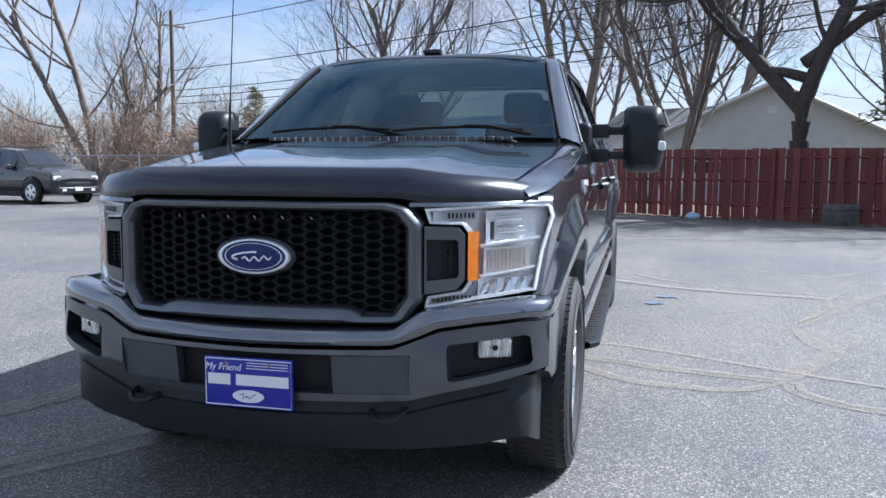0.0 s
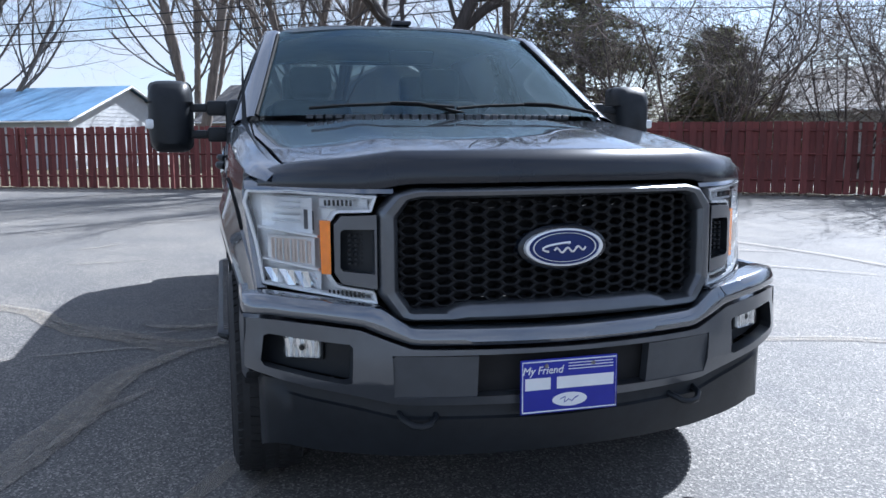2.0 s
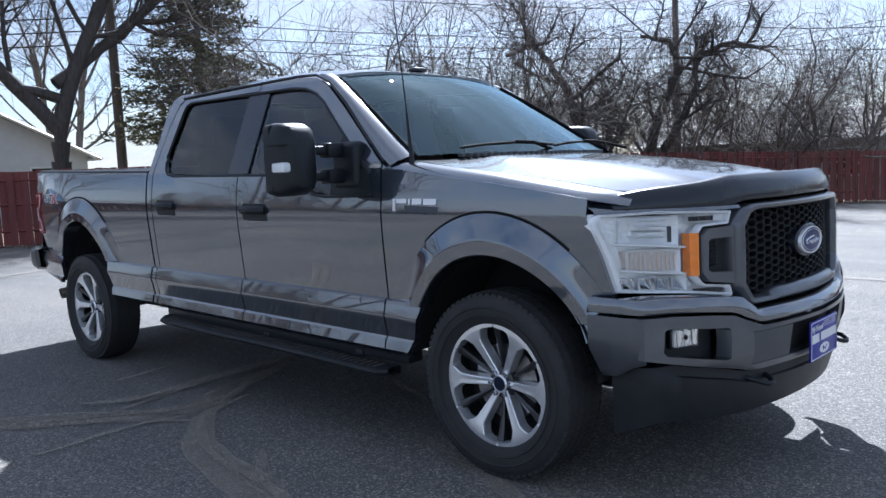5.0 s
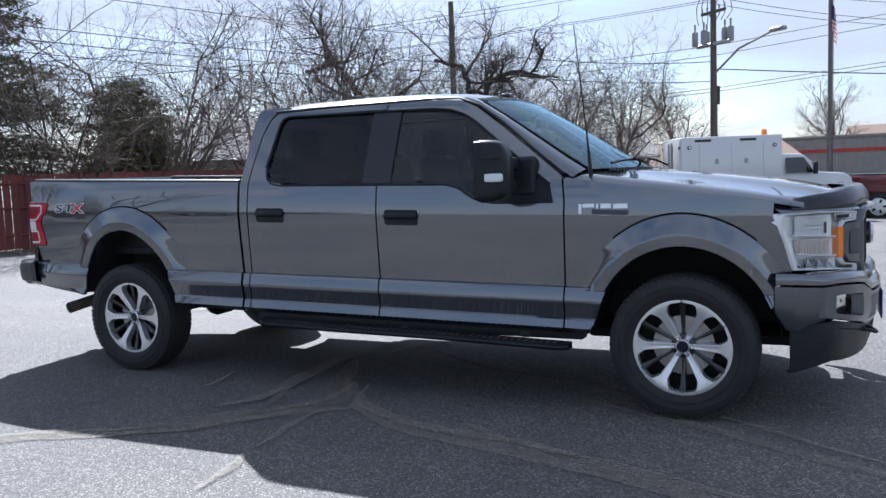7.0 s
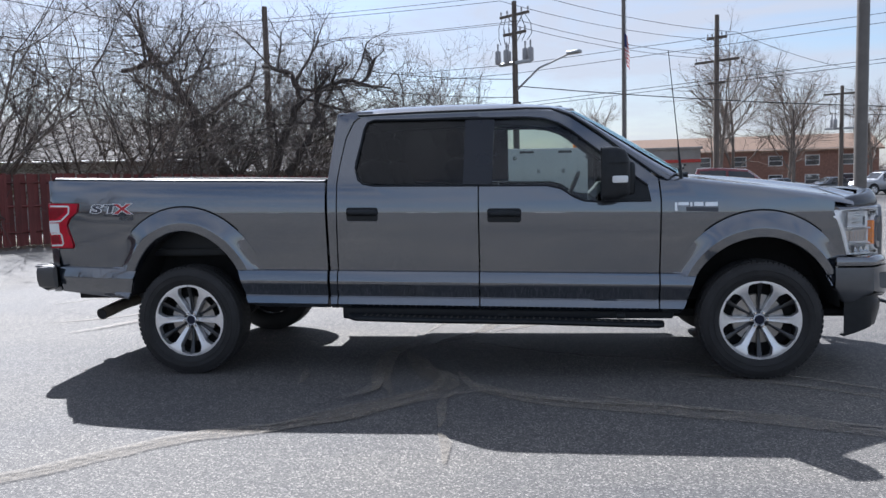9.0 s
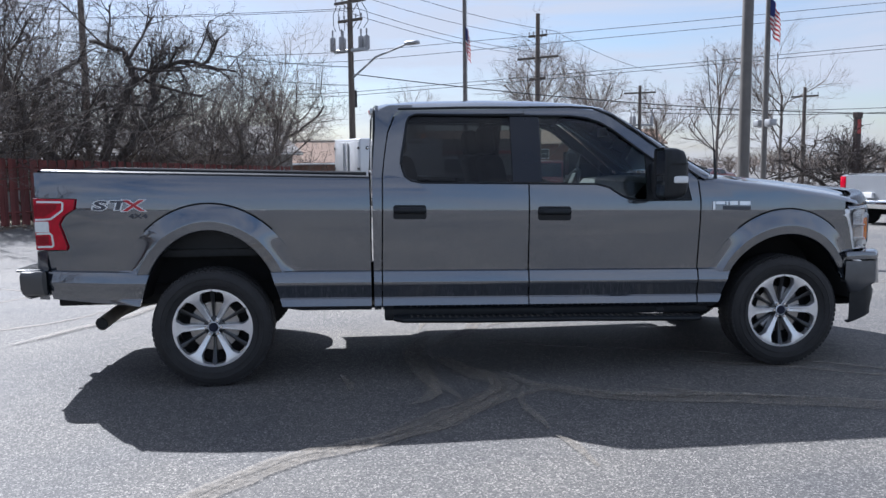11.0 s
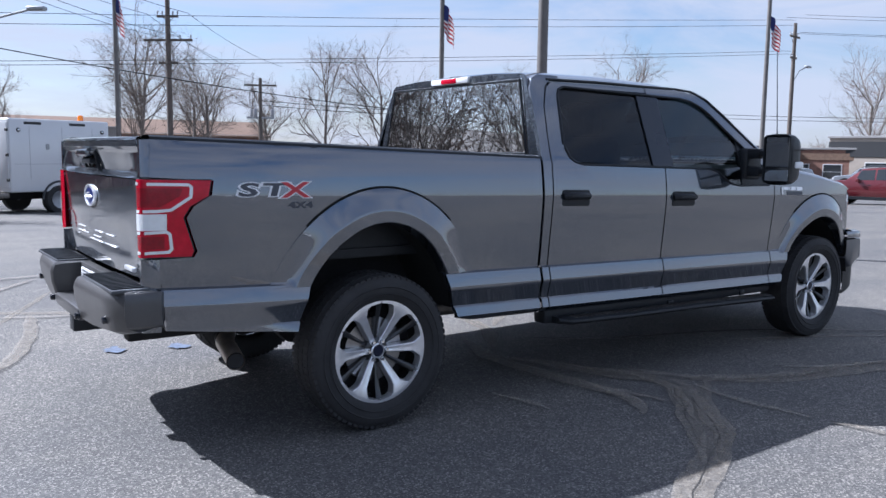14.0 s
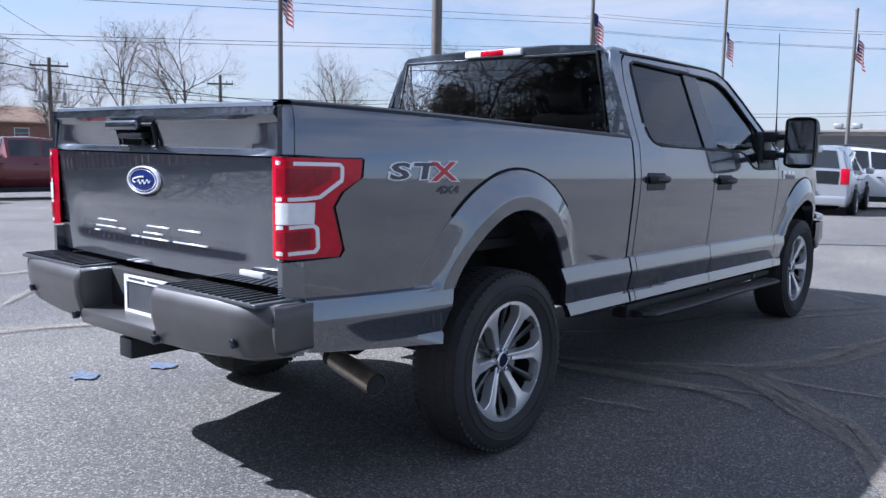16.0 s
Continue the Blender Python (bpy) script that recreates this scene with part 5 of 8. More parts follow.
def wheel_at(x, s):
    w = part("wheel", lathe_bm([(0.262, -0.09), (0.274, -0.098), (0.28, -0.09), (0.27, -0.075), (0.25, -0.06), (0.245, 0.08), (0.262, 0.1)], 64), M_RIMDARK, truck, "twenty inch alloy wheel with six machined spokes")
    part("rim_lip", lathe_bm([(0.258, -0.095), (0.266, -0.101), (0.275, -0.104), (0.281, -0.098), (0.276, -0.09)], 64), M_ALLOY, w, smooth=60)
    ty = part("tyre", tyre_bm(), M_RUBBER, w, smooth=40)
    tread(ty)
    for rr, wd in ((0.335, 0.004), (0.30, 0.003)):
        part("sidewall_ring", lathe_bm([(rr - wd, -0.128), (rr, -0.1315), (rr + wd, -0.128)], 64), M_RUBBER, ty)
    part("brake_disc", lathe_bm([(0.06, -0.0), (0.07, -0.02), (0.165, -0.02), (0.165, 0.02), (0.06, 0.02)], 40), M_DISC, w, smooth=30)
    part("barrel_back", lathe_bm([(0.245, 0.03), (0.0, 0.03)], 40), M_LINER, w)
    # six bright spokes that open out at the rim, a dark double web in each pocket
    def polar(r, off, d, a):
        t = a + off / r
        return Vector((r * math.cos(t), d, r * math.sin(t)))
    for i in range(6):
        a = 2 * math.pi * i / 6
        rows = []
        for r, hw, d in ((0.040, 0.014, -0.060), (0.075, 0.0155, -0.066), (0.12, 0.018, -0.076), (0.165, 0.021, -0.086), (0.196, 0.0235, -0.092), (0.206, 0.028, -0.094), (0.224, 0.040, -0.097), (0.240, 0.052, -0.099), (0.2465, 0.075, -0.0995), (0.249, 0.128, -0.0995), (0.268, 0.1395, -0.099)):
            e = 0.004
            rows.append([polar(r, -hw - 0.002, d + 0.05, a), polar(r, -hw, d + 0.004, a), polar(r, -hw + e, d, a), polar(r, -hw * 0.5, d, a), polar(r, 0, d + (0.002 if r < 0.2 else 0), a), polar(r, hw * 0.5, d, a), polar(r, hw - e, d, a), polar(r, hw, d + 0.004, a), polar(r, hw + 0.002, d + 0.05, a)])
        part("spoke", grid_bm(rows), M_ALLOY, w, smooth=25)
        a2 = a + math.pi / 6
        rows = []
        for r, hw, d in ((0.05, 0.007, -0.040), (0.12, 0.010, -0.050), (0.19, 0.0145, -0.062), (0.235, 0.019, -0.074), (0.25, 0.020, -0.080)):
            rows.append([polar(r, -hw, d + 0.05, a2), polar(r, -hw * 0.85, d, a2), polar(r, 0, d - 0.004, a2), polar(r, hw * 0.85, d, a2), polar(r, hw, d + 0.05, a2)])
        part("web_spoke", grid_bm(rows), M_RIMDARK, w, smooth=30)
    part("hub", lathe_bm([(0.0, -0.055), (0.058, -0.055), (0.066, -0.05), (0.07, -0.02), (0.07, 0.03)], 32), M_RIMDARK, w)
    part("centre_cap", lathe_bm([(0.0, -0.073), (0.026, -0.073), (0.031, -0.069), (0.033, -0.05)], 28), M_NAVY, w, "dark blue centre cap")
    part("cap_ring", lathe_bm([(0.030, -0.068), (0.033, -0.073), (0.040, -0.066)], 28), M_ALLOY, w)
    for i in range(6):
        a = 2 * math.pi * (i + 0.5) / 6 + math.pi / 2
        nut = part("lug_nut", lathe_bm([(0.0, -0.075), (0.008, -0.075), (0.0105, -0.07), (0.0105, -0.04)], 8), M_CHROME, w)
        nut.matrix_local = pose(0.052 * math.cos(a), 0, 0.052 * math.sin(a))
    w.matrix_local = pose(x, s * 0.845, 0.395, 0, 0, 0 if s < 0 else 180)
    return w


for x in (0.0, -3.983):
    for s in (-1, 1):
        wheel_at(x, s)

# ---- side details: mirrors, handles, badges ----
for s in (-1, 1):
    rows = []
    for k, (sx, sy, sz) in enumerate(((0.035, 0.06, 0.11), (0.07, 0.088, 0.15), (0.085, 0.10, 0.168), (0.085, 0.104, 0.172))):
        x = -0.862 - (0.0, 0.03, 0.08, 0.15)[k]
        row = []
        for i in range(28):
            t = 2 * math.pi * i / 28
            c, q = math.cos(t), math.sin(t)
            e = 0.42
            row.append((x, s * (1.205 + sy * math.copysign(abs(c) ** e, c)), 1.385 + sz * math.copysign(abs(q) ** e, q) - (0.02 if k == 0 else 0)))
        rows.append(row)
    bm = grid_bm(rows, close_v=True)
    bm.faces.new([v for v in list(bm.verts)[:28]])
    mh = part("tow_mirror", bm, M_BLACK, truck, "large black tow mirror on two arms", smooth=50)
    part("mirror_bezel", box_bm((-1.022, s * 1.205 - 0.10, 1.225), (-1.005, s * 1.205 + 0.10, 1.55), 0.03, 4), M_BLACK, mh)
    part("mirror_glass", box_bm((-1.026, s * 1.205 - 0.085, 1.335), (-1.0225, s * 1.205 + 0.085, 1.535), 0.0015, 1), M_MIRROR, mh, "flat mirror glass")
    part("spot_mirror", box_bm((-1.026, s * 1.205 - 0.085, 1.24), (-1.0225, s * 1.205 + 0.085, 1.315), 0.0015, 1), M_MIRROR, mh)
    part("marker_lamp", box_bm((-0.975, s * 1.277 - 0.038, 1.325), (-0.876, s * 1.277 + 0.038, 1.372), 0.012), M_WHITELENS, mh, "clear marker lamp")
    part("mirror_seam", box_bm((-1.0, s * 1.205 - 0.107, 1.448), (-0.88, s * 1.205 + 0.107, 1.452)), M_LINER, mh, smooth=None)
    for z in (1.425, 1.30):
        arm = part("mirror_arm", box_bm((-0.968, s * 1.03 - 0.10, z - 0.02), (-0.915, s * 1.03 + 0.10, z + 0.02), 0.01), M_BLACK, truck, "black telescoping mirror arm")
        part("arm_sleeve", box_bm((-0.975, s * 0.975 - 0.062, z - 0.036), (-0.895, s * 0.975 + 0.062, z + 0.034), 0.012), M_BLACK, arm)
    part("mirror_foot", box_bm((-0.99, s * 0.912 - 0.04, 1.235), (-0.80, s * 0.912 + 0.04, 1.462), 0.03, 4), M_BLACK, truck)
    for x0, x1, z0, z1 in ((-2.772, -2.55, 1.10, 1.195), (-1.788, -1.558, 1.075, 1.17)):
        cup = [(x0 + 0.01, z0), (x1 - 0.01, z0 - 0.004), (x1, z0 + 0.01), (x1, z1 - 0.014), (x1 - 0.012, z1 - 0.004), (x0 + 0.012, z1), (x0, z1 - 0.012), (x0, z0 + 0.012)]
        dh = side_sheet("door_handle", cup, s, M_BLACK, truck, "black door handle", proud=0.003, lip=0.01)
        xm = (x0 + x1) / 2
        part("handle_grip", tube_bm([(x0 + 0.015, s * (wide(xm, z1) + 0.006), (z0 + z1) / 2 + 0.008), (x0 + 0.04, s * (wide(xm, z1) + 0.032), (z0 + z1) / 2 + 0.012), (xm, s * (wide(xm, z1) + 0.038), (z0 + z1) / 2 + 0.012), (x1 - 0.04, s * (wide(xm, z1) + 0.032), (z0 + z1) / 2 + 0.01), (x1 - 0.015, s * (wide(xm, z1) + 0.006), (z0 + z1) / 2 + 0.006)], 0.021, 10), M_BLACK, dh)

    def side_at(x0, z0, d0, s=s):
        return lambda u, v, d: (x0 - s * u, s * (wide(x0 - s * u, z0 + v) + d0 + d), z0 + v)
    bd = side_sheet("fender_badge", [(-0.475, 1.126), (-0.275, 1.118), (-0.273, 1.146), (-0.477, 1.154)], s, M_DECALGREY, truck, "chrome model badge with a dark bar", proud=0.003, lip=0.004)
    lead = -0.55 if s < 0 else -0.275
    sg = 1 if s < 0 else -1
    for a, b, c, d in ((0.0, 0.016, 1.128, 1.184), (0.022, 0.088, 1.164, 1.184), (0.098, 0.111, 1.158, 1.184), (0.123, 0.182, 1.158, 1.184), (0.194, 0.272, 1.156, 1.182)):
        xa, xb = sorted((lead + sg * a, lead + sg * b))
        side_sheet("badge_bar", [(xa, c), (xb, c), (xb, d), (xa, d)], s, M_BADGE, bd, proud=0.006, lip=0.005)
    # bed decal: dark letters with a pale outline, the last one red
    dec = new("bed_decal")
    dec.parent = truck
    tagged(dec, "grey and red lettered decal with pale outline")
    xs, xx, xq = (-4.612, -4.450, -4.425) if s < 0 else (-4.473, -4.635, -4.660)
    text_mesh("decal_outline", "S", 0.080, M_WHITE, dec, side_at(xs + s * 0.062, 1.217, 0.0012), extrude=0.0003, stretch=2.45, bold=0.0062, shear=0.12)
    text_mesh("decal_outline", "T", 0.080, M_WHITE, dec, side_at(xs - s * 0.058, 1.217, 0.0012), extrude=0.0003, stretch=2.45, bold=0.0062, shear=0.12)
    text_mesh("decal_letter", "S", 0.080, M_DECALGREY, dec, side_at(xs + s * 0.062, 1.217, 0.0024), extrude=0.0003, stretch=2.45, bold=0.0022, shear=0.12)
    text_mesh("decal_letter", "T", 0.080, M_DECALGREY, dec, side_at(xs - s * 0.058, 1.217, 0.0024), extrude=0.0003, stretch=2.45, bold=0.0022, shear=0.12)
    text_mesh("decal_outline", "X", 0.097, M_WHITE, dec, side_at(xx, 1.214, 0.0014), extrude=0.0003, stretch=1.85, bold=0.0062)
    text_mesh("decal_letter", "X", 0.097, M_DECALRED, dec, side_at(xx, 1.214, 0.0028), extrude=0.0003, stretch=1.85, bold=0.0022)
    text_mesh("decal_letter", "4X4", 0.040, M_DECALGREY, dec, side_at(xq, 1.147, 0.0012), extrude=0.0003, stretch=1.75, bold=0.0015)

# ---- inside the cab ----


def seat(x, y, name="front_seat", w=0.5):
    st = part(name, box_bm((x - 0.10, y - w / 2, 0.72), (x + 0.45, y + w / 2, 0.92), 0.06, 3), M_CLOTH, truck, "dark cloth seat with headrest")
    part("seat_back", box_bm((-0.09, -w / 2, 0.0), (0.06, w / 2, 0.66), 0.06, 3, pose(x - 0.10, y, 0.88, 0, -14, 0)), M_CLOTH, st)
    part("headrest", box_bm((-0.06, -0.13, 0.0), (0.05, 0.13, 0.20), 0.045, 3, pose(x - 0.27, y, 1.53, 0, -6, 0)), M_CLOTH, st)
    return st


for y in (-0.42, 0.42):
    seat(-1.78, y)
    seat(-2.42, y, "rear_seat", 0.52)
rows = []
for j in range(9):
    y = -0.80 + 1.6 * j / 8
    rows.append([(-0.56, y, 1.34), (-0.80, y, 1.335), (-0.98, y, 1.31), (-1.06, y, 1.22), (-1.04, y, 1.0), (-0.9, y, 0.75)])
part("dashboard", grid_bm(rows), M_DASH, truck, "dark dashboard")
sw = part("steering_wheel", bmesh.new(), M_DASH, truck, "dark steering wheel")
bm = bmesh.new()
rows = []
for i in range(32):
    a = 2 * math.pi * i / 32
    rows.append([(0.19 * math.cos(a) + 0.016 * math.cos(b) * math.cos(a), 0.19 * math.sin(a) + 0.016 * math.cos(b) * math.sin(a), 0.016 * math.sin(b)) for b in [2 * math.pi * k / 8 for k in range(8)]])
bm = grid_bm(rows, close_u=True, close_v=True)
add_box(bm, (-0.18, -0.02, -0.01), (0.18, 0.02, 0.01), 0.004)
add_box(bm, (-0.06, -0.16, -0.015), (0.06, 0.04, 0.015), 0.01)
bm.to_mesh(sw.data)
bm.free()
sw.matrix_local = pose(-1.22, 0.42, 1.22, 0, -65, 0) @ pose(0, 0, 0, 0, 0, 90)
part("inside_mirror", box_bm((-1.06, -0.12, 1.66), (-1.04, 0.12, 1.73), 0.012), M_BLACK, truck)
part("cab_floor", box_bm((-2.88, -0.86, 0.55), (-0.7, 0.86, 0.60)), M_LINER, truck, smooth=None)
part("head_liner", skin_bm([(-2.84, -0.66), (-1.3, -0.66), (-1.3, 0.66), (-2.84, 0.66)], lambda u, v: (u, v, roof_z(u, v) - 0.055), lines(-2.84, -1.3, 0.3), lines(-0.66, 0.66, 0.2)), M_GREYPL, truck, smooth=60)
part("firewall", box_bm((-0.66, -0.86, 0.5), (-0.58, 0.86, 1.32)), M_LINER, truck, smooth=None)
part("bed_floor", box_bm((-5.05, -0.74, 0.86), (-2.93, 0.74, 0.90)), M_BLACK, truck, smooth=None)
part("bed_front", box_bm((-2.96, -0.84, 0.86), (-2.935, 0.84, 1.36), 0.004), M_PAINT, truck)
for s in (-1, 1):
    part("frame_rail", box_bm((-5.1, s * 0.48 - 0.045, 0.50), (0.75, s * 0.48 + 0.045, 0.64), 0.01), M_LINER, truck)
part("rear_axle", tube_bm([(-3.983, -0.75, 0.395), (-3.983, -0.1, 0.40), (-3.983, 0.0, 0.40), (-3.983, 0.1, 0.40), (-3.983, 0.75, 0.395)], [0.05, 0.05, 0.15, 0.15, 0.05], 12), M_LINER, truck)
part("front_axle", tube_bm([(0.0, -0.75, 0.395), (0.0, 0.75, 0.395)], 0.05, 10), M_LINER, truck)
part("engine_undertray", box_bm((-0.6, -0.6, 0.36), (0.75, 0.6, 0.42), 0.02), M_LINER, truck)
part("gearbox", box_bm((-2.4, -0.25, 0.36), (-0.6, 0.25, 0.60), 0.04), M_LINER, truck)
part("spare_tyre", lathe_bm([(0.2, -0.1), (0.34, -0.11), (0.39, -0.07), (0.39, 0.07), (0.34, 0.11), (0.2, 0.1)], 32, "z"), M_RUBBER, truck, "spare tyre under the bed").matrix_local = pose(-4.62, 0.05, 0.56)
part("exhaust_run", tube_bm([(-0.8, -0.35, 0.42), (-2.5, -0.38, 0.44), (-3.3, -0.4, 0.46)], 0.05, 10), M_STEEL, truck)

# ---- fence along the lot ----
M_FENCE = surface("red_stained_wood", (0.15, 0.04, 0.035), 0.75, vary=0.35, scale=3.0, bump=0.4, bump_scale=30, stretch=(6, 6, 0.7), per_object=0.22)


def fence_xy(y):
    return -19.2 + 0.5 * y


FDIR = Vector((0.5, 1.0, 0)).normalized()
FNORM = Vector((1.0, -0.5, 0)).normalized()
fence = thing("fence", "dark red stained wooden board fence along the lot", "fence")
picket = box_bm((-0.009, -0.066, 0.03), (0.009, 0.066, 1.74), 0.004, 1)
for v in picket.verts:
    if v.co.z > 1.7 and abs(v.co.y) > 0.03:
        v.co.z -= 0.035
me_p = bpy.data.meshes.new("slat")
picket.to_mesh(me_p)
picket.free()
me_p.materials.append(M_FENCE)
me_w = me_p.copy()
for v in me_w.vertices:
    v.co.y *= 1.18
frng = random.Random(5)
F0, F1 = -15.2, 27.0
L = (F1 - F0) / FDIR.y
ang = math.degrees(math.atan2(FDIR.y, FDIR.x)) - 90
k = 0
d = 0.0
while d < L:
    p = Vector((fence_xy(F0), F0, 0)) + FDIR * d
    off = 0.022 if k % 2 == 0 else -0.022
    ob = new("slat", me_w if 3.0 < p.y < 13.0 else me_p)
    ob.parent = fence
    q = p + FNORM * off
    ob.matrix_local = pose(q.x, q.y, ground_z(q.x, q.y) + frng.uniform(-0.015, 0.015), frng.uniform(-0.7, 0.7), frng.uniform(-0.6, 0.6), ang)
    k += 1
    d += 0.158
for i in range(int(L / 2.4) + 1):
    p = Vector((fence_xy(F0), F0, 0)) + FDIR * (2.4 * i)
    z = ground_z(p.x, p.y)
    part("post", box_bm((-0.045, -0.045, -0.1), (0.045, 0.045, 1.72), 0.006, 1, pose(p.x, p.y, z, 0, 0, ang)), M_FENCE, fence, smooth=None)
    if 2.4 * (i + 1) <= L:
        p2 = Vector((fence_xy(F0), F0, 0)) + FDIR * (2.4 * (i + 1))
        z2 = ground_z(p2.x, p2.y)
        for h in (0.35, 0.95, 1.5):
            part("rail", tube_bm([(p.x, p.y, z + h), (p2.x, p2.y, z2 + h)], 0.03, 4), M_FENCE, fence, smooth=None)
# weathered unstained stretch that carries on behind the chain-link
M_GREYWOOD = surface("weathered_grey_wood", (0.2, 0.175, 0.155), 0.85, vary=0.35, scale=3.0, bump=0.4, bump_scale=30, stretch=(6, 6, 0.7), per_object=0.22)
grey_fence = thing("fence", "weathered grey wooden picket fence stretch", "fence")
me_g = me_p.copy()
me_g.materials.clear()
me_g.materials.append(M_GREYWOOD)
for i in range(34):
    y = F0 - 0.15 - 0.142 * i
    ob = new("slat", me_g)
    ob.parent = grey_fence
    ob.matrix_local = pose(fence_xy(y), y, ground_z(fence_xy(y), y) - 0.04 + frng.uniform(-0.03, 0.02), frng.uniform(-0.9, 0.9), 0, ang)
for h in (0.4, 1.4):
    part("rail", tube_bm([(fence_xy(F0) - 0.04, F0, h), (fence_xy(F0 - 5) - 0.04, F0 - 5, h)], 0.03, 4), M_GREYWOOD, grey_fence, smooth=None)

# ---- marks on the asphalt ----
def sealant():
    m, n, l, out = mat_new("crack_sealant")
    b = n.new("ShaderNodeBsdfPrincipled")
    t = noise_node(n, l, 9.0, 6.0, 0.7)
    c = ramp_node(n, l, t.outputs["Fac"], [(0.3, (0.22, 0.195, 0.16)), (0.7, (0.36, 0.32, 0.265))])
    l.new(c.outputs["Color"], b.inputs["Base Color"])
    b.inputs["Roughness"].default_value = 0.8
    tr = n.new("ShaderNodeBsdfTransparent")
    t2 = noise_node(n, l, 26.0, 5.0, 0.75)
    f = ramp_node(n, l, t2.outputs["Fac"], [(0.32, (0.10, 0.10, 0.10)), (0.66, (0.66, 0.66, 0.66))])
    mx = n.new("ShaderNodeMixShader")
    l.new(f.outputs["Color"], mx.inputs["Fac"])
    l.new(tr.outputs["BSDF"], mx.inputs[1])
    l.new(b.outputs["BSDF"], mx.inputs[2])
    l.new(mx.outputs["Shader"], out.inputs["Surface"])
    return m


M_SEAL = sealant()
M_CRACK = surface("crack_dark", (0.03, 0.028, 0.026), 0.9, vary=0.3, scale=20)


def smooth_path(pts, step=0.12):
    """Points along a soft curve through pts."""
    P = [Vector((*p, 0)) for p in pts]
    P = [P[0] * 2 - P[1]] + P + [P[-1] * 2 - P[-2]]
    out = []
    for a, b, c, d in zip(P, P[1:], P[2:], P[3:]):
        n = max(2, int((c - b).length / step))
        for i in range(n):
            t = i / n
            out.append(0.5 * ((2 * b) + (c - a) * t + (2 * a - 5 * b + 4 * c - d) * t * t + (3 * b - a - 3 * c + d) * t ** 3))
    return out + [P[-2]]


def ground_line(pts, width, seed, crack=True, label="worn pale sealant along a crack in the asphalt", lift=0.004):
    rng = random.Random(seed)
    path = smooth_path(pts)
    for i in range(1, len(path) - 1):
        path[i] = path[i] + Vector((rng.gauss(0, 0.006), rng.gauss(0, 0.006), 0))
    rows, mid = [], []
    for i, p in enumerate(path):
        d = (path[min(i + 1, len(path) - 1)] - path[max(i - 1, 0)])
        nrm = Vector((-d.y, d.x, 0)).normalized()
        w0, w1 = width * rng.uniform(0.44, 0.58), width * rng.uniform(0.44, 0.58)
        taper = min(1, 0.25 + min(i, len(path) - 1 - i) * 0.3)
        rows.append([((p + nrm * w0 * taper).x, (p + nrm * w0 * taper).y, ground_z(p.x, p.y) + lift), ((p - nrm * w1 * taper).x, (p - nrm * w1 * taper).y, ground_z(p.x, p.y) + lift)])
        q = p + nrm * rng.gauss(0, width * 0.07)
        mid.append([((q + nrm * 0.0022).x, (q + nrm * 0.0022).y, ground_z(p.x, p.y) + lift + 0.003), ((q - nrm * 0.0022).x, (q - nrm * 0.0022).y, ground_z(p.x, p.y) + lift + 0.003)])
    ob = part("crack_seal", grid_bm(rows), M_SEAL, None, label, smooth=None)
    tagged(ob, category="pavement crack", kind="structure")
    if crack and len(mid) > 3:
        part("crack", grid_bm(mid[1:-1]), M_CRACK, ob, smooth=None)


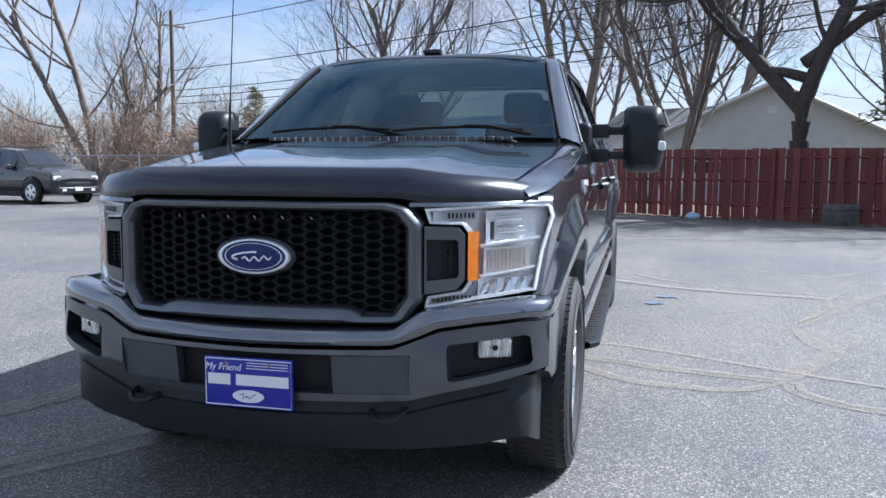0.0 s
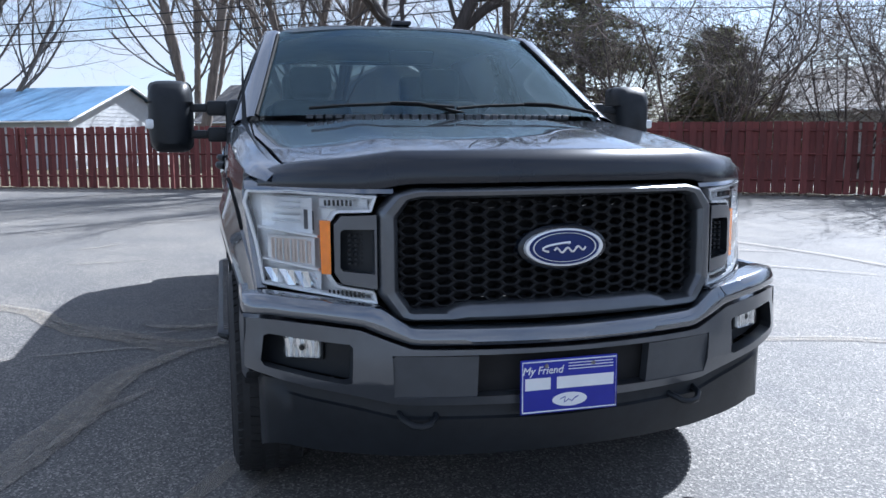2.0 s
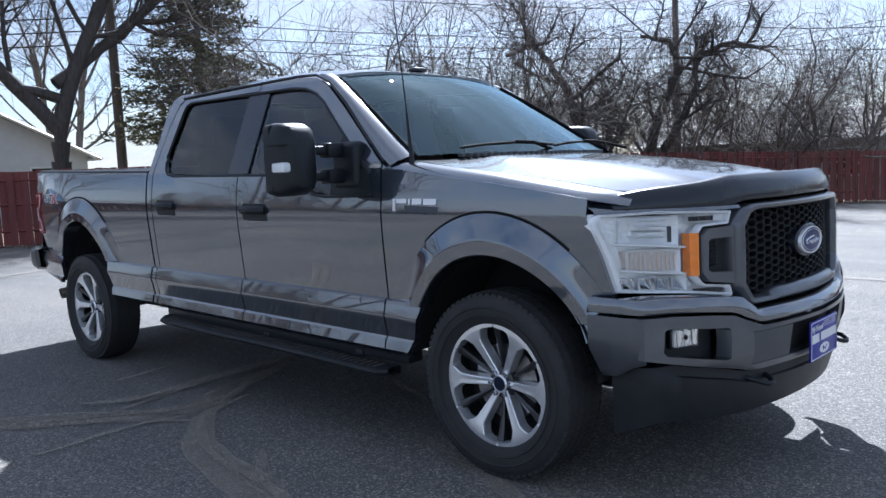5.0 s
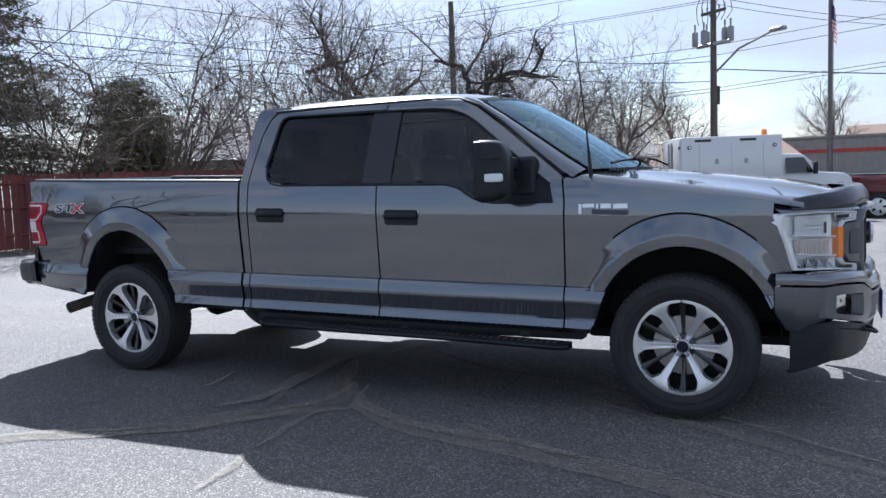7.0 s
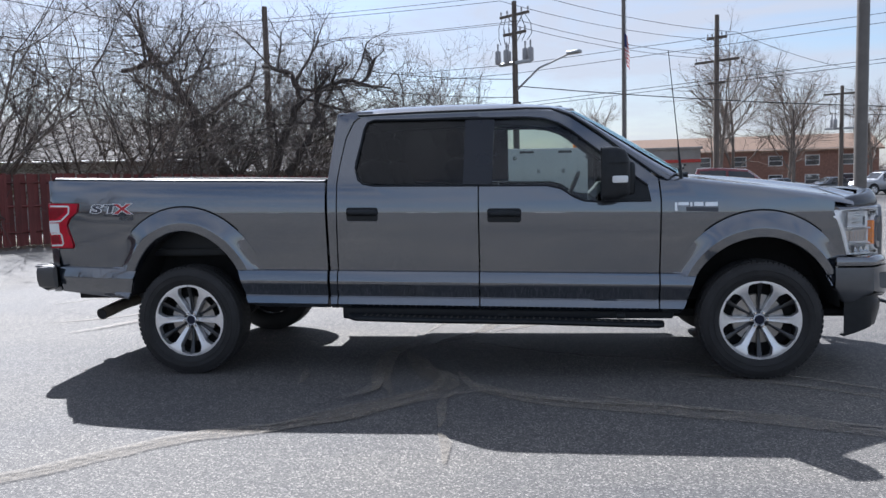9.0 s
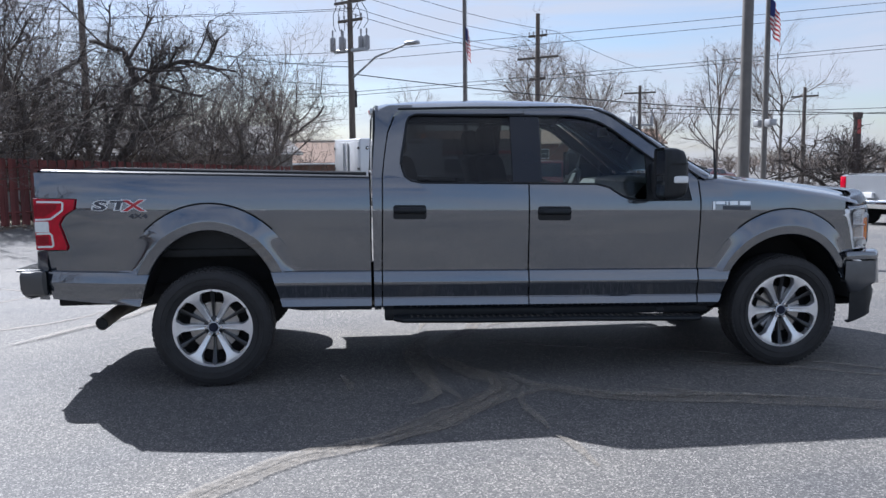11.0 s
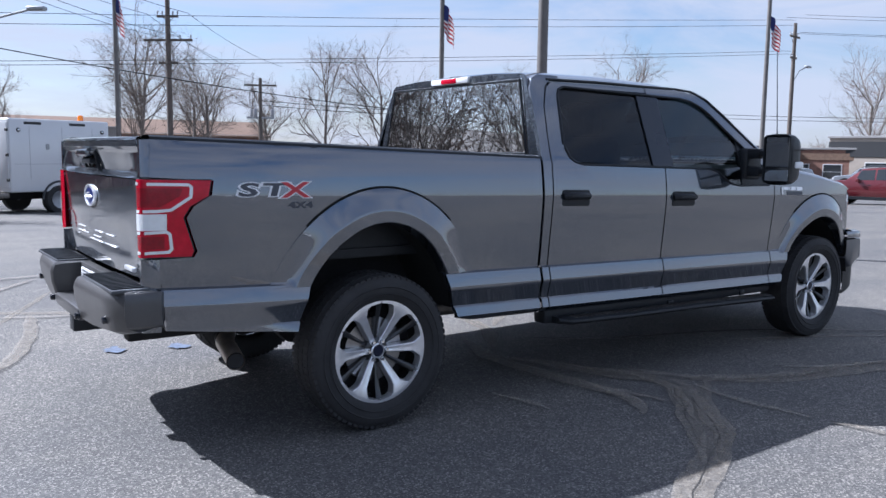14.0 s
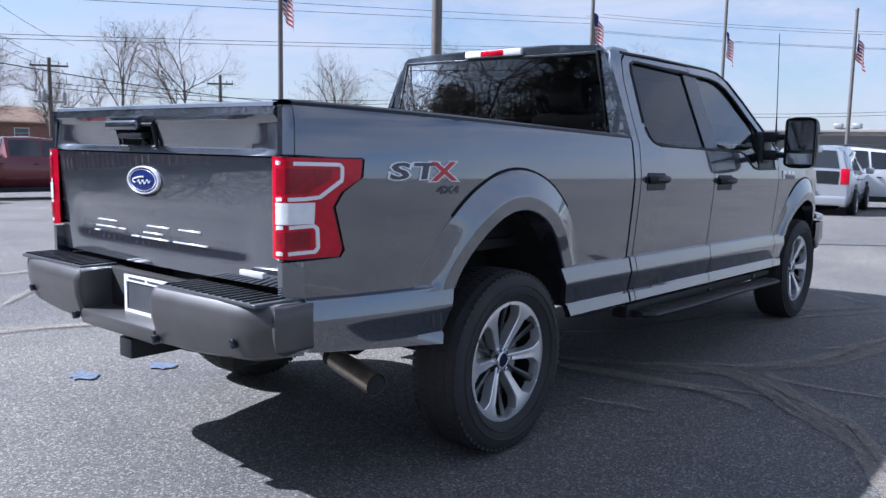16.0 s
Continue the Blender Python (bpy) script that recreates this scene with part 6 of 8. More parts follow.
MARKS = (
    ([(-6.49, 1.03), (-5.8, 1.59), (-5.34, 2.67), (-5.12, 3.14), (-4.6, 4.3)], 0.06, 0), ([(-7.22, 2.19), (-6.66, 3.18), (-6.14, 3.74)], 0.08, 0), ([(-6.52, 3.04), (-6.97, 3.55), (-7.51, 3.92)], 0.07, 0),
    ([(-6.2, 4.0), (-5.13, 3.3), (-4.37, 2.89), (-3.4, 2.37)], 0.12, 0), ([(-3.4, 2.37), (-2.7, 2.45), (-2.6, 2.51), (-1.85, 2.13), (-1.62, 2.02)], 0.15, 0), ([(-2.6, 2.51), (-2.86, 2.67), (-3.24, 2.81)], 0.12, 0),
    ([(-2.4, 0.1), (-2.05, 0.6), (-1.93, 1.1), (-1.8, 1.4), (-1.66, 2.05), (-1.49, 2.07), (-1.24, 2.29), (-1.05, 2.9), (-0.5, 3.9)], 0.12, 1), ([(-1.9, 0.7), (-1.48, 1.12), (-1.38, 1.59), (-1.45, 1.84), (-1.63, 2.03)], 0.10, 0),
    ([(-2.5, 0.6), (-2.38, 1.17), (-2.16, 1.64), (-1.88, 2.18), (-1.6, 2.8)], 0.06, 0), ([(0.9, -2.3), (-0.1, -1.9), (-0.52, -1.79), (-0.92, -1.68), (-1.25, -1.61), (-1.52, -1.5), (-1.91, -1.25)], 0.13, 0),
    ([(0.5, -2.0), (-0.09, -1.8), (-0.48, -1.69), (-0.88, -1.60), (-1.2, -1.58)], 0.08, 0), ([(-0.7, -1.63), (-0.93, -1.51), (-1.14, -1.36)], 0.08, 0), ([(1.1, -1.55), (0.62, -1.34), (0.05, -1.01), (-0.6, -0.75)], 0.09, 0),
    ([(-4.6, -3.45), (-3.98, -3.02), (-3.59, -2.62), (-3.33, -2.36), (-3.0, -2.2), (-2.55, -1.93), (-2.37, -1.66), (-2.05, -1.22), (-2.21, -0.95), (-2.33, -0.64), (-2.5, -0.2)], 0.16, 1),
    ([(-2.95, -2.22), (-2.6, -1.99), (-2.27, -1.62), (-1.84, -1.33)], 0.11, 0), ([(-3.0, -2.17), (-2.76, -1.95), (-2.52, -1.7), (-2.25, -1.43), (-2.11, -1.2), (-2.14, -0.85)], 0.10, 1), ([(-2.39, -1.49), (-2.45, -1.25), (-2.54, -0.88)], 0.07, 0),
    ([(-1.98, -2.12), (-2.0, -1.89), (-2.04, -1.59), (-1.94, -1.25)], 0.06, 0), ([(-7.06, -2.8), (-7.3, -2.48), (-7.7, -2.21)], 0.06, 0), ([(-5.85, -2.65), (-5.95, -2.26), (-5.94, -1.79)], 0.06, 0), ([(-1.97, -2.2), (-1.9, -2.38), (-1.87, -2.68)], 0.08, 0),
    ([(-2.45, 0.37), (-2.62, -0.25), (-2.58, -0.79), (-2.51, -1.37)], 0.14, 0), ([(-2.31, -0.69), (-2.12, -0.89), (-1.97, -1.08)], 0.10, 0), ([(-2.04, 0.22), (-1.47, -0.15), (-0.42, -0.5), (0.25, -0.89), (1.04, -1.41)], 0.05, 0),
    ([(-0.35, -1.72), (-0.83, -1.58), (-1.25, -1.54), (-1.58, -1.41), (-1.9, -1.18), (-2.02, -0.86)], 0.09, 0), ([(1.47, -0.64), (1.25, -1.05), (0.98, -1.34)], 0.06, 0), ([(-2.55, -1.05), (-2.54, -1.26), (-2.58, -1.43), (-2.71, -1.56)], 0.10, 0),
    ([(-5.9, 0.5), (-5.53, 1.18), (-5.35, 1.46), (-5.1, 2.3), (-4.99, 3.06)], 0.10, 0), ([(-5.45, 3.21), (-4.95, 2.95), (-4.32, 2.79), (-3.6, 2.45)], 0.06, 0), ([(-5.42, 3.83), (-5.09, 4.45), (-4.6, 5.2)], 0.07, 0), ([(-4.23, 3.79), (-3.72, 4.37), (-3.0, 5.0)], 0.07, 0),
    ([(-3.15, -0.8), (-3.1, -1.05), (-3.08, -1.24)], 0.07, 0), ([(-10.3, -2.4), (-10.7, -0.5), (-11.4, 2.2)], 0.10, 0), ([(2.4, 3.2), (3.8, 2.4), (5.6, 2.1)], 0.10, 0), ([(-6.4, 4.9), (-4.6, 5.4), (-2.6, 5.5), (0.5, 5.6)], 0.09, 0))
for i, (pts, w, crack) in enumerate(MARKS):
    ground_line(pts, w, 40 + i, crack=crack, lift=0.0035 + 0.0004 * i)

# faint blue paint spots and pale chips
M_BLUEPAINT = surface("faded_blue_paint", (0.12, 0.15, 0.21), 0.8, vary=0.4, scale=30)
for x, y in ((-4.70, 1.46), (-4.29, 1.33)):
    rng = random.Random(int(x * 100))
    bm = bmesh.new()
    bm.faces.new([bm.verts.new((x + 0.08 * rng.uniform(0.5, 1.2) * math.cos(a), y + 0.11 * rng.uniform(0.5, 1.2) * math.sin(a), 0.004)) for a in [2 * math.pi * k / 14 for k in range(14)]])
    tagged(part("paint_spot", bm, M_BLUEPAINT, None, "faded blue paint spot on the asphalt", smooth=None), category="paint mark", kind="structure")

# dead leaves and grit along the fence foot
M_LITTER = surface("dead_leaves", (0.16, 0.11, 0.07), 0.9, vary=0.5, scale=10, island=0.5)
rng = random.Random(8)
verts, faces = [], []
for i in range(5200):
    y = rng.uniform(-13, 26)
    off = abs(rng.gauss(0, 0.55)) + 0.05
    if y < 3:
        off *= 0.5
    x = fence_xy(y) + off * 1.1
    z = ground_z(x, y) + rng.uniform(0.004, 0.03)
    s, a = rng.uniform(0.02, 0.06), rng.uniform(0, 6.28)
    b = len(verts)
    for k in range(4):
        verts.append((x + s * math.cos(a + k * 1.57), y + s * math.sin(a + k * 1.57) * 0.7, z + rng.uniform(-0.01, 0.02)))
    faces.append((b, b + 1, b + 2, b + 3))
tagged(raw("leaf_litter", verts, faces, M_LITTER, None, "brown dead leaves and grit along the fence"), category="leaf litter", kind="stuff")
# strip of bare earth beyond the fence
M_EARTH = surface("winter_grass", (0.13, 0.11, 0.065), 0.95, vary=0.4, scale=1.2, bump=0.5, bump_scale=20)
rows = []
for i in range(21):
    y = -60 + 6.5 * i
    rows.append([(fence_xy(y) - d, y, ground_z(fence_xy(y) - d, y) + 0.012) for d in (0.05, 6, 14, 26, 45)])
tagged(part("verge", grid_bm(rows), M_EARTH, None, "pale winter grass behind the fence", smooth=60), category="grass", kind="structure")

# ---- bare trees ----
M_BARK = surface("grey_bark", (0.17, 0.145, 0.125), 0.9, vary=0.35, scale=5, bump=0.6, bump_scale=25, stretch=(3, 3, 0.6))
M_DARKBARK = surface("dark_bark", (0.07, 0.06, 0.054), 0.92, vary=0.35, scale=5, bump=0.6, bump_scale=25, stretch=(3, 3, 0.6))
M_TWIG = surface("twigs", (0.088, 0.074, 0.066), 0.9, vary=0.3, scale=2, island=0.3)
# light twig tone; on the far trees it also stands in for haze
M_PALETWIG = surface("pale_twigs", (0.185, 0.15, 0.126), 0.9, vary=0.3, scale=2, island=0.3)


def prisms(segs, sides):
    """Tapered bars for (p, q, r0, r1) segments, as arrays."""
    if not segs:
        return [], []
    A = np.array([[*p, *q, r, t] for p, q, r, t in segs])
    p, q, r0, r1 = A[:, :3], A[:, 3:6], A[:, 6], A[:, 7]
    d = q - p
    d /= np.maximum(np.linalg.norm(d, axis=1, keepdims=True), 1e-6)
    ref = np.where(np.abs(d[:, 2:3]) < 0.9, np.array([[0.0, 0, 1]]), np.array([[1.0, 0, 0]]))
    u = np.cross(d, ref)
    u /= np.linalg.norm(u, axis=1, keepdims=True)
    w = np.cross(d, u)
    n = len(A)
    V = np.zeros((n, 2 * sides, 3))
    for k in range(sides):
        a = 2 * math.pi * k / sides
        o = u * math.cos(a) + w * math.sin(a)
        V[:, k] = p + o * r0[:, None]
        V[:, sides + k] = q + o * r1[:, None]
    base = (np.arange(n) * 2 * sides)[:, None]
    F = []
    for k in range(sides):
        F.append(base + np.array([[k, (k + 1) % sides, sides + (k + 1) % sides, sides + k]]))
    return V.reshape(-1, 3).tolist(), np.concatenate(F).tolist()


def branch(rng, out, p, d, length, r, level, o):
    """Grows one limb with its side limbs into out."""
    n = max(2, int(o["bend"] if level < 2 else (3 if level < o["levels"] else 2)))
    step = length / n
    pts = []
    for i in range(n):
        k = i / n
        jit = o["wild"] * (0.5 + 0.35 * level)
        d = (d + Vector((rng.gauss(0, jit), rng.gauss(0, jit), rng.gauss(0, jit) + o["up"] * (0.12 if level else 0.04)))).normalized()
        q = p + d * step
        r0, r1 = r * (1 - 0.62 * k), r * (1 - 0.62 * (k + 1) / n)
        out.append((tuple(p), tuple(q), r0, r1))
        p = q
        pts.append((q, d.copy(), r1))
    if level >= o["levels"]:
        return
    kids = o["kids"][min(level, len(o["kids"]) - 1)]
    for j in range(kids):
        k = (j + rng.uniform(0.2, 0.9)) / kids
        k = o["first"] + (1 - o["first"]) * k if level == 0 else 0.15 + 0.85 * k
        idx = min(n - 1, int(k * n))
        q, dd, rr = pts[idx]
        perp = Vector((rng.gauss(0, 1), rng.gauss(0, 1), rng.gauss(0, 1)))
        perp = (perp - dd * perp.dot(dd)).normalized()
        a = radians(rng.uniform(*o["angle"]))
        nd = dd * math.cos(a) + perp * math.sin(a)
        branch(rng, out, q, nd, length * rng.uniform(*o["ratio"]), max(rr * rng.uniform(*o["thin"]), 0.004 if level > 1 else 0.007), level + 1, o)


BASE = dict(bend=6, wild=0.07, up=1.0, levels=4, kids=(7, 6, 5, 4), first=0.35, angle=(25, 55), ratio=(0.42, 0.68), thin=(0.36, 0.6))


def tree(name, label, x, y, stems, seed, opts=None, bark=None, twig=None, category="tree", group="", twig_r=1.0):
    """stems: (dx, dy, dz, length, radius) of each stem from the root."""
    o = dict(BASE)
    o.update(opts or {})
    rng = random.Random(seed)
    z = ground_z(x, y) - 0.05
    t = thing(name, label, category, group, pose(x, y, z))
    thin = []
    for dx, dy, dz, ln, r in stems:
        out = []
        branch(rng, out, Vector((rng.uniform(-0.1, 0.1) if len(stems) > 2 else 0, rng.uniform(-0.1, 0.1) if len(stems) > 2 else 0, 0)), Vector((dx, dy, dz)).normalized(), ln, r, 0, o)
        limit = min(0.025, r * 0.45)
        thin += [(p, q, a * twig_r, b * twig_r) for p, q, a, b in out if a < limit]
        v, f = prisms([s for s in out if s[2] >= limit], 7)
        raw("trunk" if len(stems) == 1 else "stem", v, f, bark or M_BARK, t, smooth=60)
    v, f = prisms(thin, 3)
    raw("crown", v, f, twig or M_TWIG, t, "fine bare twigs")
    return t


# the large forked tree just behind the fence, with a sawn stub
t = tree("forked_tree", "large dark bare forked tree behind the fence", -19.3, 4.95, [(0.05, 0.02, 1.0, 3.0, 0.30)], 3, dict(levels=0, wild=0.01), M_DARKBARK)
FORK = Vector((0.1, 0.06, 2.95))
rng = random.Random(11)
twigs = []
for d, ln, r in (((0.0, -0.75, 0.75), 5.5, 0.21), ((0.05, 0.22, 1.0), 6.0, 0.22), ((0.0, 0.95, 0.62), 5.0, 0.17)):
    segs = []
    branch(rng, segs, FORK + Vector((0, 0, -0.15 if d[1] < 0.9 else 1.0)), Vector(d).normalized(), ln, r, 0, dict(BASE, bend=7, wild=0.10, up=1.2, levels=4, kids=(10, 7, 6, 5), first=0.2, angle=(30, 80), thin=(0.3, 0.5)))
    v, f = prisms([s for s in segs if s[2] >= 0.025], 7)
    raw("limb", v, f, M_DARKBARK, t, smooth=60)
    twigs += [s for s in segs if s[2] < 0.025]
v, f = prisms(twigs, 3)
raw("crown", v, f, M_TWIG, t, "fine bare twigs")
part("sawn_stub", tube_bm([(0.1, 0.1, 3.6), (0.1, -0.4, 3.75), (0.1, -0.95, 3.8)], [0.14, 0.13, 0.12], 9), M_DARKBARK, t)

UP = dict(wild=0.07, up=0.9, levels=4, kids=(10, 6, 6, 4), first=0.3, angle=(24, 62), bend=8, thin=(0.28, 0.46))
tree("maple_tree", "tall bare grey tree with several stems", -21.5, 1.9, [(0.1, -0.3, 1, 7.0, 0.13), (0, 0.1, 1, 7.5, 0.15), (0, 0.35, 1, 6.0, 0.11)], 21, UP)
tree("leaning_tree", "tall bare leaning trunk tree", -31.5, -2.0, [(0.0, 0.25, 1, 11, 0.24), (0, -0.18, 1, 11, 0.2)], 22, dict(UP, first=0.45))
tree("maple_tree", "wide bare tree with many upright stems", -46, -14, [(0, -0.55, 1, 9, 0.16), (0, -0.25, 1, 10, 0.2), (0, 0.0, 1, 11, 0.24), (0, 0.3, 1, 10, 0.2), (0, 0.6, 1, 9, 0.16)], 23, UP)
tree("maple_tree", "wide bare tree with many upright stems", -52, -2.5, [(0, -0.4, 1, 11, 0.2), (0, 0.0, 1, 12, 0.26), (0, 0.4, 1, 11, 0.2)], 24, UP)
tree("maple_tree", "tall bare pruned tree with broken limbs", -31, -24.6, [(-0.05, 0.35, 1, 4.5, 0.3), (0.1, -0.5, 1, 9, 0.2), (0.0, -0.1, 1, 9.5, 0.2)], 25, dict(UP, kids=(6, 5, 4, 3)), twig=M_PALETWIG)
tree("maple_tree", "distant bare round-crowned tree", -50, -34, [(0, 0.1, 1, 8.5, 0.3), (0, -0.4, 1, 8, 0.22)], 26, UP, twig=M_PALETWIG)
tree("maple_tree", "distant bare tree behind the house", -48, 6, [(0, 0.1, 1, 10, 0.3), (0, -0.4, 1, 9, 0.22)], 27, UP)
tree("maple_tree", "slender bare tree beside the white house", -38, 3.2, [(0, 0.1, 1, 9.5, 0.22), (0, -0.3, 1, 8.5, 0.18)], 28, UP)
tree("maple_tree", "bare tree behind the white house", -37, 12.5, [(0, 0.2, 1, 8.0, 0.2), (0, -0.3, 1, 7.5, 0.18)], 29, UP)

GNARL = dict(bend=8, wild=0.16, up=0.5, levels=4, kids=(9, 7, 6, 5), first=0.25, angle=(35, 85), ratio=(0.42, 0.68), thin=(0.36, 0.6))


def arched_tree(label, limbs, seed, kids=16, reach=2.1):
    """A gnarled tree whose bent limbs are given; side branches grow along them."""
    x, y = limbs[0][0][0][:2]
    t = thing("gnarled_tree", label, "tree", "", pose(x, y, ground_z(x, y)))
    rng = random.Random(seed)
    thin = []
    o = dict(GNARL, levels=3, kids=(7, 6, 4), up=0.45, first=0.2, bend=6)
    for pts, r in limbs:
        P = [Vector((p[0] - x, p[1] - y, p[2] - ground_z(x, y))) for p in pts]
        fine = []
        for a, b in zip(P, P[1:]):
            for k in range(4):
                fine.append(a.lerp(b, k / 4) + Vector((rng.gauss(0, 0.04), rng.gauss(0, 0.04), rng.gauss(0, 0.03))))
        fine.append(P[-1])
        n = len(fine) - 1
        part("limb", tube_bm(fine, [r * (1 - 0.72 * (i / n) ** 0.8) for i in range(n + 1)], 9), M_DARKBARK, t, smooth=60)
        for k in range(kids):
            i = int(n * (0.3 + 0.7 * k / kids))
            d = Vector((rng.gauss(0, 1), rng.gauss(0, 0.6), rng.uniform(-0.2, 1.2))).normalized()
            out = []
            branch(rng, out, fine[i], d, reach * rng.uniform(0.5, 1.1), r * rng.uniform(0.16, 0.32), 0, o)
            v, f = prisms([q for q in out if q[2] >= 0.015], 6)
            if v:
                raw("bough", v, f, M_DARKBARK, t, smooth=60)
            thin += [q for q in out if q[2] < 0.015]
    v, f = prisms(thin, 3)
    raw("crown", v, f, M_TWIG, t, "fine bare twigs")
    return t


arched_tree("dark gnarled bare tree arching behind the fence", [
    ([(-11.3, 18.5, 0.0), (-11.3 - 0.1, 18.5, 1.0), (-12.35, 18.5, 2.13), (-12.7, 18.5, 2.9), (-12.79, 18.4, 3.6), (-13.5, 18.3, 4.6), (-14.12, 18.3, 5.25), (-15.2, 18.3, 5.0)], 0.24)], 31, 15, 2.2)
arched_tree("dark gnarled bare tree forking behind the fence", [
    ([(-10.88 + 0.1, 20.0, 0.0), (-10.88, 20.0, 1.5), (-10.56, 20.0, 2.55), (-10.05, 20.0, 3.7), (-9.83, 20.0, 4.2), (-10.19, 20.0, 4.95), (-11.1, 20.0, 5.2)], 0.2),
    ([(-10.88 + 0.2, 20.0, 0.9), (-10.34, 20.0, 1.65), (-9.77, 20.0, 2.5), (-9.34, 20.0, 3.2), (-9.17, 20.0, 4.3), (-8.37, 20.0, 4.65), (-7.25, 20.0, 4.3)], 0.18)], 32, 12, 1.9)
tree("gnarled_tree", "dark gnarled bare tree behind the fence", -7.4, 25.2, [(-0.6, -0.5, 0.9, 3.8, 0.13), (0.55, 0.35, 0.9, 3.9, 0.12), (0.1, -0.3, 1, 3.6, 0.11)], 33, dict(GNARL, wild=0.13, thin=(0.3, 0.5)), M_BARK)
SHRUB = dict(bend=7, wild=0.12, up=0.25, levels=3, kids=(8, 7, 5), first=0.18, angle=(25, 70), ratio=(0.38, 0.62), thin=(0.42, 0.66))
rng = random.Random(77)
for i in range(14):
    y = 9.4 + 1.45 * i
    x = fence_xy(y) - rng.uniform(1.0, 3.4)
    stems = []
    for k in range(7):
        a = rng.uniform(0, 6.28)
        lean = rng.uniform(0.2, 0.9)
        stems.append((lean * math.cos(a), lean * math.sin(a), 1, rng.uniform(3.0, 5.1), rng.uniform(0.022, 0.045)))
    tree("bush", "tangled bare bush behind the fence", x, y, stems, 100 + i, SHRUB, M_BARK if i % 3 else M_DARKBARK, M_PALETWIG if i % 2 else M_TWIG, "bush", "bushes behind the fence", 0.95)
for i in range(9):
    x, y = -26.5 - rng.uniform(0, 9), -19 - 3.2 * i
    stems = [(rng.uniform(-0.5, 0.5), rng.uniform(-0.5, 0.5), 1, rng.uniform(2.0, 4.2), rng.uniform(0.02, 0.04)) for k in range(9)]
    tree("bush", "reddish brown winter brush behind the chain-link fence", x, y, stems, 140 + i, dict(SHRUB, kids=(7, 5, 4)), M_BARK, M_PALETWIG, "bush", "brush by the chain-link fence", 1.3)

M_BROWNTWIG = surface("brown_brush_twigs", (0.25, 0.175, 0.125), 0.9, vary=0.3, scale=2, island=0.35)
for i in range(16):
    x, y = -26.6 - rng.uniform(0, 3.5), -15.5 - 1.75 * i
    stems = [(rng.uniform(-0.6, 0.6), rng.uniform(-0.6, 0.6), 1, rng.uniform(1.8, 3.2), rng.uniform(0.015, 0.03)) for k in range(10)]
    tree("bush", "dense brown winter brush behind the chain-link fence", x, y, stems, 170 + i, dict(SHRUB, kids=(7, 5, 3), up=0.1), M_BARK, M_BROWNTWIG, "bush", "brush by the chain-link fence", 1.5)

# dark pine: drooping boughs of needles
M_NEEDLE = surface("pine_needles", (0.165, 0.16, 0.088), 0.85, vary=0.4, scale=3, island=0.45)


def pine(x, y, h, seed, label, spread=0.34, bare=1.6, taper=1.0):
    rng = random.Random(seed)
    z = ground_z(x, y)
    t = thing("pine_tree", label, "tree", "", pose(x, y, z))
    part("trunk", tube_bm([(0, 0, -0.1), (0.05, 0.02, h * 0.5), (0, 0.05, h)], [0.2, 0.13, 0.02], 8), M_DARKBARK, t)
    segs, verts, faces = [], [], []
    for i in range(150):
        k = rng.uniform(0, 1)
        zz = bare + (h - bare) * k
        ln = (1 - k) ** taper * h * spread * rng.uniform(0.6, 1.3) + 0.3
        a = rng.uniform(0, 6.28)
        d = Vector((math.cos(a), math.sin(a), rng.uniform(-0.25, 0.12)))
        p = Vector((0, 0, zz))
        q = p + d * ln
        segs.append((tuple(p), tuple(q), 0.02, 0.006))
        for j in range(int(26 * ln)):
            s = p.lerp(q, rng.uniform(0.2, 1.0)) + Vector((rng.gauss(0, 0.14), rng.gauss(0, 0.14), rng.gauss(0, 0.1)))
            for c in range(3):
                e = s + Vector((rng.gauss(0, 0.13), rng.gauss(0, 0.13), rng.gauss(0, 0.09)))
                b = len(verts)
                o = Vector((rng.gauss(0, 0.02), rng.gauss(0, 0.02), 0.02))
                verts += [tuple(s - o), tuple(s + o), tuple(e)]
                faces.append((b, b + 1, b + 2))
    v, f = prisms(segs, 4)
    raw("bough_wood", v, f, M_DARKBARK, t)
    raw("needles", verts, faces, M_NEEDLE, t, "dark green needles")


pine(-20.6, 9.9, 8.6, 51, "dark green pine tree behind the fence", 0.3, 1.7, 0.6)
pine(-18.6, 13.4, 4.6, 55, "olive green evergreen behind the fence", 0.42, 0.8, 0.45)
pine(-17.2, 12.6, 3.3, 54, "dull green evergreen behind the fence", 0.36, 0.6, 0.45)
pine(-52, -27, 7.0, 52, "distant green pine tree", 0.3, 1.0)
pine(85, 12, 8.0, 53, "distant green pine tree", 0.26, 1.0)
ROADTREE = dict(UP, levels=4, kids=(12, 8, 6, 5), angle=(26, 60), first=0.16, ratio=(0.40, 0.60), up=0.55, thin=(0.30, 0.46))
for i, (x, y, h) in enumerate(((10.5, 56.5, 8.5), (16.5, 59.5, 8.0), (13.5, 67, 9.5), (19.5, 72, 8.0), (27.5, 60.5, 9.0), (32.5, 59.0, 9.0), (24.5, 66.0, 7.0), (44.0, 52.0, 8.0), (50.0, 46.0, 8.5), (68, 33, 8.5), (2.0, 62.0, 6.0), (-8.0, 52.0, 6.5))):
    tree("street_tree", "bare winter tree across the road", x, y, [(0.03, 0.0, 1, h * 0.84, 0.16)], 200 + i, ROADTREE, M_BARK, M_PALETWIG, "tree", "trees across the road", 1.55)
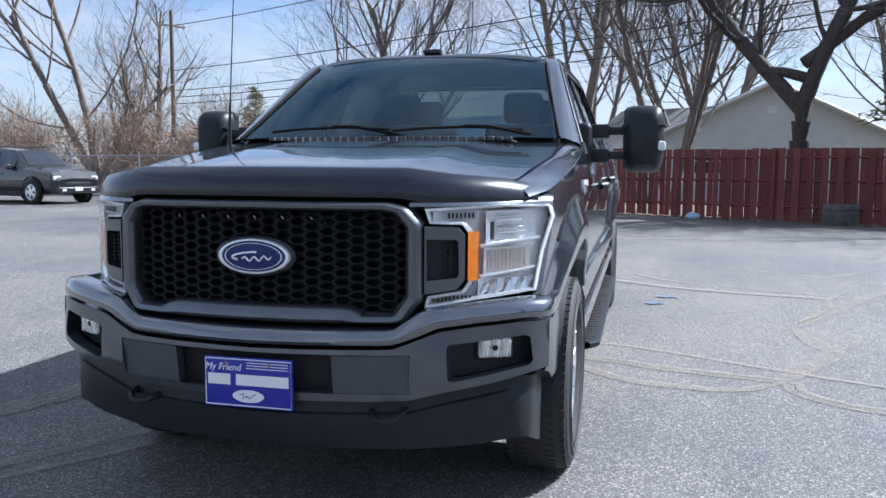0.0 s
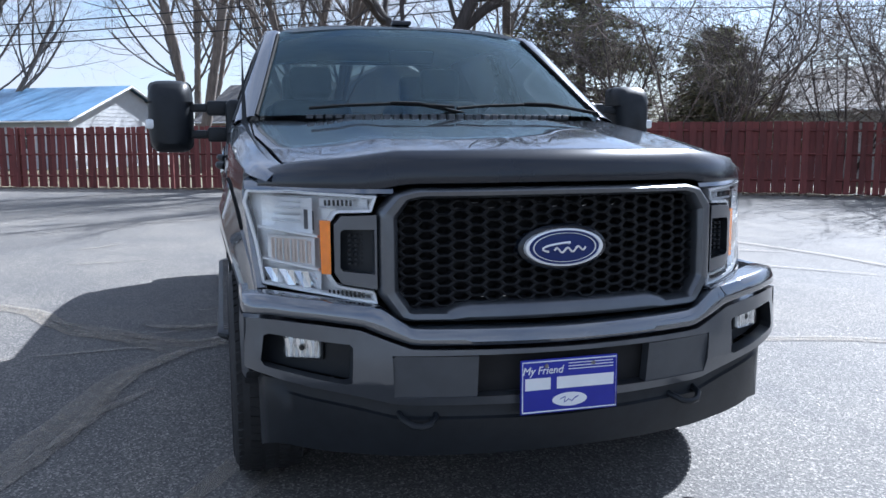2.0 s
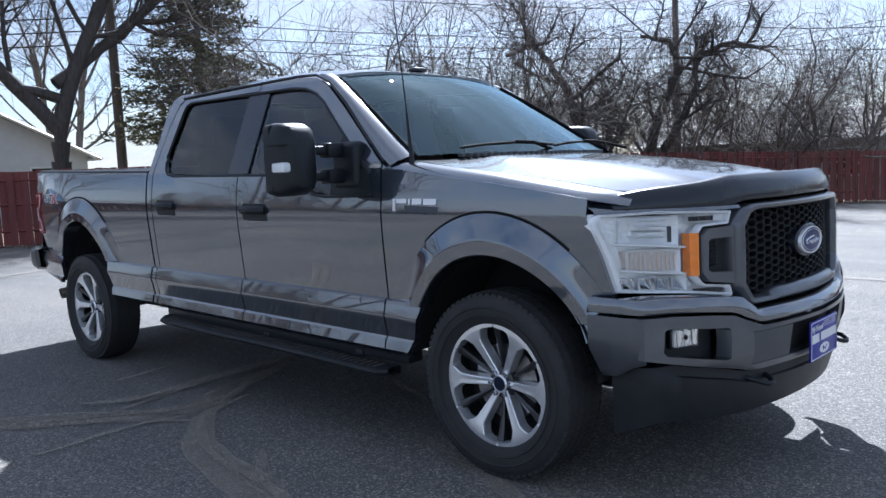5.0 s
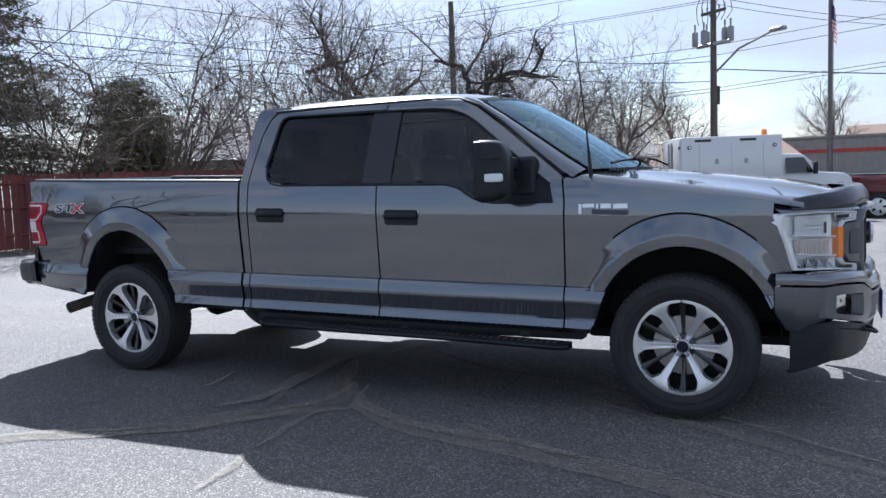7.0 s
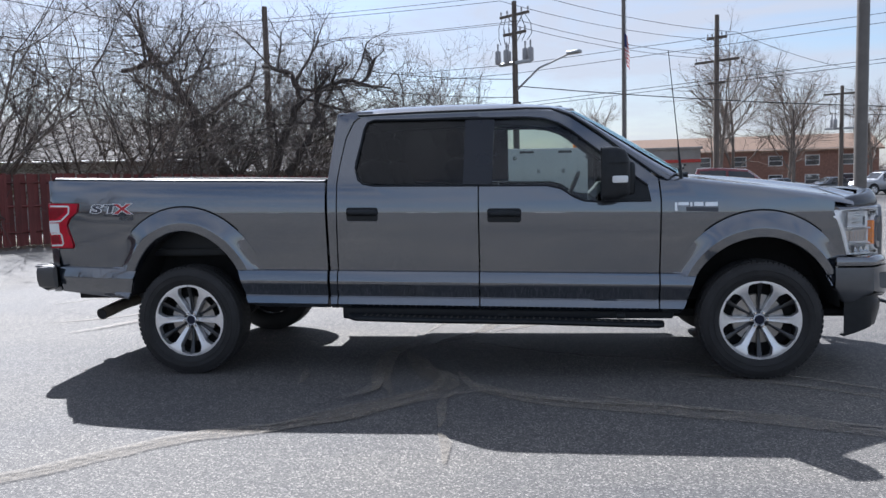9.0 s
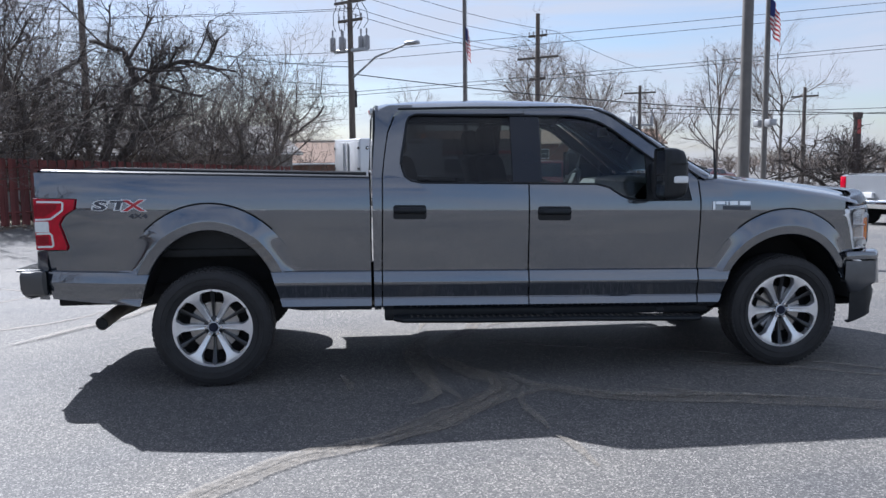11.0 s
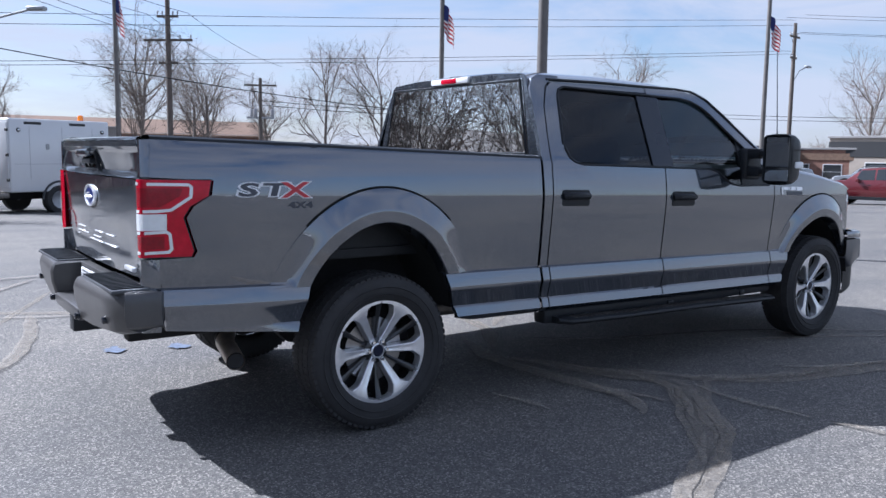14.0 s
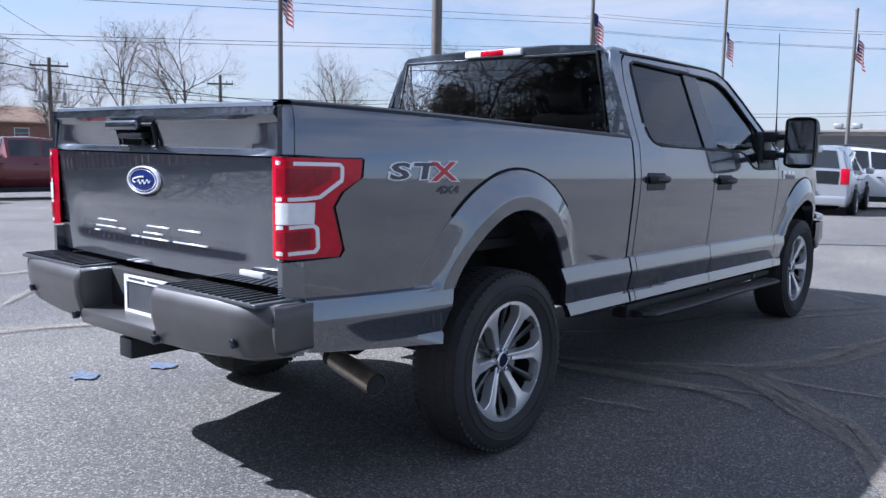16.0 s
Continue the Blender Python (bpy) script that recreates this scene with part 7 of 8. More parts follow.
tree("crab_tree", "low wide bare tree beside the road", 24.0, 36.0, [(0.8, -0.6, 0.6, 3.4, 0.14), (-0.8, 0.6, 0.6, 3.4, 0.14), (0.1, 0.0, 1, 2.6, 0.13), (0.5, 0.5, 0.8, 2.8, 0.12), (-0.5, -0.5, 0.8, 2.8, 0.12)], 230, dict(GNARL, levels=4, kids=(9, 7, 5, 3)), M_DARKBARK, M_TWIG, twig_r=1.8)
# far wood edge, low against the sky; its haze is put into the pale colour
rng = random.Random(61)
segs = []
for i in range(1900):
    a = radians(rng.uniform(-8, 112) if i % 3 else rng.uniform(160, 352))
    R = rng.uniform(95, 150) if i % 3 else rng.uniform(62, 95)
    x, y = R * math.cos(a), R * math.sin(a)
    h = rng.uniform(3.0, 7.0) * (R / 120) * (0.75 + 0.35 * math.sin(a * 23) * math.sin(a * 9))
    p = Vector((x, y, -1.0))
    q = p + Vector((rng.gauss(0, 0.5), rng.gauss(0, 0.5), h * 0.45))
    segs.append((tuple(p), tuple(q), 0.10, 0.06))
    for k in range(5):
        s0 = p.lerp(q, rng.uniform(0.5, 1))
        e = s0 + Vector((rng.gauss(0, 0.8), rng.gauss(0, 0.8), rng.uniform(0.5, h * 0.4)))
        segs.append((tuple(s0), tuple(e), 0.045, 0.025))
        for m in range(3):
            g = s0.lerp(e, rng.uniform(0.3, 1))
            segs.append((tuple(g), tuple(g + Vector((rng.gauss(0, 0.7), rng.gauss(0, 0.7), rng.uniform(0.1, h * 0.22)))), 0.03, 0.012))
v, f = prisms(segs, 3)
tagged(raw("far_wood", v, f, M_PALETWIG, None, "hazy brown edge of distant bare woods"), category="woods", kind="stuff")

# ---- poles, wires, flags ----
M_POLEWOOD = surface("weathered_pole", (0.12, 0.1, 0.085), 0.9, vary=0.3, scale=4, bump=0.4, bump_scale=30, stretch=(4, 4, 0.4))
M_GALV = surface("galvanised_steel", (0.34, 0.35, 0.36), 0.45, metal=0.6, vary=0.15, scale=9)
M_BRONZE = surface("painted_steel_pole", (0.13, 0.12, 0.11), 0.5, vary=0.15, scale=6)
M_WIRE = surface("black_cable", (0.015, 0.015, 0.016), 0.7, vary=0.1)
M_CERAMIC = surface("insulator_grey", (0.3, 0.3, 0.31), 0.3, vary=0.1)
M_CONC = surface("rough_concrete", (0.3, 0.29, 0.27), 0.9, vary=0.2, scale=6, bump=0.4, bump_scale=50)


def utility_pole(x, y, h, yaw, arms=(), cans=0, lamp=0.0, label="weathered wooden utility pole with cross arms", lean=0.0):
    t = thing("utility_pole", label, "utility pole", "utility poles", pose(x, y, ground_z(x, y), 0, lean, yaw))
    part("pole", tube_bm([(0, 0, -0.3), (0, 0, h * 0.5), (0, 0, h)], [0.16, 0.14, 0.11], 12), M_POLEWOOD, t)
    for z, w in arms:
        arm = part("cross_arm", box_bm((-0.05, -w, z - 0.06), (0.05, w, z + 0.06), 0.01, 1), M_POLEWOOD, t, smooth=None)
        for s in (-1, 1):
            part("arm_brace", tube_bm([(0.06, s * w * 0.55, z), (0.1, 0, z - w * 0.55)], 0.018, 5), M_POLEWOOD, arm)
            for k in (0.94, 0.5):
                part("insulator", lathe_bm([(0.0, 0.2), (0.03, 0.19), (0.045, 0.15), (0.03, 0.1), (0.045, 0.06), (0.02, 0.04), (0.02, 0.0)], 10, "z"), M_CERAMIC, arm).matrix_local = pose(0, s * w * k, z + 0.06)
    if cans:
        # rack across the pole with small cans, upright bushings and looping leads
        rack = part("transformer_rack", box_bm((-0.09, -0.95, h - 2.78), (0.09, 0.95, h - 2.64), 0.02, 1), M_GALV, t, "steel rack with grey transformer cans", smooth=None)
        for k in range(cans + 2):
            yy = (-0.78, 0.34, 0.62, 0.88, -0.45)[k]
            can = part("transformer", lathe_bm([(0.0, 0.30), (0.11, 0.30), (0.135, 0.25), (0.135, -0.25), (0.11, -0.30), (0.0, -0.30)], 12, "z"), M_CERAMIC, rack)
            can.matrix_local = pose(-0.2 if k % 2 else 0.2, yy, h - 2.40)
            part("bushing", lathe_bm([(0.0, 0.34), (0.03, 0.33), (0.05, 0.27), (0.03, 0.22), (0.05, 0.16), (0.03, 0.10), (0.04, 0.0)], 8, "z"), M_CERAMIC, rack).matrix_local = pose(-0.2 if k % 2 else 0.2, yy, h - 2.10)
            part("lead", tube_bm([(0.0, yy, h - 1.8), (0.1, yy * 1.25, h - 1.5), (0.05, yy * 1.2, h - 1.05), (0.0, yy * 0.9, h - 0.7)], 0.016, 5), M_WIRE, rack)
        part("riser_pipe", tube_bm([(0.17, 0.05, 0.0), (0.17, 0.05, h * 0.52)], 0.06, 8), M_GALV, t)
        part("cable_box", box_bm((0.08, -0.09, h * 0.46), (0.28, 0.15, h * 0.54), 0.02, 1), M_DASH, t)
    if lamp:
        arm = part("lamp_arm", tube_bm([(0, -0.1, h - 3.9), (0, -lamp * 0.45, h - 3.1), (0, -lamp, h - 2.7)], 0.045, 8), M_GALV, t, "curved street lamp arm")
        part("lamp_head", box_bm((-0.14, -0.34, -0.08), (0.14, 0.34, 0.08), 0.06, 3, pose(0, -lamp - 0.25, h - 2.68)), M_GALV, arm)
    return t


def wire(a, b, sag, r=0.012, n=18):
    a, b = Vector(a), Vector(b)
    pts = []
    for i in range(n + 1):
        k = i / n
        p = a.lerp(b, k)
        p.z -= sag * 4 * k * (1 - k)
        pts.append(p)
    return tagged(part("cable", tube_bm(pts, r, 5, caps=False), M_WIRE, None, "black overhead cable between poles", smooth=None), category="cable", group="overhead cables")


utility_pole(-3.2, 30.5, 9.6, 48, ((9.0, 0.9), (8.2, 0.7)), 3, 3.2, "wooden utility pole with transformers and street lamp")
utility_pole(6.7, 37.0, 10.0, 48, ((8.85, 0.55), (7.7, 1.25), (6.6, 0.5)))
utility_pole(16.7, 49.2, 7.4, 60, ((6.9, 1.1),), 1)
utility_pole(46.0, 27.5, 11.5, 100, ((10.6, 0.8), (9.2, 0.5)), 0, 2.4, "reddish utility pole with a street lamp")
utility_pole(43.0, 42.0, 7.6, 80, ((6.9, 1.1), (6.2, 0.5)), 2)
utility_pole(27.0, 46.0, 7.0, 40, ((6.4, 0.9),))
utility_pole(-41.0, -26.8, 10.5, 60, ((9.6, 0.9),), 0, 0.0, "tall wooden utility pole behind the chain-link fence")
utility_pole(-22.4, 8.1, 10.0, 60, ((9.2, 0.9),), 0, 0.0, "wooden utility pole behind the fence")
utility_pole(-13.5, 27.0, 9.0, 60, (), 0, 0.0, "wooden utility pole behind the bushes")
for z0, z1, sg in ((5.75, 5.6, 0.35), (4.55, 4.5, 0.4), (4.15, 4.1, 0.4), (3.75, 3.7, 0.35), (8.4, 8.6, 0.6)):
    wire((-41.0, -26.8, z0 + 1.2), (-22.4, 8.1, z1 + 1.9), sg, 0.022)
    wire((-22.4, 8.1, z1 + 1.9), (-13.5, 27.0, z1 + 1.6), sg * 0.6, 0.016)
for z in (5.4, 4.6):
    wire((-13.5, 27.0, z + 1.3), (-3.2, 30.5, z + 0.2), 0.3, 0.016)
wire((-3.2, 30.5, 5.3), (48, 40, 4.6), 1.2, 0.022)
for dz, s in ((0.2, -1.1), (0.2, 1.1), (-0.9, -0.5), (-0.9, 0.5)):
    wire((-40, 28, 8.4 + dz), (-3.2 + 0.6 * s, 30.5 - 0.6 * s, 9.0 + dz), 0.5)
    wire((-3.2 + 0.6 * s, 30.5 - 0.6 * s, 9.0 + dz), (6.7 + 0.7 * s, 37.0 - 0.7 * s, 7.9 + dz), 0.25)
    wire((46.0, 27.5 + 0.6 * s, 10.8 + dz), (75.0, -6 + s, 10.5 + dz), 0.7)
    wire((6.7 + 0.7 * s, 37.0 - 0.7 * s, 7.9 + dz), (16.7 + s, 49.2 - s, 7.0 + dz), 0.3)
for z0, z1 in ((6.25, 10.75), (5.85, 10.4), (4.5, 8.7), (4.35, 8.5)):
    wire((-3.2, 30.5, z0), (46.0, 27.5, z1), 0.12)
    wire((-40, 28, z0 - 0.4), (-3.2, 30.5, z0), 0.4)
for z in (4.9, 4.6):
    wire((16.7, 49.2, z), (43.0, 42.0, z + 0.3), 0.5, 0.02)
    wire((43.0, 42.0, z + 0.3), (80.0, 15.0, z + 0.6), 0.6, 0.02)

M_FLAGRED = surface("flag_red", (0.34, 0.02, 0.03), 0.85, vary=0.15, scale=8)
M_FLAGWHITE = surface("flag_white", (0.62, 0.61, 0.6), 0.85, vary=0.08, scale=8)
M_FLAGBLUE = surface("flag_blue", (0.02, 0.03, 0.13), 0.85, vary=0.15, scale=8)


def flag_pole(x, y, h, zf, seed, lamp=False):
    t = thing("flag_pole", "slim grey pole with a limp striped flag", "flag pole", "flag poles", pose(x, y, ground_z(x, y)))
    part("pole", tube_bm([(0, 0, -0.1), (0, 0, h)], [0.085, 0.065], 12), M_BRONZE, t)
    part("pole_cap", lathe_bm([(0.0, 0.1), (0.06, 0.07), (0.08, 0.0), (0.065, -0.05)], 12, "z"), M_BRONZE, t).matrix_local = pose(0, 0, h)
    rng = random.Random(seed)

    def cloth(u, v):
        """u along the flag from the pole, v down; it hangs in folds."""
        w = 0.35 * u + 0.05 * math.sin(u * 9 + v * 3 + seed)
        return (0.03 + w * 0.35, -(0.07 + w * (0.75 + 0.3 * v)), zf - v * 0.95 - u * 0.55 + 0.02 * math.sin(u * 12 + seed))
    for i in range(13):
        v0, v1 = i / 13, (i + 1) / 13
        u0 = 0.42 if i < 7 else 0.0
        rows = [[cloth(u0 + (1 - u0) * k / 8, v) for v in (v0, v1)] for k in range(9)]
        part("flag_stripe", grid_bm(rows, thick=(0.006, 0, 0)), M_FLAGRED if i % 2 == 0 else M_FLAGWHITE, t, smooth=60)
    part("flag_canton", grid_bm([[cloth(0.42 * k / 5, 7 / 13 * j / 5) for j in range(6)] for k in range(6)], thick=(0.006, 0, 0)), M_FLAGBLUE, t, smooth=60)
    part("flag_rope", tube_bm([(0.09, 0, 1.2), (0.09, 0, h - 0.1)], 0.006, 4), M_WIRE, t)
    if lamp:
        for s in (-1, 1):
            part("flood_lamp", box_bm((-0.12, -0.16, -0.1), (0.12, 0.16, 0.1), 0.03, 2, pose(0, s * 0.35, 2.9)), M_GALV, t)
        part("lamp_bracket", tube_bm([(0, -0.4, 2.8), (0, 0.4, 2.8)], 0.03, 6), M_GALV, t)
    return t


for i, (x, y, h, zf) in enumerate(((1.1, 24.5, 11.5, 7.0), (9.2, 17.1, 9.5, 6.6), (20.3, 12.8, 9.5, 6.9), (28.0, 10.8, 9.0, 7.0), (28.6, 5.8, 7.4, 6.5))):
    flag_pole(x, y, h, zf, 3 + i, lamp=i in (1, 3, 4))
lp = thing("lot_light_pole", "thick grey car lot lighting pole on a concrete base", "lamp post", "", pose(2.75, 5.3, ground_z(2.75, 5.3)))
part("pole", tube_bm([(0, 0, 0.6), (0, 0, 9.0)], [0.085, 0.07], 16), M_BRONZE, lp)
part("concrete_base", lathe_bm([(0.0, 0.72), (0.25, 0.72), (0.28, 0.68), (0.28, -0.05)], 24, "z"), M_CONC, lp, "round concrete footing")
part("base_plate", box_bm((-0.17, -0.17, 0.72), (0.17, 0.17, 0.75), 0.005, 1), M_BRONZE, lp, smooth=None)
part("light_box", box_bm((-0.35, -0.2, 8.95), (0.35, 0.2, 9.12), 0.04, 2), M_BRONZE, lp)

# ---- chain-link fence ----
cf = thing("chain_link_fence", "galvanised chain-link fence beside the lot", "fence")
CA, CB = Vector((-25.65, -15.6, 0)), Vector((-23.0, -54.8, 0))
CL = (CB - CA).length
CD = (CB - CA).normalized()
for i in range(14):
    p = CA + CD * (3.0 * i)
    part("post", tube_bm([(p.x, p.y, -0.1), (p.x, p.y, 1.75)], 0.035, 8), M_GALV, cf)
    part("barb_arm", tube_bm([(p.x, p.y, 1.72), (p.x + 0.25, p.y, 2.0)], 0.015, 5), M_GALV, cf)
    if i < 13:
        q = p + CD * 3.0
        part("top_rail", tube_bm([(p.x, p.y, 1.62), (q.x, q.y, 1.62)], 0.024, 6), M_GALV, cf)
segs = []
for i in range(int(CL / 0.14)):
    for sgn in (-1, 1):
        p = CA + CD * (0.14 * i)
        q = CA + CD * (0.14 * i + sgn * 1.55)
        if 0 <= 0.14 * i + sgn * 1.55 <= 39:
            segs.append(((p.x, p.y, 0.05), (q.x, q.y, 1.6), 0.004, 0.004))
v, f = prisms(segs, 3)
raw("wire_mesh", v, f, M_GALV, cf, "diagonal wire mesh")
# kerb under it
tagged(part("kerb", box_bm((-0.15, 0, -0.1), (0.15, 39, 0.1), 0.02, 1, pose(CA.x + 0.6, CA.y, 0, 0, 0, math.degrees(math.atan2(CD.y, CD.x)) - 90)), M_CONC, None, "low concrete kerb along the chain-link fence"), category="kerb", kind="structure")

# ---- houses ----
M_SIDING = surface("white_siding", (0.58, 0.59, 0.60), 0.6, vary=0.06, scale=3)
M_ROOFGREY = surface("grey_shingles", (0.19, 0.18, 0.17), 0.9, vary=0.2, scale=6, bump=0.3, bump_scale=20)
M_ROOFBLUE = surface("blue_metal_roof", (0.16, 0.3, 0.48), 0.4, vary=0.12, scale=3)
M_ROOFBROWN = surface("brown_shingles", (0.2, 0.13, 0.09), 0.9, vary=0.2, scale=6)
M_GREEN = surface("green_boards", (0.1, 0.24, 0.13), 0.7, vary=0.15, scale=4)
M_TRIM = surface("white_trim", (0.7, 0.7, 0.7), 0.5, vary=0.05)
M_BRICK = surface("red_brick", (0.25, 0.135, 0.10), 0.85, vary=0.25, scale=5)
M_PANE = surface("dark_window_pane", (0.03, 0.035, 0.04), 0.08, vary=0.1, coat=1.0)
M_REDBAND = surface("red_fascia", (0.45, 0.05, 0.04), 0.5, vary=0.1)
M_TAN = surface("tan_block", (0.36, 0.31, 0.26), 0.85, vary=0.1, scale=2)
M_STUCCO = surface("grey_stucco", (0.3, 0.29, 0.28), 0.85, vary=0.12, scale=2)


def window_on(parent, x, y, z, w, h, ax):
    """A framed window on a wall that faces along ax ('x' or 'y', with sign)."""
    s = 1 if ax[0] == "+" else -1
    def bx(a0, a1, b0, b1, c0, c1):
        return box_bm((min(x + s * c0, x + s * c1), y + a0, z + b0), (max(x + s * c0, x + s * c1), y + a1, z + b1)) if ax[1] == "x" else box_bm((x + a0, min(y + s * c0, y + s * c1), z + b0), (x + a1, max(y + s * c0, y + s * c1), z + b1))
    fr = part("window", bx(-w / 2 - 0.07, w / 2 + 0.07, -h / 2 - 0.07, h / 2 + 0.07, 0.0, 0.03), M_TRIM, parent, smooth=None)
    part("pane", bx(-w / 2, w / 2, 0.02, h / 2, 0.02, 0.036), M_PANE, fr, smooth=None)
    part("pane", bx(-w / 2, w / 2, -h / 2, -0.02, 0.02, 0.036), M_PANE, fr, smooth=None)


def house(name, label, x, y, yaw, length, width, eave, ridge, wall, roof, wins=(), boards=True, base=0.0):
    """Gable house: ridge along local x; wins: (side, along, z, w, h)."""
    t = thing(name, label, "house", "", pose(x, y, ground_z(x, y) + base, 0, 0, yaw))
    hl, hw = length / 2, width / 2
    bm = bmesh.new()
    ring = [(-hw, 0), (-hw, eave), (0, ridge), (hw, eave), (hw, 0)]
    rows = [[(s * hl, a, b) for a, b in ring] for s in (-1, 1)]
    bm = grid_bm(rows)
    for s in (-1, 1):
        bm.faces.new([v for v in bm.verts if abs(v.co.x - s * hl) < 1e-4])
    w = part("wall", bm, wall, t, smooth=None)
    sl = (ridge - eave) / hw
    for s in (-1, 1):
        o = 0.35
        rows = [[(xx, s * (hw + o), eave - o * sl + 0.10), (xx, 0, ridge + 0.10)] for xx in (-hl - o, hl + o)]
        part("roof", grid_bm(rows, thick=(0, 0, -0.14)), roof, t, smooth=None)
        part("gutter", tube_bm([(-hl - o, s * (hw + o + 0.04), eave - o * sl + 0.02), (hl + o, s * (hw + o + 0.04), eave - o * sl + 0.02)], 0.05, 6), M_TRIM, t)
    for e in (-1, 1):
        for s in (-1, 1):
            part("barge_board", tube_bm([(e * (hl + 0.36), s * (hw + 0.35), eave - 0.35 * sl), (e * (hl + 0.36), 0, ridge + 0.02)], 0.07, 4), M_TRIM, t, smooth=None)
    if boards:
        k = 0
        z = 0.2
        while z < ridge - 0.25:
            lim = hw if z < eave else hw * (ridge - z) / (ridge - eave)
            for e in (-1, 1):
                part("siding_board", box_bm((e * hl - 0.012, -lim, z), (e * hl + 0.012, lim, z + 0.012)), wall, w, smooth=None)
            if z < eave:
                for s in (-1, 1):
                    part("siding_board", box_bm((-hl, s * hw - 0.012, z), (hl, s * hw + 0.012, z + 0.012)), wall, w, smooth=None)
            z += 0.2
    for side, a, z, ww, hh in wins:
        if side[1] == "x":
            window_on(t, (hl if side[0] == "+" else -hl), a, z, ww, hh, side)
        else:
            window_on(t, a, (hw if side[0] == "+" else -hw), z, ww, hh, side)
    return t


hs = house("house", "white sided house with a grey gable roof", -34.0, 5.4, 2, 11, 8.2, 2.45, 4.35, M_SIDING, M_ROOFGREY, (("+x", -2.2, 1.5, 0.9, 0.9), ("+x", 2.4, 1.6, 0.7, 0.8)))
part("gable_vent", box_bm((5.49, -0.16, 3.2), (5.53, 0.16, 3.5), 0.005, 1), M_TRIM, hs, smooth=None)
house("house", "pale bungalow with a dark grey gable roof", -44.5, 3.2, 55, 8.0, 7.0, 2.5, 4.5, M_TAN, M_ROOFGREY, (("-y", 1.0, 1.5, 1.2, 0.9),), False)
house("house", "house with a blue metal roof and pale gable", -45.6, -10.1, 60, 10.0, 9.0, 2.4, 4.15, M_SIDING, M_ROOFBLUE, (("-y", -1.5, 1.5, 1.4, 1.0), ("-y", 2.5, 1.5, 1.0, 1.0)))
gs = house("shed", "long green wooden shed with a white roof", -43.4, -18.4, 62, 9.5, 5.0, 2.35, 2.95, M_GREEN, M_TRIM, (), False)
part("fascia", box_bm((-5.1, -2.92, 2.16), (1.0, -2.88, 2.30), 0.006, 1), M_REDBAND, gs, "maroon fascia board", smooth=None)
house("shed", "dark green gabled shed", -41.2, -23.7, 120, 6.5, 2.4, 1.6, 2.8, M_GREEN, M_STUCCO, (), False)
house("house", "long low building with a faded grey roof", -51.0, -21.7, 114, 8.0, 6.0, 2.6, 3.8, M_STUCCO, M_ROOFGREY, (), False)
house("house", "brown roofed house behind the brush", -45.0, -27.0, 60, 12, 8, 2.2, 3.5, M_BRICK, M_ROOFBROWN, (("-y", -2, 1.3, 1.2, 1.0), ("-y", 2, 1.3, 1.2, 1.0)), False)
house("house", "pale house half hidden behind the bushes", -19.5, 22.0, 30, 10, 8, 2.4, 3.9, M_SIDING, M_ROOFGREY, (("-y", -2.5, 1.4, 1.2, 1.0), ("+x", 1.0, 1.4, 1.2, 1.0)), False)
house("house", "pale grey house half hidden behind the bushes", -12.0, 33.0, 20, 10, 8, 2.4, 3.6, M_STUCCO, M_ROOFGREY, (("-y", 2.5, 1.4, 1.2, 1.0),), False)
house("house", "low red brick building behind the bushes", -7.0, 43.0, 20, 12, 8, 2.2, 3.3, M_BRICK, M_ROOFBROWN, (("-y", -2.5, 1.4, 1.2, 1.0), ("-y", 2.5, 1.4, 1.2, 1.0)), False)



def flat_block(name, label, x, y, yaw, length, depth, h, wall, band=None, wins=(), fascia=None):
    """Flat-roofed building whose front faces local -y."""
    t = thing(name, label, "building", "", pose(x, y, ground_z(x, y), 0, 0, yaw))
    part("wall", box_bm((-length / 2, -depth / 2, 0), (length / 2, depth / 2, h), 0.02, 1), wall, t, smooth=None)
    part("roof", box_bm((-length / 2 - 0.15, -depth / 2 - 0.15, h), (length / 2 + 0.15, depth / 2 + 0.15, h + 0.18), 0.02, 1), M_STUCCO, t, smooth=None)
    if band:
        part("fascia_band", box_bm((-length / 2 - 0.03, -depth / 2 - 0.06, band[0]), (length / 2 + 0.03, -depth / 2 - 0.02, band[1]), 0.01, 1), band[2], t, smooth=None)
    for a, z, w, hh in wins:
        window_on(t, a, -depth / 2, z, w, hh, "-y")
    return t


flat_block("store_building", "grey flat-roofed building with a red stripe", -1.5, 68.0, -6, 24, 14, 3.9, M_STUCCO, (2.85, 3.1, M_REDBAND))
br = flat_block("apartment_building", "two-storey red brick apartment building", 17.0, 84.0, -6, 26, 10, 3.9, M_BRICK, None, [(-10 + 3.4 * i, z, 1.2, 0.9) for i in range(7) for z in (1.0, 2.9)])
part("pitched_roof", grid_bm([[(x, -5.4, 3.95), (x, 0, 5.6), (x, 5.4, 3.95)] for x in (-13.4, 13.4)], thick=(0, 0, -0.15)), M_ROOFBROWN, br, smooth=None)
flat_block("warehouse", "long low white metal warehouse", 55.0, 47.0, -50, 24, 10, 3.3, M_SIDING, None, [(-6, 1.5, 1.2, 1.0)])
flat_block("shop_row", "low tan shops with a dark sign fascia", 70.0, 22.0, -78, 26, 10, 4.2, M_TAN, (2.6, 3.9, M_DASH), [(-9 + 3.0 * i, 1.3, 2.0, 1.6) for i in range(7)])
flat_block("shop_row", "grey metal warehouse in the distance", 82.0, 2.0, -88, 34, 12, 4.6, M_STUCCO, None, [(-9 + 6.0 * i, 1.5, 2.0, 1.4) for i in range(4)])
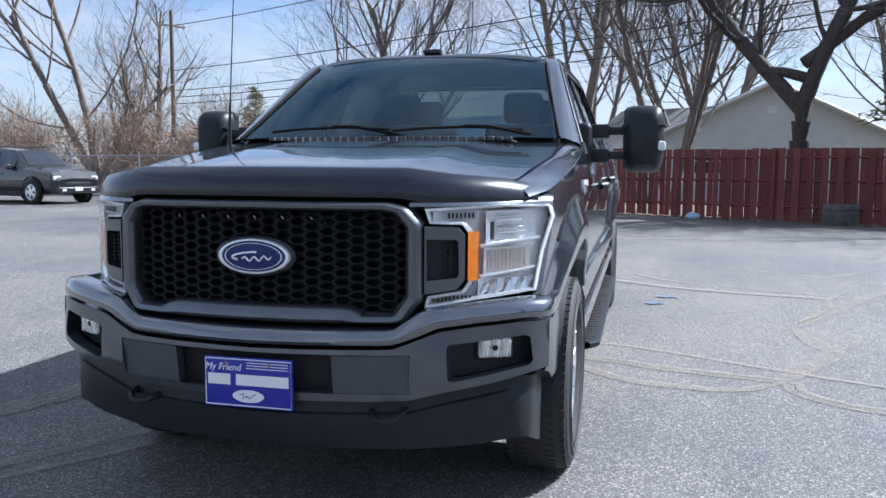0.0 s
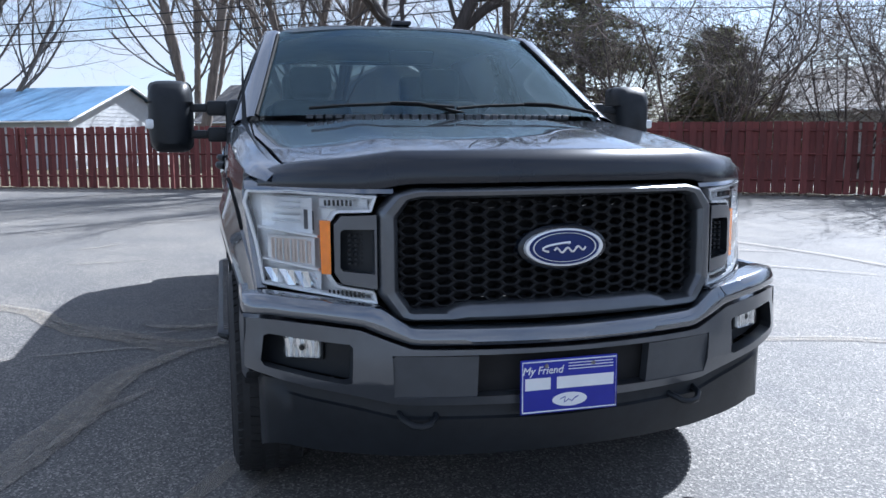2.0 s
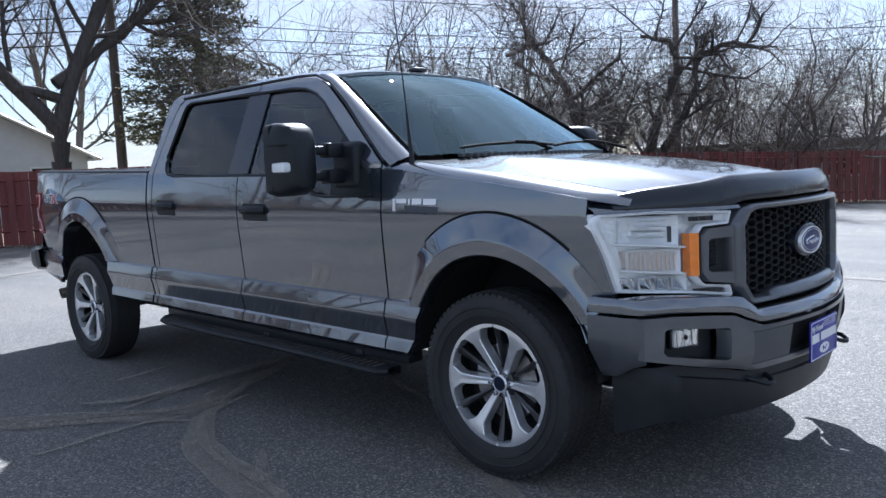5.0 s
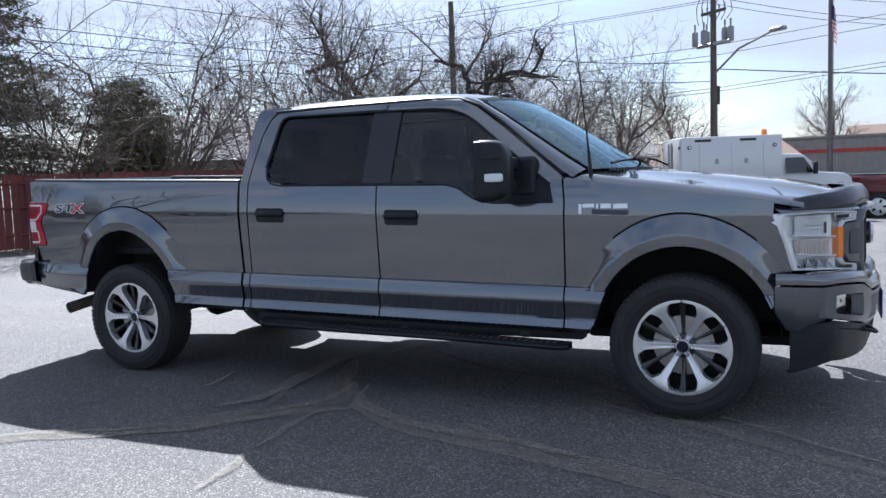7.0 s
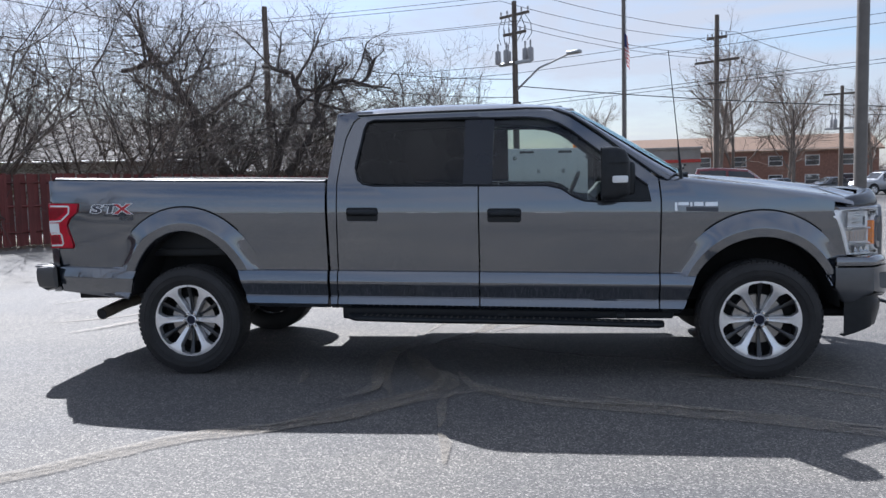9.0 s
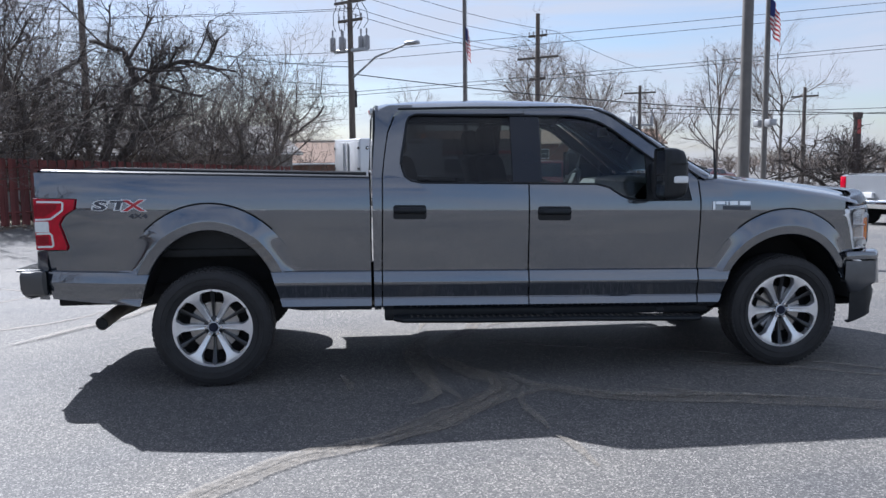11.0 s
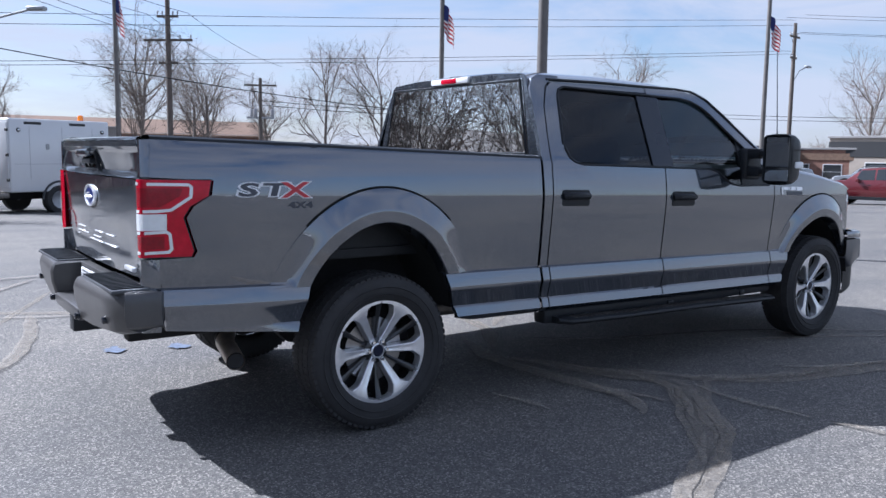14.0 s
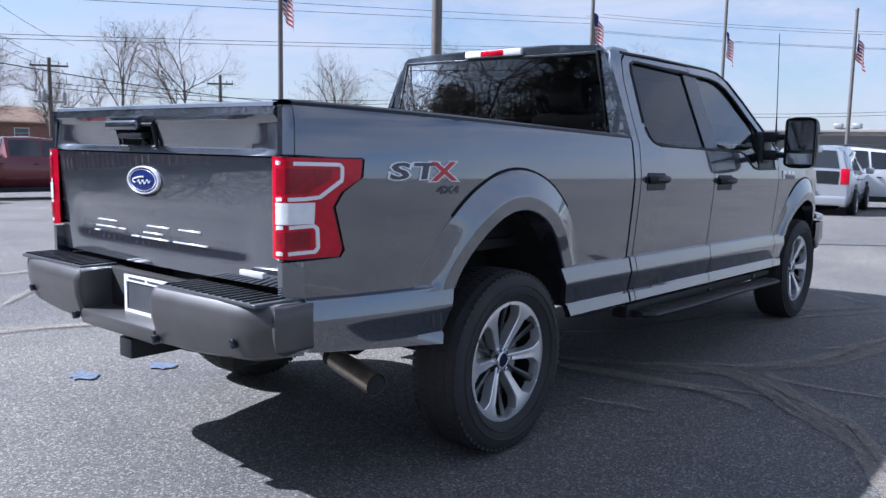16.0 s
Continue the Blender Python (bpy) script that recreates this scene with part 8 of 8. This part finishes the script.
flat_block("shop_row", "low brown restaurant building", 66.0, 36.0, -68, 14, 9, 3.2, M_BRICK, (2.3, 2.9, M_ROOFBROWN), [(-4 + 2.6 * i, 1.3, 1.4, 1.2) for i in range(4)])
sign = thing("shop_sign", "yellow shop sign on a red post", "sign", "", pose(45, 12.5, ground_z(45, 12.5)))
part("post", tube_bm([(0, 0, 0), (0, 0, 2.6)], 0.1, 8), M_REDBAND, sign)
part("panel", box_bm((-0.1, -0.33, 2.6), (0.1, 0.33, 3.8), 0.03, 1), surface("yellow_sign", (0.75, 0.55, 0.03), 0.5, vary=0.05), sign)

M_PYLON = surface("weathered_brown_paint", (0.075, 0.055, 0.05), 0.85, vary=0.25, scale=4)
pylon = thing("sign_pylon", "tall brown sign pylon beside the low tree", "sign", "", pose(24.0, 35.4, ground_z(24.0, 35.4), 0, 0, 30))
part("column", box_bm((-0.22, -0.12, 0.0), (0.22, 0.12, 4.6), 0.02, 1), M_PYLON, pylon, smooth=None)
part("sign_cap", box_bm((-0.26, -0.15, 4.45), (0.26, 0.15, 4.75), 0.02, 1), M_PYLON, pylon, smooth=None)
part("sign_face", box_bm((-0.24, -0.14, 3.6), (0.1, -0.125, 4.35), 0.004, 1), M_REDBAND, pylon, smooth=None)

# ---- parked vehicles ----
M_CARGLASS = surface("car_glass_dark", (0.02, 0.023, 0.026), 0.06, vary=0.1, coat=1.0)
PAINTS = dict(black=paint("black_car_paint", (0.006, 0.0065, 0.008), 0.0, 0.3), white=paint("white_car_paint", (0.68, 0.69, 0.7), 0.0, 0.3, 0.02), silver=paint("silver_car_paint", (0.42, 0.44, 0.47), 0.55, 0.3, 0.1), red=paint("maroon_car_paint", (0.13, 0.012, 0.018), 0.4, 0.3), grey=paint("grey_car_paint", (0.09, 0.095, 0.10), 0.5, 0.32), blue=paint("blue_car_paint", (0.06, 0.1, 0.2), 0.3, 0.3))
# stations: x, belt half width, roof half width, sill z, belt z, roof z
SHAPES = dict(
    suv=dict(L=4.75, wb=2.8, r=0.38, st=[(2.38, 0.72, 0.6, 0.42, 0.72, 0.80), (2.2, 0.88, 0.8, 0.32, 0.95, 1.02), (1.35, 0.94, 0.84, 0.30, 1.08, 1.12), (1.0, 0.94, 0.82, 0.30, 1.10, 1.16), (0.35, 0.94, 0.68, 0.30, 1.10, 1.70), (-0.6, 0.94, 0.68, 0.30, 1.12, 1.78), (-1.7, 0.94, 0.67, 0.30, 1.14, 1.76), (-2.15, 0.92, 0.66, 0.32, 1.14, 1.70), (-2.33, 0.90, 0.80, 0.40, 1.12, 1.20), (-2.38, 0.86, 0.78, 0.45, 0.7, 0.8)], cab=(0.7, -2.2)),
    minivan=dict(L=5.1, wb=3.05, r=0.34, st=[(2.55, 0.75, 0.6, 0.38, 0.66, 0.74), (2.3, 0.92, 0.8, 0.28, 0.9, 0.96), (1.7, 0.98, 0.86, 0.25, 1.02, 1.06), (1.45, 0.98, 0.84, 0.25, 1.04, 1.12), (0.55, 0.98, 0.70, 0.25, 1.05, 1.66), (-0.6, 0.98, 0.72, 0.25, 1.06, 1.75), (-2.0, 0.98, 0.70, 0.25, 1.08, 1.72), (-2.38, 0.96, 0.68, 0.28, 1.08, 1.66), (-2.52, 0.94, 0.84, 0.32, 1.05, 1.15), (-2.56, 0.9, 0.82, 0.36, 0.7, 0.78)], cab=(1.2, -2.42)),
    sedan=dict(L=4.6, wb=2.7, r=0.33, st=[(2.3, 0.7, 0.58, 0.35, 0.6, 0.68), (2.1, 0.86, 0.78, 0.25, 0.78, 0.84), (1.2, 0.9, 0.8, 0.22, 0.9, 0.94), (0.9, 0.9, 0.78, 0.22, 0.92, 0.98), (0.1, 0.9, 0.6, 0.22, 0.93, 1.40), (-0.8, 0.9, 0.6, 0.22, 0.94, 1.43), (-1.5, 0.9, 0.66, 0.22, 0.96, 1.08), (-2.1, 0.88, 0.76, 0.26, 0.96, 1.0), (-2.3, 0.82, 0.74, 0.34, 0.7, 0.8)], cab=(0.55, -1.3)),
    pickup=dict(L=5.85, wb=3.65, r=0.40, st=[(2.92, 0.82, 0.7, 0.5, 0.95, 1.05), (2.75, 0.96, 0.86, 0.42, 1.12, 1.18), (1.75, 1.0, 0.88, 0.42, 1.22, 1.27), (1.5, 1.0, 0.86, 0.42, 1.24, 1.32), (0.85, 1.0, 0.70, 0.42, 1.25, 1.84), (-0.1, 1.0, 0.70, 0.42, 1.26, 1.92), (-0.85, 1.0, 0.69, 0.42, 1.28, 1.90), (-1.0, 1.0, 0.70, 0.42, 1.28, 1.34), (-1.05, 1.0, 0.92, 0.46, 1.30, 1.36), (-2.75, 1.0, 0.92, 0.52, 1.32, 1.38), (-2.88, 0.98, 0.92, 0.56, 1.30, 1.36)], cab=(1.2, -0.92)))


def vehicle(kind, color, label, x, y, yaw, category, bed=False):
    """A parked car: lofted body, glass set proud of the cabin, lamps, bumpers, wheels."""
    S = SHAPES[kind]
    t = thing("parked_" + category.replace(" ", "_"), label, category, "parked vehicles", pose(x, y, ground_z(x, y), 0, 0, yaw))
    rows = []
    for sx, w, wr, zs, zb, zr in S["st"]:
        half = [(w * 0.90, zs), (w * 0.98, zs + 0.12), (w, (zs + zb) / 2), (w * 0.985, zb), (wr + (w * 0.985 - wr) * 0.12, zb + (zr - zb) * 0.86), (wr * 0.92, zr - 0.015), (wr * 0.45, zr + 0.015)]
        rows.append([(sx, a, b) for a, b in half] + [(sx, -a, b) for a, b in reversed(half)])
    bm = grid_bm(rows)
    bm.faces.new(list(bm.verts)[:14])
    bm.faces.new(list(bm.verts)[-14:])
    body = part("body", bm, PAINTS[color], t, smooth=32)

    def at(px):
        xs = [s[0] for s in S["st"]][::-1]
        return [lerp(px, xs, [s[i] for s in S["st"]][::-1]) for i in range(1, 6)]
    c0, c1 = S["cab"]
    # side windows
    spans = {"suv": ((0.55, -0.25), (-0.32, -1.2), (-1.27, -2.0)), "minivan": ((0.95, 0.0), (-0.08, -1.15), (-1.22, -2.2)), "sedan": ((0.45, -0.3), (-0.37, -1.05)), "pickup": ((1.05, 0.2), (0.12, -0.75))}[kind]
    for s in (-1, 1):
        for a, b in spans:
            rows = []
            for k in range(5):
                px = a + (b - a) * k / 4
                w, wr, zs, zb, zr = at(px)
                pts = []
                for f in (0.10, 0.5, 0.86):
                    yy = w * 0.985 + (wr + (w * 0.985 - wr) * 0.12 - w * 0.985) * f / 0.86
                    pts.append((px, s * (yy + 0.008), zb + (zr - zb) * f))
                rows.append(pts)
            part("side_window", grid_bm(rows), M_CARGLASS, t, smooth=60)
        front_x, rear_x = S["st"][0][0], S["st"][-1][0]
        w, wr, zs, zb, zr = at(front_x - 0.15)
        part("headlight", box_bm((front_x - 0.30, s * w * 0.78 - 0.15, zb - 0.16), (front_x - 0.06, s * w * 0.78 + 0.13, zb - 0.02), 0.03), M_WHITELENS, t)
        w, wr, zs, zb, zr = at(rear_x + 0.06)
        ztl = zb if kind != "minivan" else zb + 0.12
        part("tail_light", box_bm((rear_x - 0.012, s * (w - 0.11) - 0.09, ztl - 0.36), (rear_x + 0.12, s * (w - 0.11) + 0.105, ztl + 0.02), 0.02), M_RED, t)
        part("door_mirror", box_bm((c0 - 0.35, s * (at(c0)[0] + 0.1) - 0.1, at(c0)[3] - 0.02), (c0 - 0.2, s * (at(c0)[0] + 0.1) + 0.1, at(c0)[3] + 0.15), 0.04), PAINTS[color], t)
        for px in (0.0, -0.95):
            part("door_handle", box_bm((px - 0.11, s * at(px)[0] - 0.015, at(px)[3] - 0.18), (px + 0.02, s * at(px)[0] + 0.015, at(px)[3] - 0.15), 0.006, 1), M_BLACK, t)
        part("sill", box_bm((-S["wb"] / 2 + 0.4, s * 0.86 - 0.06, 0.24), (S["wb"] / 2 - 0.4, s * 0.86 + 0.06, 0.40), 0.02, 1), M_BLACK, t)
    # windscreen and rear glass
    st = S["st"]
    for i in range(len(st) - 1):
        a, b = st[i], st[i + 1]
        if abs(b[5] - a[5]) > 0.35:
            rows = []
            for k in (0.10, 0.5, 0.92):
                px = a[0] + (b[0] - a[0]) * k
                w, wr, zs, zb, zr = at(px)
                o = 0.012 if b[5] > a[5] else -0.012
                rows.append([(px + o, wr * 0.9 * f, zr + 0.012 + (0.008 if abs(f) < 0.8 else -0.004)) for f in (-0.92, -0.45, 0, 0.45, 0.92)])
            part("windscreen" if b[5] > a[5] else "rear_window", grid_bm(rows), M_CARGLASS, t, smooth=60)
    f = st[0]
    part("grille", box_bm((f[0] - 0.08, -f[1] * 0.62, f[3] + 0.10), (f[0] + 0.015, f[1] * 0.62, f[4] - 0.02), 0.02), M_BLACK, t)
    part("front_bumper", box_bm((f[0] - 0.2, -f[1] * 1.02, f[3] - 0.08), (f[0] + 0.03, f[1] * 1.02, f[3] + 0.13), 0.05, 3), M_GREYPL if kind == "pickup" else PAINTS[color], t)
    r = st[-1]
    part("rear_bumper", box_bm((r[0] - 0.08, -r[1] * 1.0, r[3] - 0.06), (r[0] + 0.15, r[1] * 1.0, r[3] + 0.17), 0.05, 3), M_CHROME if kind == "pickup" else PAINTS[color], t)
    part("rear_plate", box_bm((r[0] - 0.095, -0.15, r[3] + 0.22), (r[0] - 0.0, 0.15, r[3] + 0.36), 0.01, 1), M_TRIM, t)
    if kind == "suv":
        for s in (-1, 1):
            part("roof_rail", tube_bm([(0.2, s * 0.6, 1.76), (0.05, s * 0.62, 1.83), (-1.6, s * 0.61, 1.83), (-1.8, s * 0.6, 1.76)], 0.022, 6), M_GREYPL, t)
            part("fog_light", box_bm((f[0] - 0.06, s * f[1] * 0.72 - 0.08, f[3] - 0.02), (f[0] + 0.04, s * f[1] * 0.72 + 0.08, f[3] + 0.07), 0.02, 1), M_WHITELENS, t)
    part("number_plate", box_bm((f[0] + 0.01, -0.15, f[3] + 0.0), (f[0] + 0.04, 0.15, f[3] + 0.12), 0.008, 1), M_TRIM, t)
    if bed:
        part("bed_opening", box_bm((-2.78, -0.82, 1.36), (-1.12, 0.82, 1.40), 0.01, 1), M_BLACK, t)
    for px in (S["wb"] / 2, -S["wb"] / 2):
        for s in (-1, 1):
            part("wheel_arch", lathe_bm([(S["r"] + 0.09, 0.0), (S["r"] + 0.09, 0.02), (0.0, 0.02)], 24), M_LINER, t).matrix_local = pose(px, s * (at(px)[0] + 0.004) - 0.01, S["r"] + 0.03)
            wh = part("wheel", lathe_bm([(0.0, -0.10), (S["r"] * 0.3, -0.11), (S["r"] * 0.62, -0.09), (S["r"] * 0.66, -0.115), (S["r"] * 0.68, -0.10)], 24), M_ALLOY, t)
            part("tyre", lathe_bm([(S["r"] * 0.66, -0.09), (S["r"] * 0.75, -0.118), (S["r"] * 0.93, -0.11), (S["r"], -0.08), (S["r"], 0.08), (S["r"] * 0.9, 0.11), (0.05, 0.1)], 28), M_RUBBER, wh)
            for k in range(5):
                a = 2 * math.pi * k / 5
                part("spoke_gap", box_bm((S["r"] * 0.26, -0.113, -0.035), (S["r"] * 0.56, -0.098, 0.035), 0.01, 1, Matrix.Rotation(a, 4, "Y")), M_RIMDARK, wh)
            wh.matrix_local = pose(px, s * (at(px)[0] - 0.06), S["r"], 0, 0, 0 if s < 0 else 180)
    return t


vehicle("suv", "black", "black off-road style SUV parked by the chain-link fence", -19.45, -18.6, 76, "suv")
vehicle("pickup", "red", "maroon crew cab pickup with chrome bumper", 4.4, 23.6, -8, "pickup", True)
vehicle("pickup", "silver", "silver crew cab pickup parked tail outward", 13.2, 14.4, 14, "pickup", True)
vehicle("pickup", "white", "white pickup parked tail outward", 20.6, 17.6, 12, "pickup", True)
vehicle("sedan", "grey", "dark grey sedan on the road", 49.5, 23.2, 118, "sedan")
vehicle("suv", "silver", "pale silver crossover across the road", 60.5, 29.5, 118, "suv")
vehicle("suv", "grey", "dark grey crossover parked tail outward", 14.2, 9.2, 14, "suv")
vehicle("minivan", "silver", "silver minivan parked tail outward", 16.6, 3.4, 8, "minivan")
vehicle("suv", "white", "white crossover parked beside the minivan", 19.5, 2.9, -58, "suv")
vehicle("sedan", "black", "black sedan across the road", 20.0, 62.0, 200, "sedan")
vehicle("suv", "silver", "silver crossover across the road", 23.5, 61.0, 200, "suv")
vehicle("sedan", "red", "red car across the road", 27.0, 60.5, 205, "sedan")
vehicle("sedan", "grey", "grey car across the road", 16.0, 62.5, 195, "sedan")
vehicle("suv", "red", "red car parked down the row", 33.0, 15.0, 100, "suv")
vehicle("suv", "black", "black car parked down the row", 30.0, 19.0, 100, "suv")
# unseen pale vehicles, added so that the doors mirror a bright band
for x, y, k, c, lb in ((-24.0, -42.0, "suv", "white", "white SUV added far across the lot for door reflections"), (-17.5, -43.0, "sedan", "silver", "silver car added far across the lot for door reflections"), (-9.0, -42.5, "pickup", "white", "white pickup added far across the lot for door reflections"), (-2.0, -43.5, "sedan", "white", "white car added far across the lot for door reflections"), (5.5, -42.0, "minivan", "silver", "silver minivan added far across the lot for door reflections")):
    vehicle(k, c, lb, x, y, 85, k, k == "pickup")
# white service truck with a tall box body
sv = thing("service_truck", "white service truck with a tall box body", "truck", "parked vehicles", pose(-0.94, 21.2, ground_z(-0.94, 21.2), 0, 0, 22.75))
WH = PAINTS["white"]
part("box_body", box_bm((-2.6, -1.08, 0.62), (0.35, 1.08, 2.55), 0.05, 3), WH, sv)
for px in (-1.95, -0.65):
    part("roof_vent", box_bm((px - 0.24, -1.095, 2.40), (px + 0.24, -1.06, 2.47), 0.01, 1), M_DASH, sv)
for px in (-2.35, 0.12):
    mk = part("marker_light", lathe_bm([(0.0, -0.03), (0.05, -0.025), (0.06, 0.0)], 12), M_DASH, sv)
    mk.matrix_local = pose(px, -1.082, 2.25)
    part("marker_lens", lathe_bm([(0.0, -0.036), (0.03, -0.033), (0.035, -0.02)], 10), M_CHROME, mk)
for px in (-1.55, -0.7):
    part("door_latch", box_bm((px - 0.05, -1.10, 1.75), (px + 0.05, -1.07, 1.90), 0.01, 1), M_GALV, sv)
for px in (-2.05, -1.12, -0.2):
    part("side_door_gap", box_bm((px - 0.004, -1.084, 0.95), (px + 0.004, -1.079, 2.35)), M_GALV, sv, smooth=None)
part("side_door_gap", box_bm((-2.5, -1.084, 1.36), (0.3, -1.079, 1.368)), M_GALV, sv, smooth=None)
# rear doors with their rods, hinges and step bumper
for yy in (-0.52, 0.52):
    rd = part("rear_door", box_bm((-2.63, yy - 0.5, 0.75), (-2.595, yy + 0.5, 2.45), 0.015, 2), WH, sv)
    part("lock_rod", tube_bm([(-2.645, yy * 0.35, 0.8), (-2.645, yy * 0.35, 2.4)], 0.015, 6), M_GALV, rd)
    for z in (0.95, 1.6, 2.25):
        part("hinge", box_bm((-2.645, yy * 1.92 - 0.05, z - 0.04), (-2.60, yy * 1.92 + 0.05, z + 0.04), 0.01, 1), M_DASH, rd)
part("rear_step", box_bm((-2.95, -1.0, 0.48), (-2.6, 1.0, 0.62), 0.02, 2), M_STEEL, sv, "worn steel step bumper")
part("chassis", box_bm((-2.6, -0.45, 0.40), (2.2, 0.45, 0.62), 0.02, 1), M_LINER, sv)
prof = [(0.36, 0.55), (0.36, 1.90), (0.46, 1.98), (0.95, 1.97), (1.12, 1.90), (1.48, 1.42), (2.18, 1.36), (2.34, 1.28), (2.42, 1.10), (2.42, 0.60), (2.16, 0.50), (2.13, 0.72), (1.98, 0.88), (1.75, 0.93), (1.52, 0.88), (1.37, 0.72), (1.34, 0.50)]


def cab_half(z):
    return 0.96 - 0.16 * max(0.0, min(1.0, (z - 1.38) / 0.55))


rows = [[(x, k * cab_half(z), z - 0.02 * (abs(k) > 0.95)) for k in (-1, -0.94, -0.5, 0, 0.5, 0.94, 1)] for x, z in prof]
bm = grid_bm(rows, close_u=True)
for s in (-1, 1):
    bm.faces.new([v for v in bm.verts if v.co.y * s > 0 and abs(abs(v.co.y) - cab_half(v.co.z + 0.02)) < 1e-4])
part("cab", bm, WH, sv, smooth=35)
part("windscreen", grid_bm([[(1.14 + 0.31 * k + 0.012, f * cab_half(1.88 - 0.44 * k) * 0.9, 1.88 - 0.44 * k + 0.012) for f in (-1, 0, 1)] for k in (0.06, 0.5, 0.94)]), M_CARGLASS, sv)
for s in (-1, 1):
    part("side_window", grid_bm([[(xa, s * (cab_half(1.40) + 0.006), 1.40), (xb, s * (cab_half(1.86) + 0.006), 1.86)] for xa, xb in ((0.50, 0.52), (0.8, 0.8), (1.32, 1.06))]), M_CARGLASS, sv, smooth=None)
    part("door_mirror", box_bm((1.22, s * 1.14 - 0.09, 1.36), (1.32, s * 1.14 + 0.09, 1.72), 0.03), M_BLACK, sv)
    part("mirror_arm", box_bm((1.24, s * 1.0 - 0.08, 1.42), (1.30, s * 1.0 + 0.08, 1.46), 0.01, 1), M_BLACK, sv)
    part("door_handle", box_bm((0.52, s * 0.965 - 0.012, 1.16), (0.66, s * 0.965 + 0.012, 1.21), 0.006, 1), M_BLACK, sv)
    part("head_lamp", box_bm((2.36, s * 0.72 - 0.16, 1.02), (2.435, s * 0.72 + 0.16, 1.22), 0.02, 1), M_WHITELENS, sv)
    for px in (1.75, -1.25):
        part("wheel_flare", lathe_bm([(0.44, 0.0), (0.50, -0.02), (0.50, 0.02)], 24, "y", 0.0, math.pi), M_GREYPL, sv).matrix_local = pose(px, s * (0.97 if px > 0 else 1.085), 0.42)
        wh = part("wheel", lathe_bm([(0.0, -0.05), (0.12, -0.06), (0.22, -0.10), (0.24, -0.12)], 20), M_GALV, sv)
        part("tyre", lathe_bm([(0.24, -0.12), (0.37, -0.12), (0.4, -0.08), (0.4, 0.1), (0.1, 0.1)], 24), M_RUBBER, wh)
        wh.matrix_local = pose(px, s * (0.90 if px > 0 else 0.98), 0.4, 0, 0, 0 if s < 0 else 180)
part("grille", box_bm((2.38, -0.5, 0.85), (2.44, 0.5, 1.2), 0.02, 1), M_BLACK, sv)
part("front_bumper", box_bm((2.36, -0.95, 0.52), (2.52, 0.95, 0.74), 0.04, 2), M_CHROME, sv)
part("beacon", lathe_bm([(0.0, 0.16), (0.07, 0.14), (0.09, 0.0), (0.1, -0.04)], 12, "z"), M_AMBER, sv).matrix_local = pose(0.2, 0.0, 2.60)

M_BOXGREY = surface("stained_box_grey", (0.11, 0.105, 0.1), 0.8, vary=0.4, scale=7)
# grey utility box and a bag by the fence
bx = tagged(part("utility_box", box_bm((-0.25, -0.30, 0), (0.25, 0.30, 0.45), 0.03, 2, pose(-16.3, 5.45, 0.0, 0, 0, 27)), M_BOXGREY, None, "weathered grey utility box by the fence"), category="utility box")
part("lid_seam", box_bm((-0.26, -0.31, 0.33), (0.26, 0.31, 0.342), 0.004, 1, pose(-16.3, 5.45, 0.0, 0, 0, 27)), M_DASH, bx)
bm = bmesh.new()
bmesh.ops.create_icosphere(bm, subdivisions=3, radius=0.16)
for v in bm.verts:
    k = 1 + 0.25 * noise.noise(v.co * 9)
    v.co = Vector((v.co.x * k, v.co.y * k, max(-0.07, v.co.z * 0.6 * k)))
bmesh.ops.translate(bm, verts=bm.verts, vec=(-17.35, 2.35, 0.075))
tagged(part("plastic_bag", bm, surface("pale_blue_plastic", (0.4, 0.52, 0.66), 0.4, vary=0.1), None, "crumpled pale blue plastic bag by the fence"), category="bag")
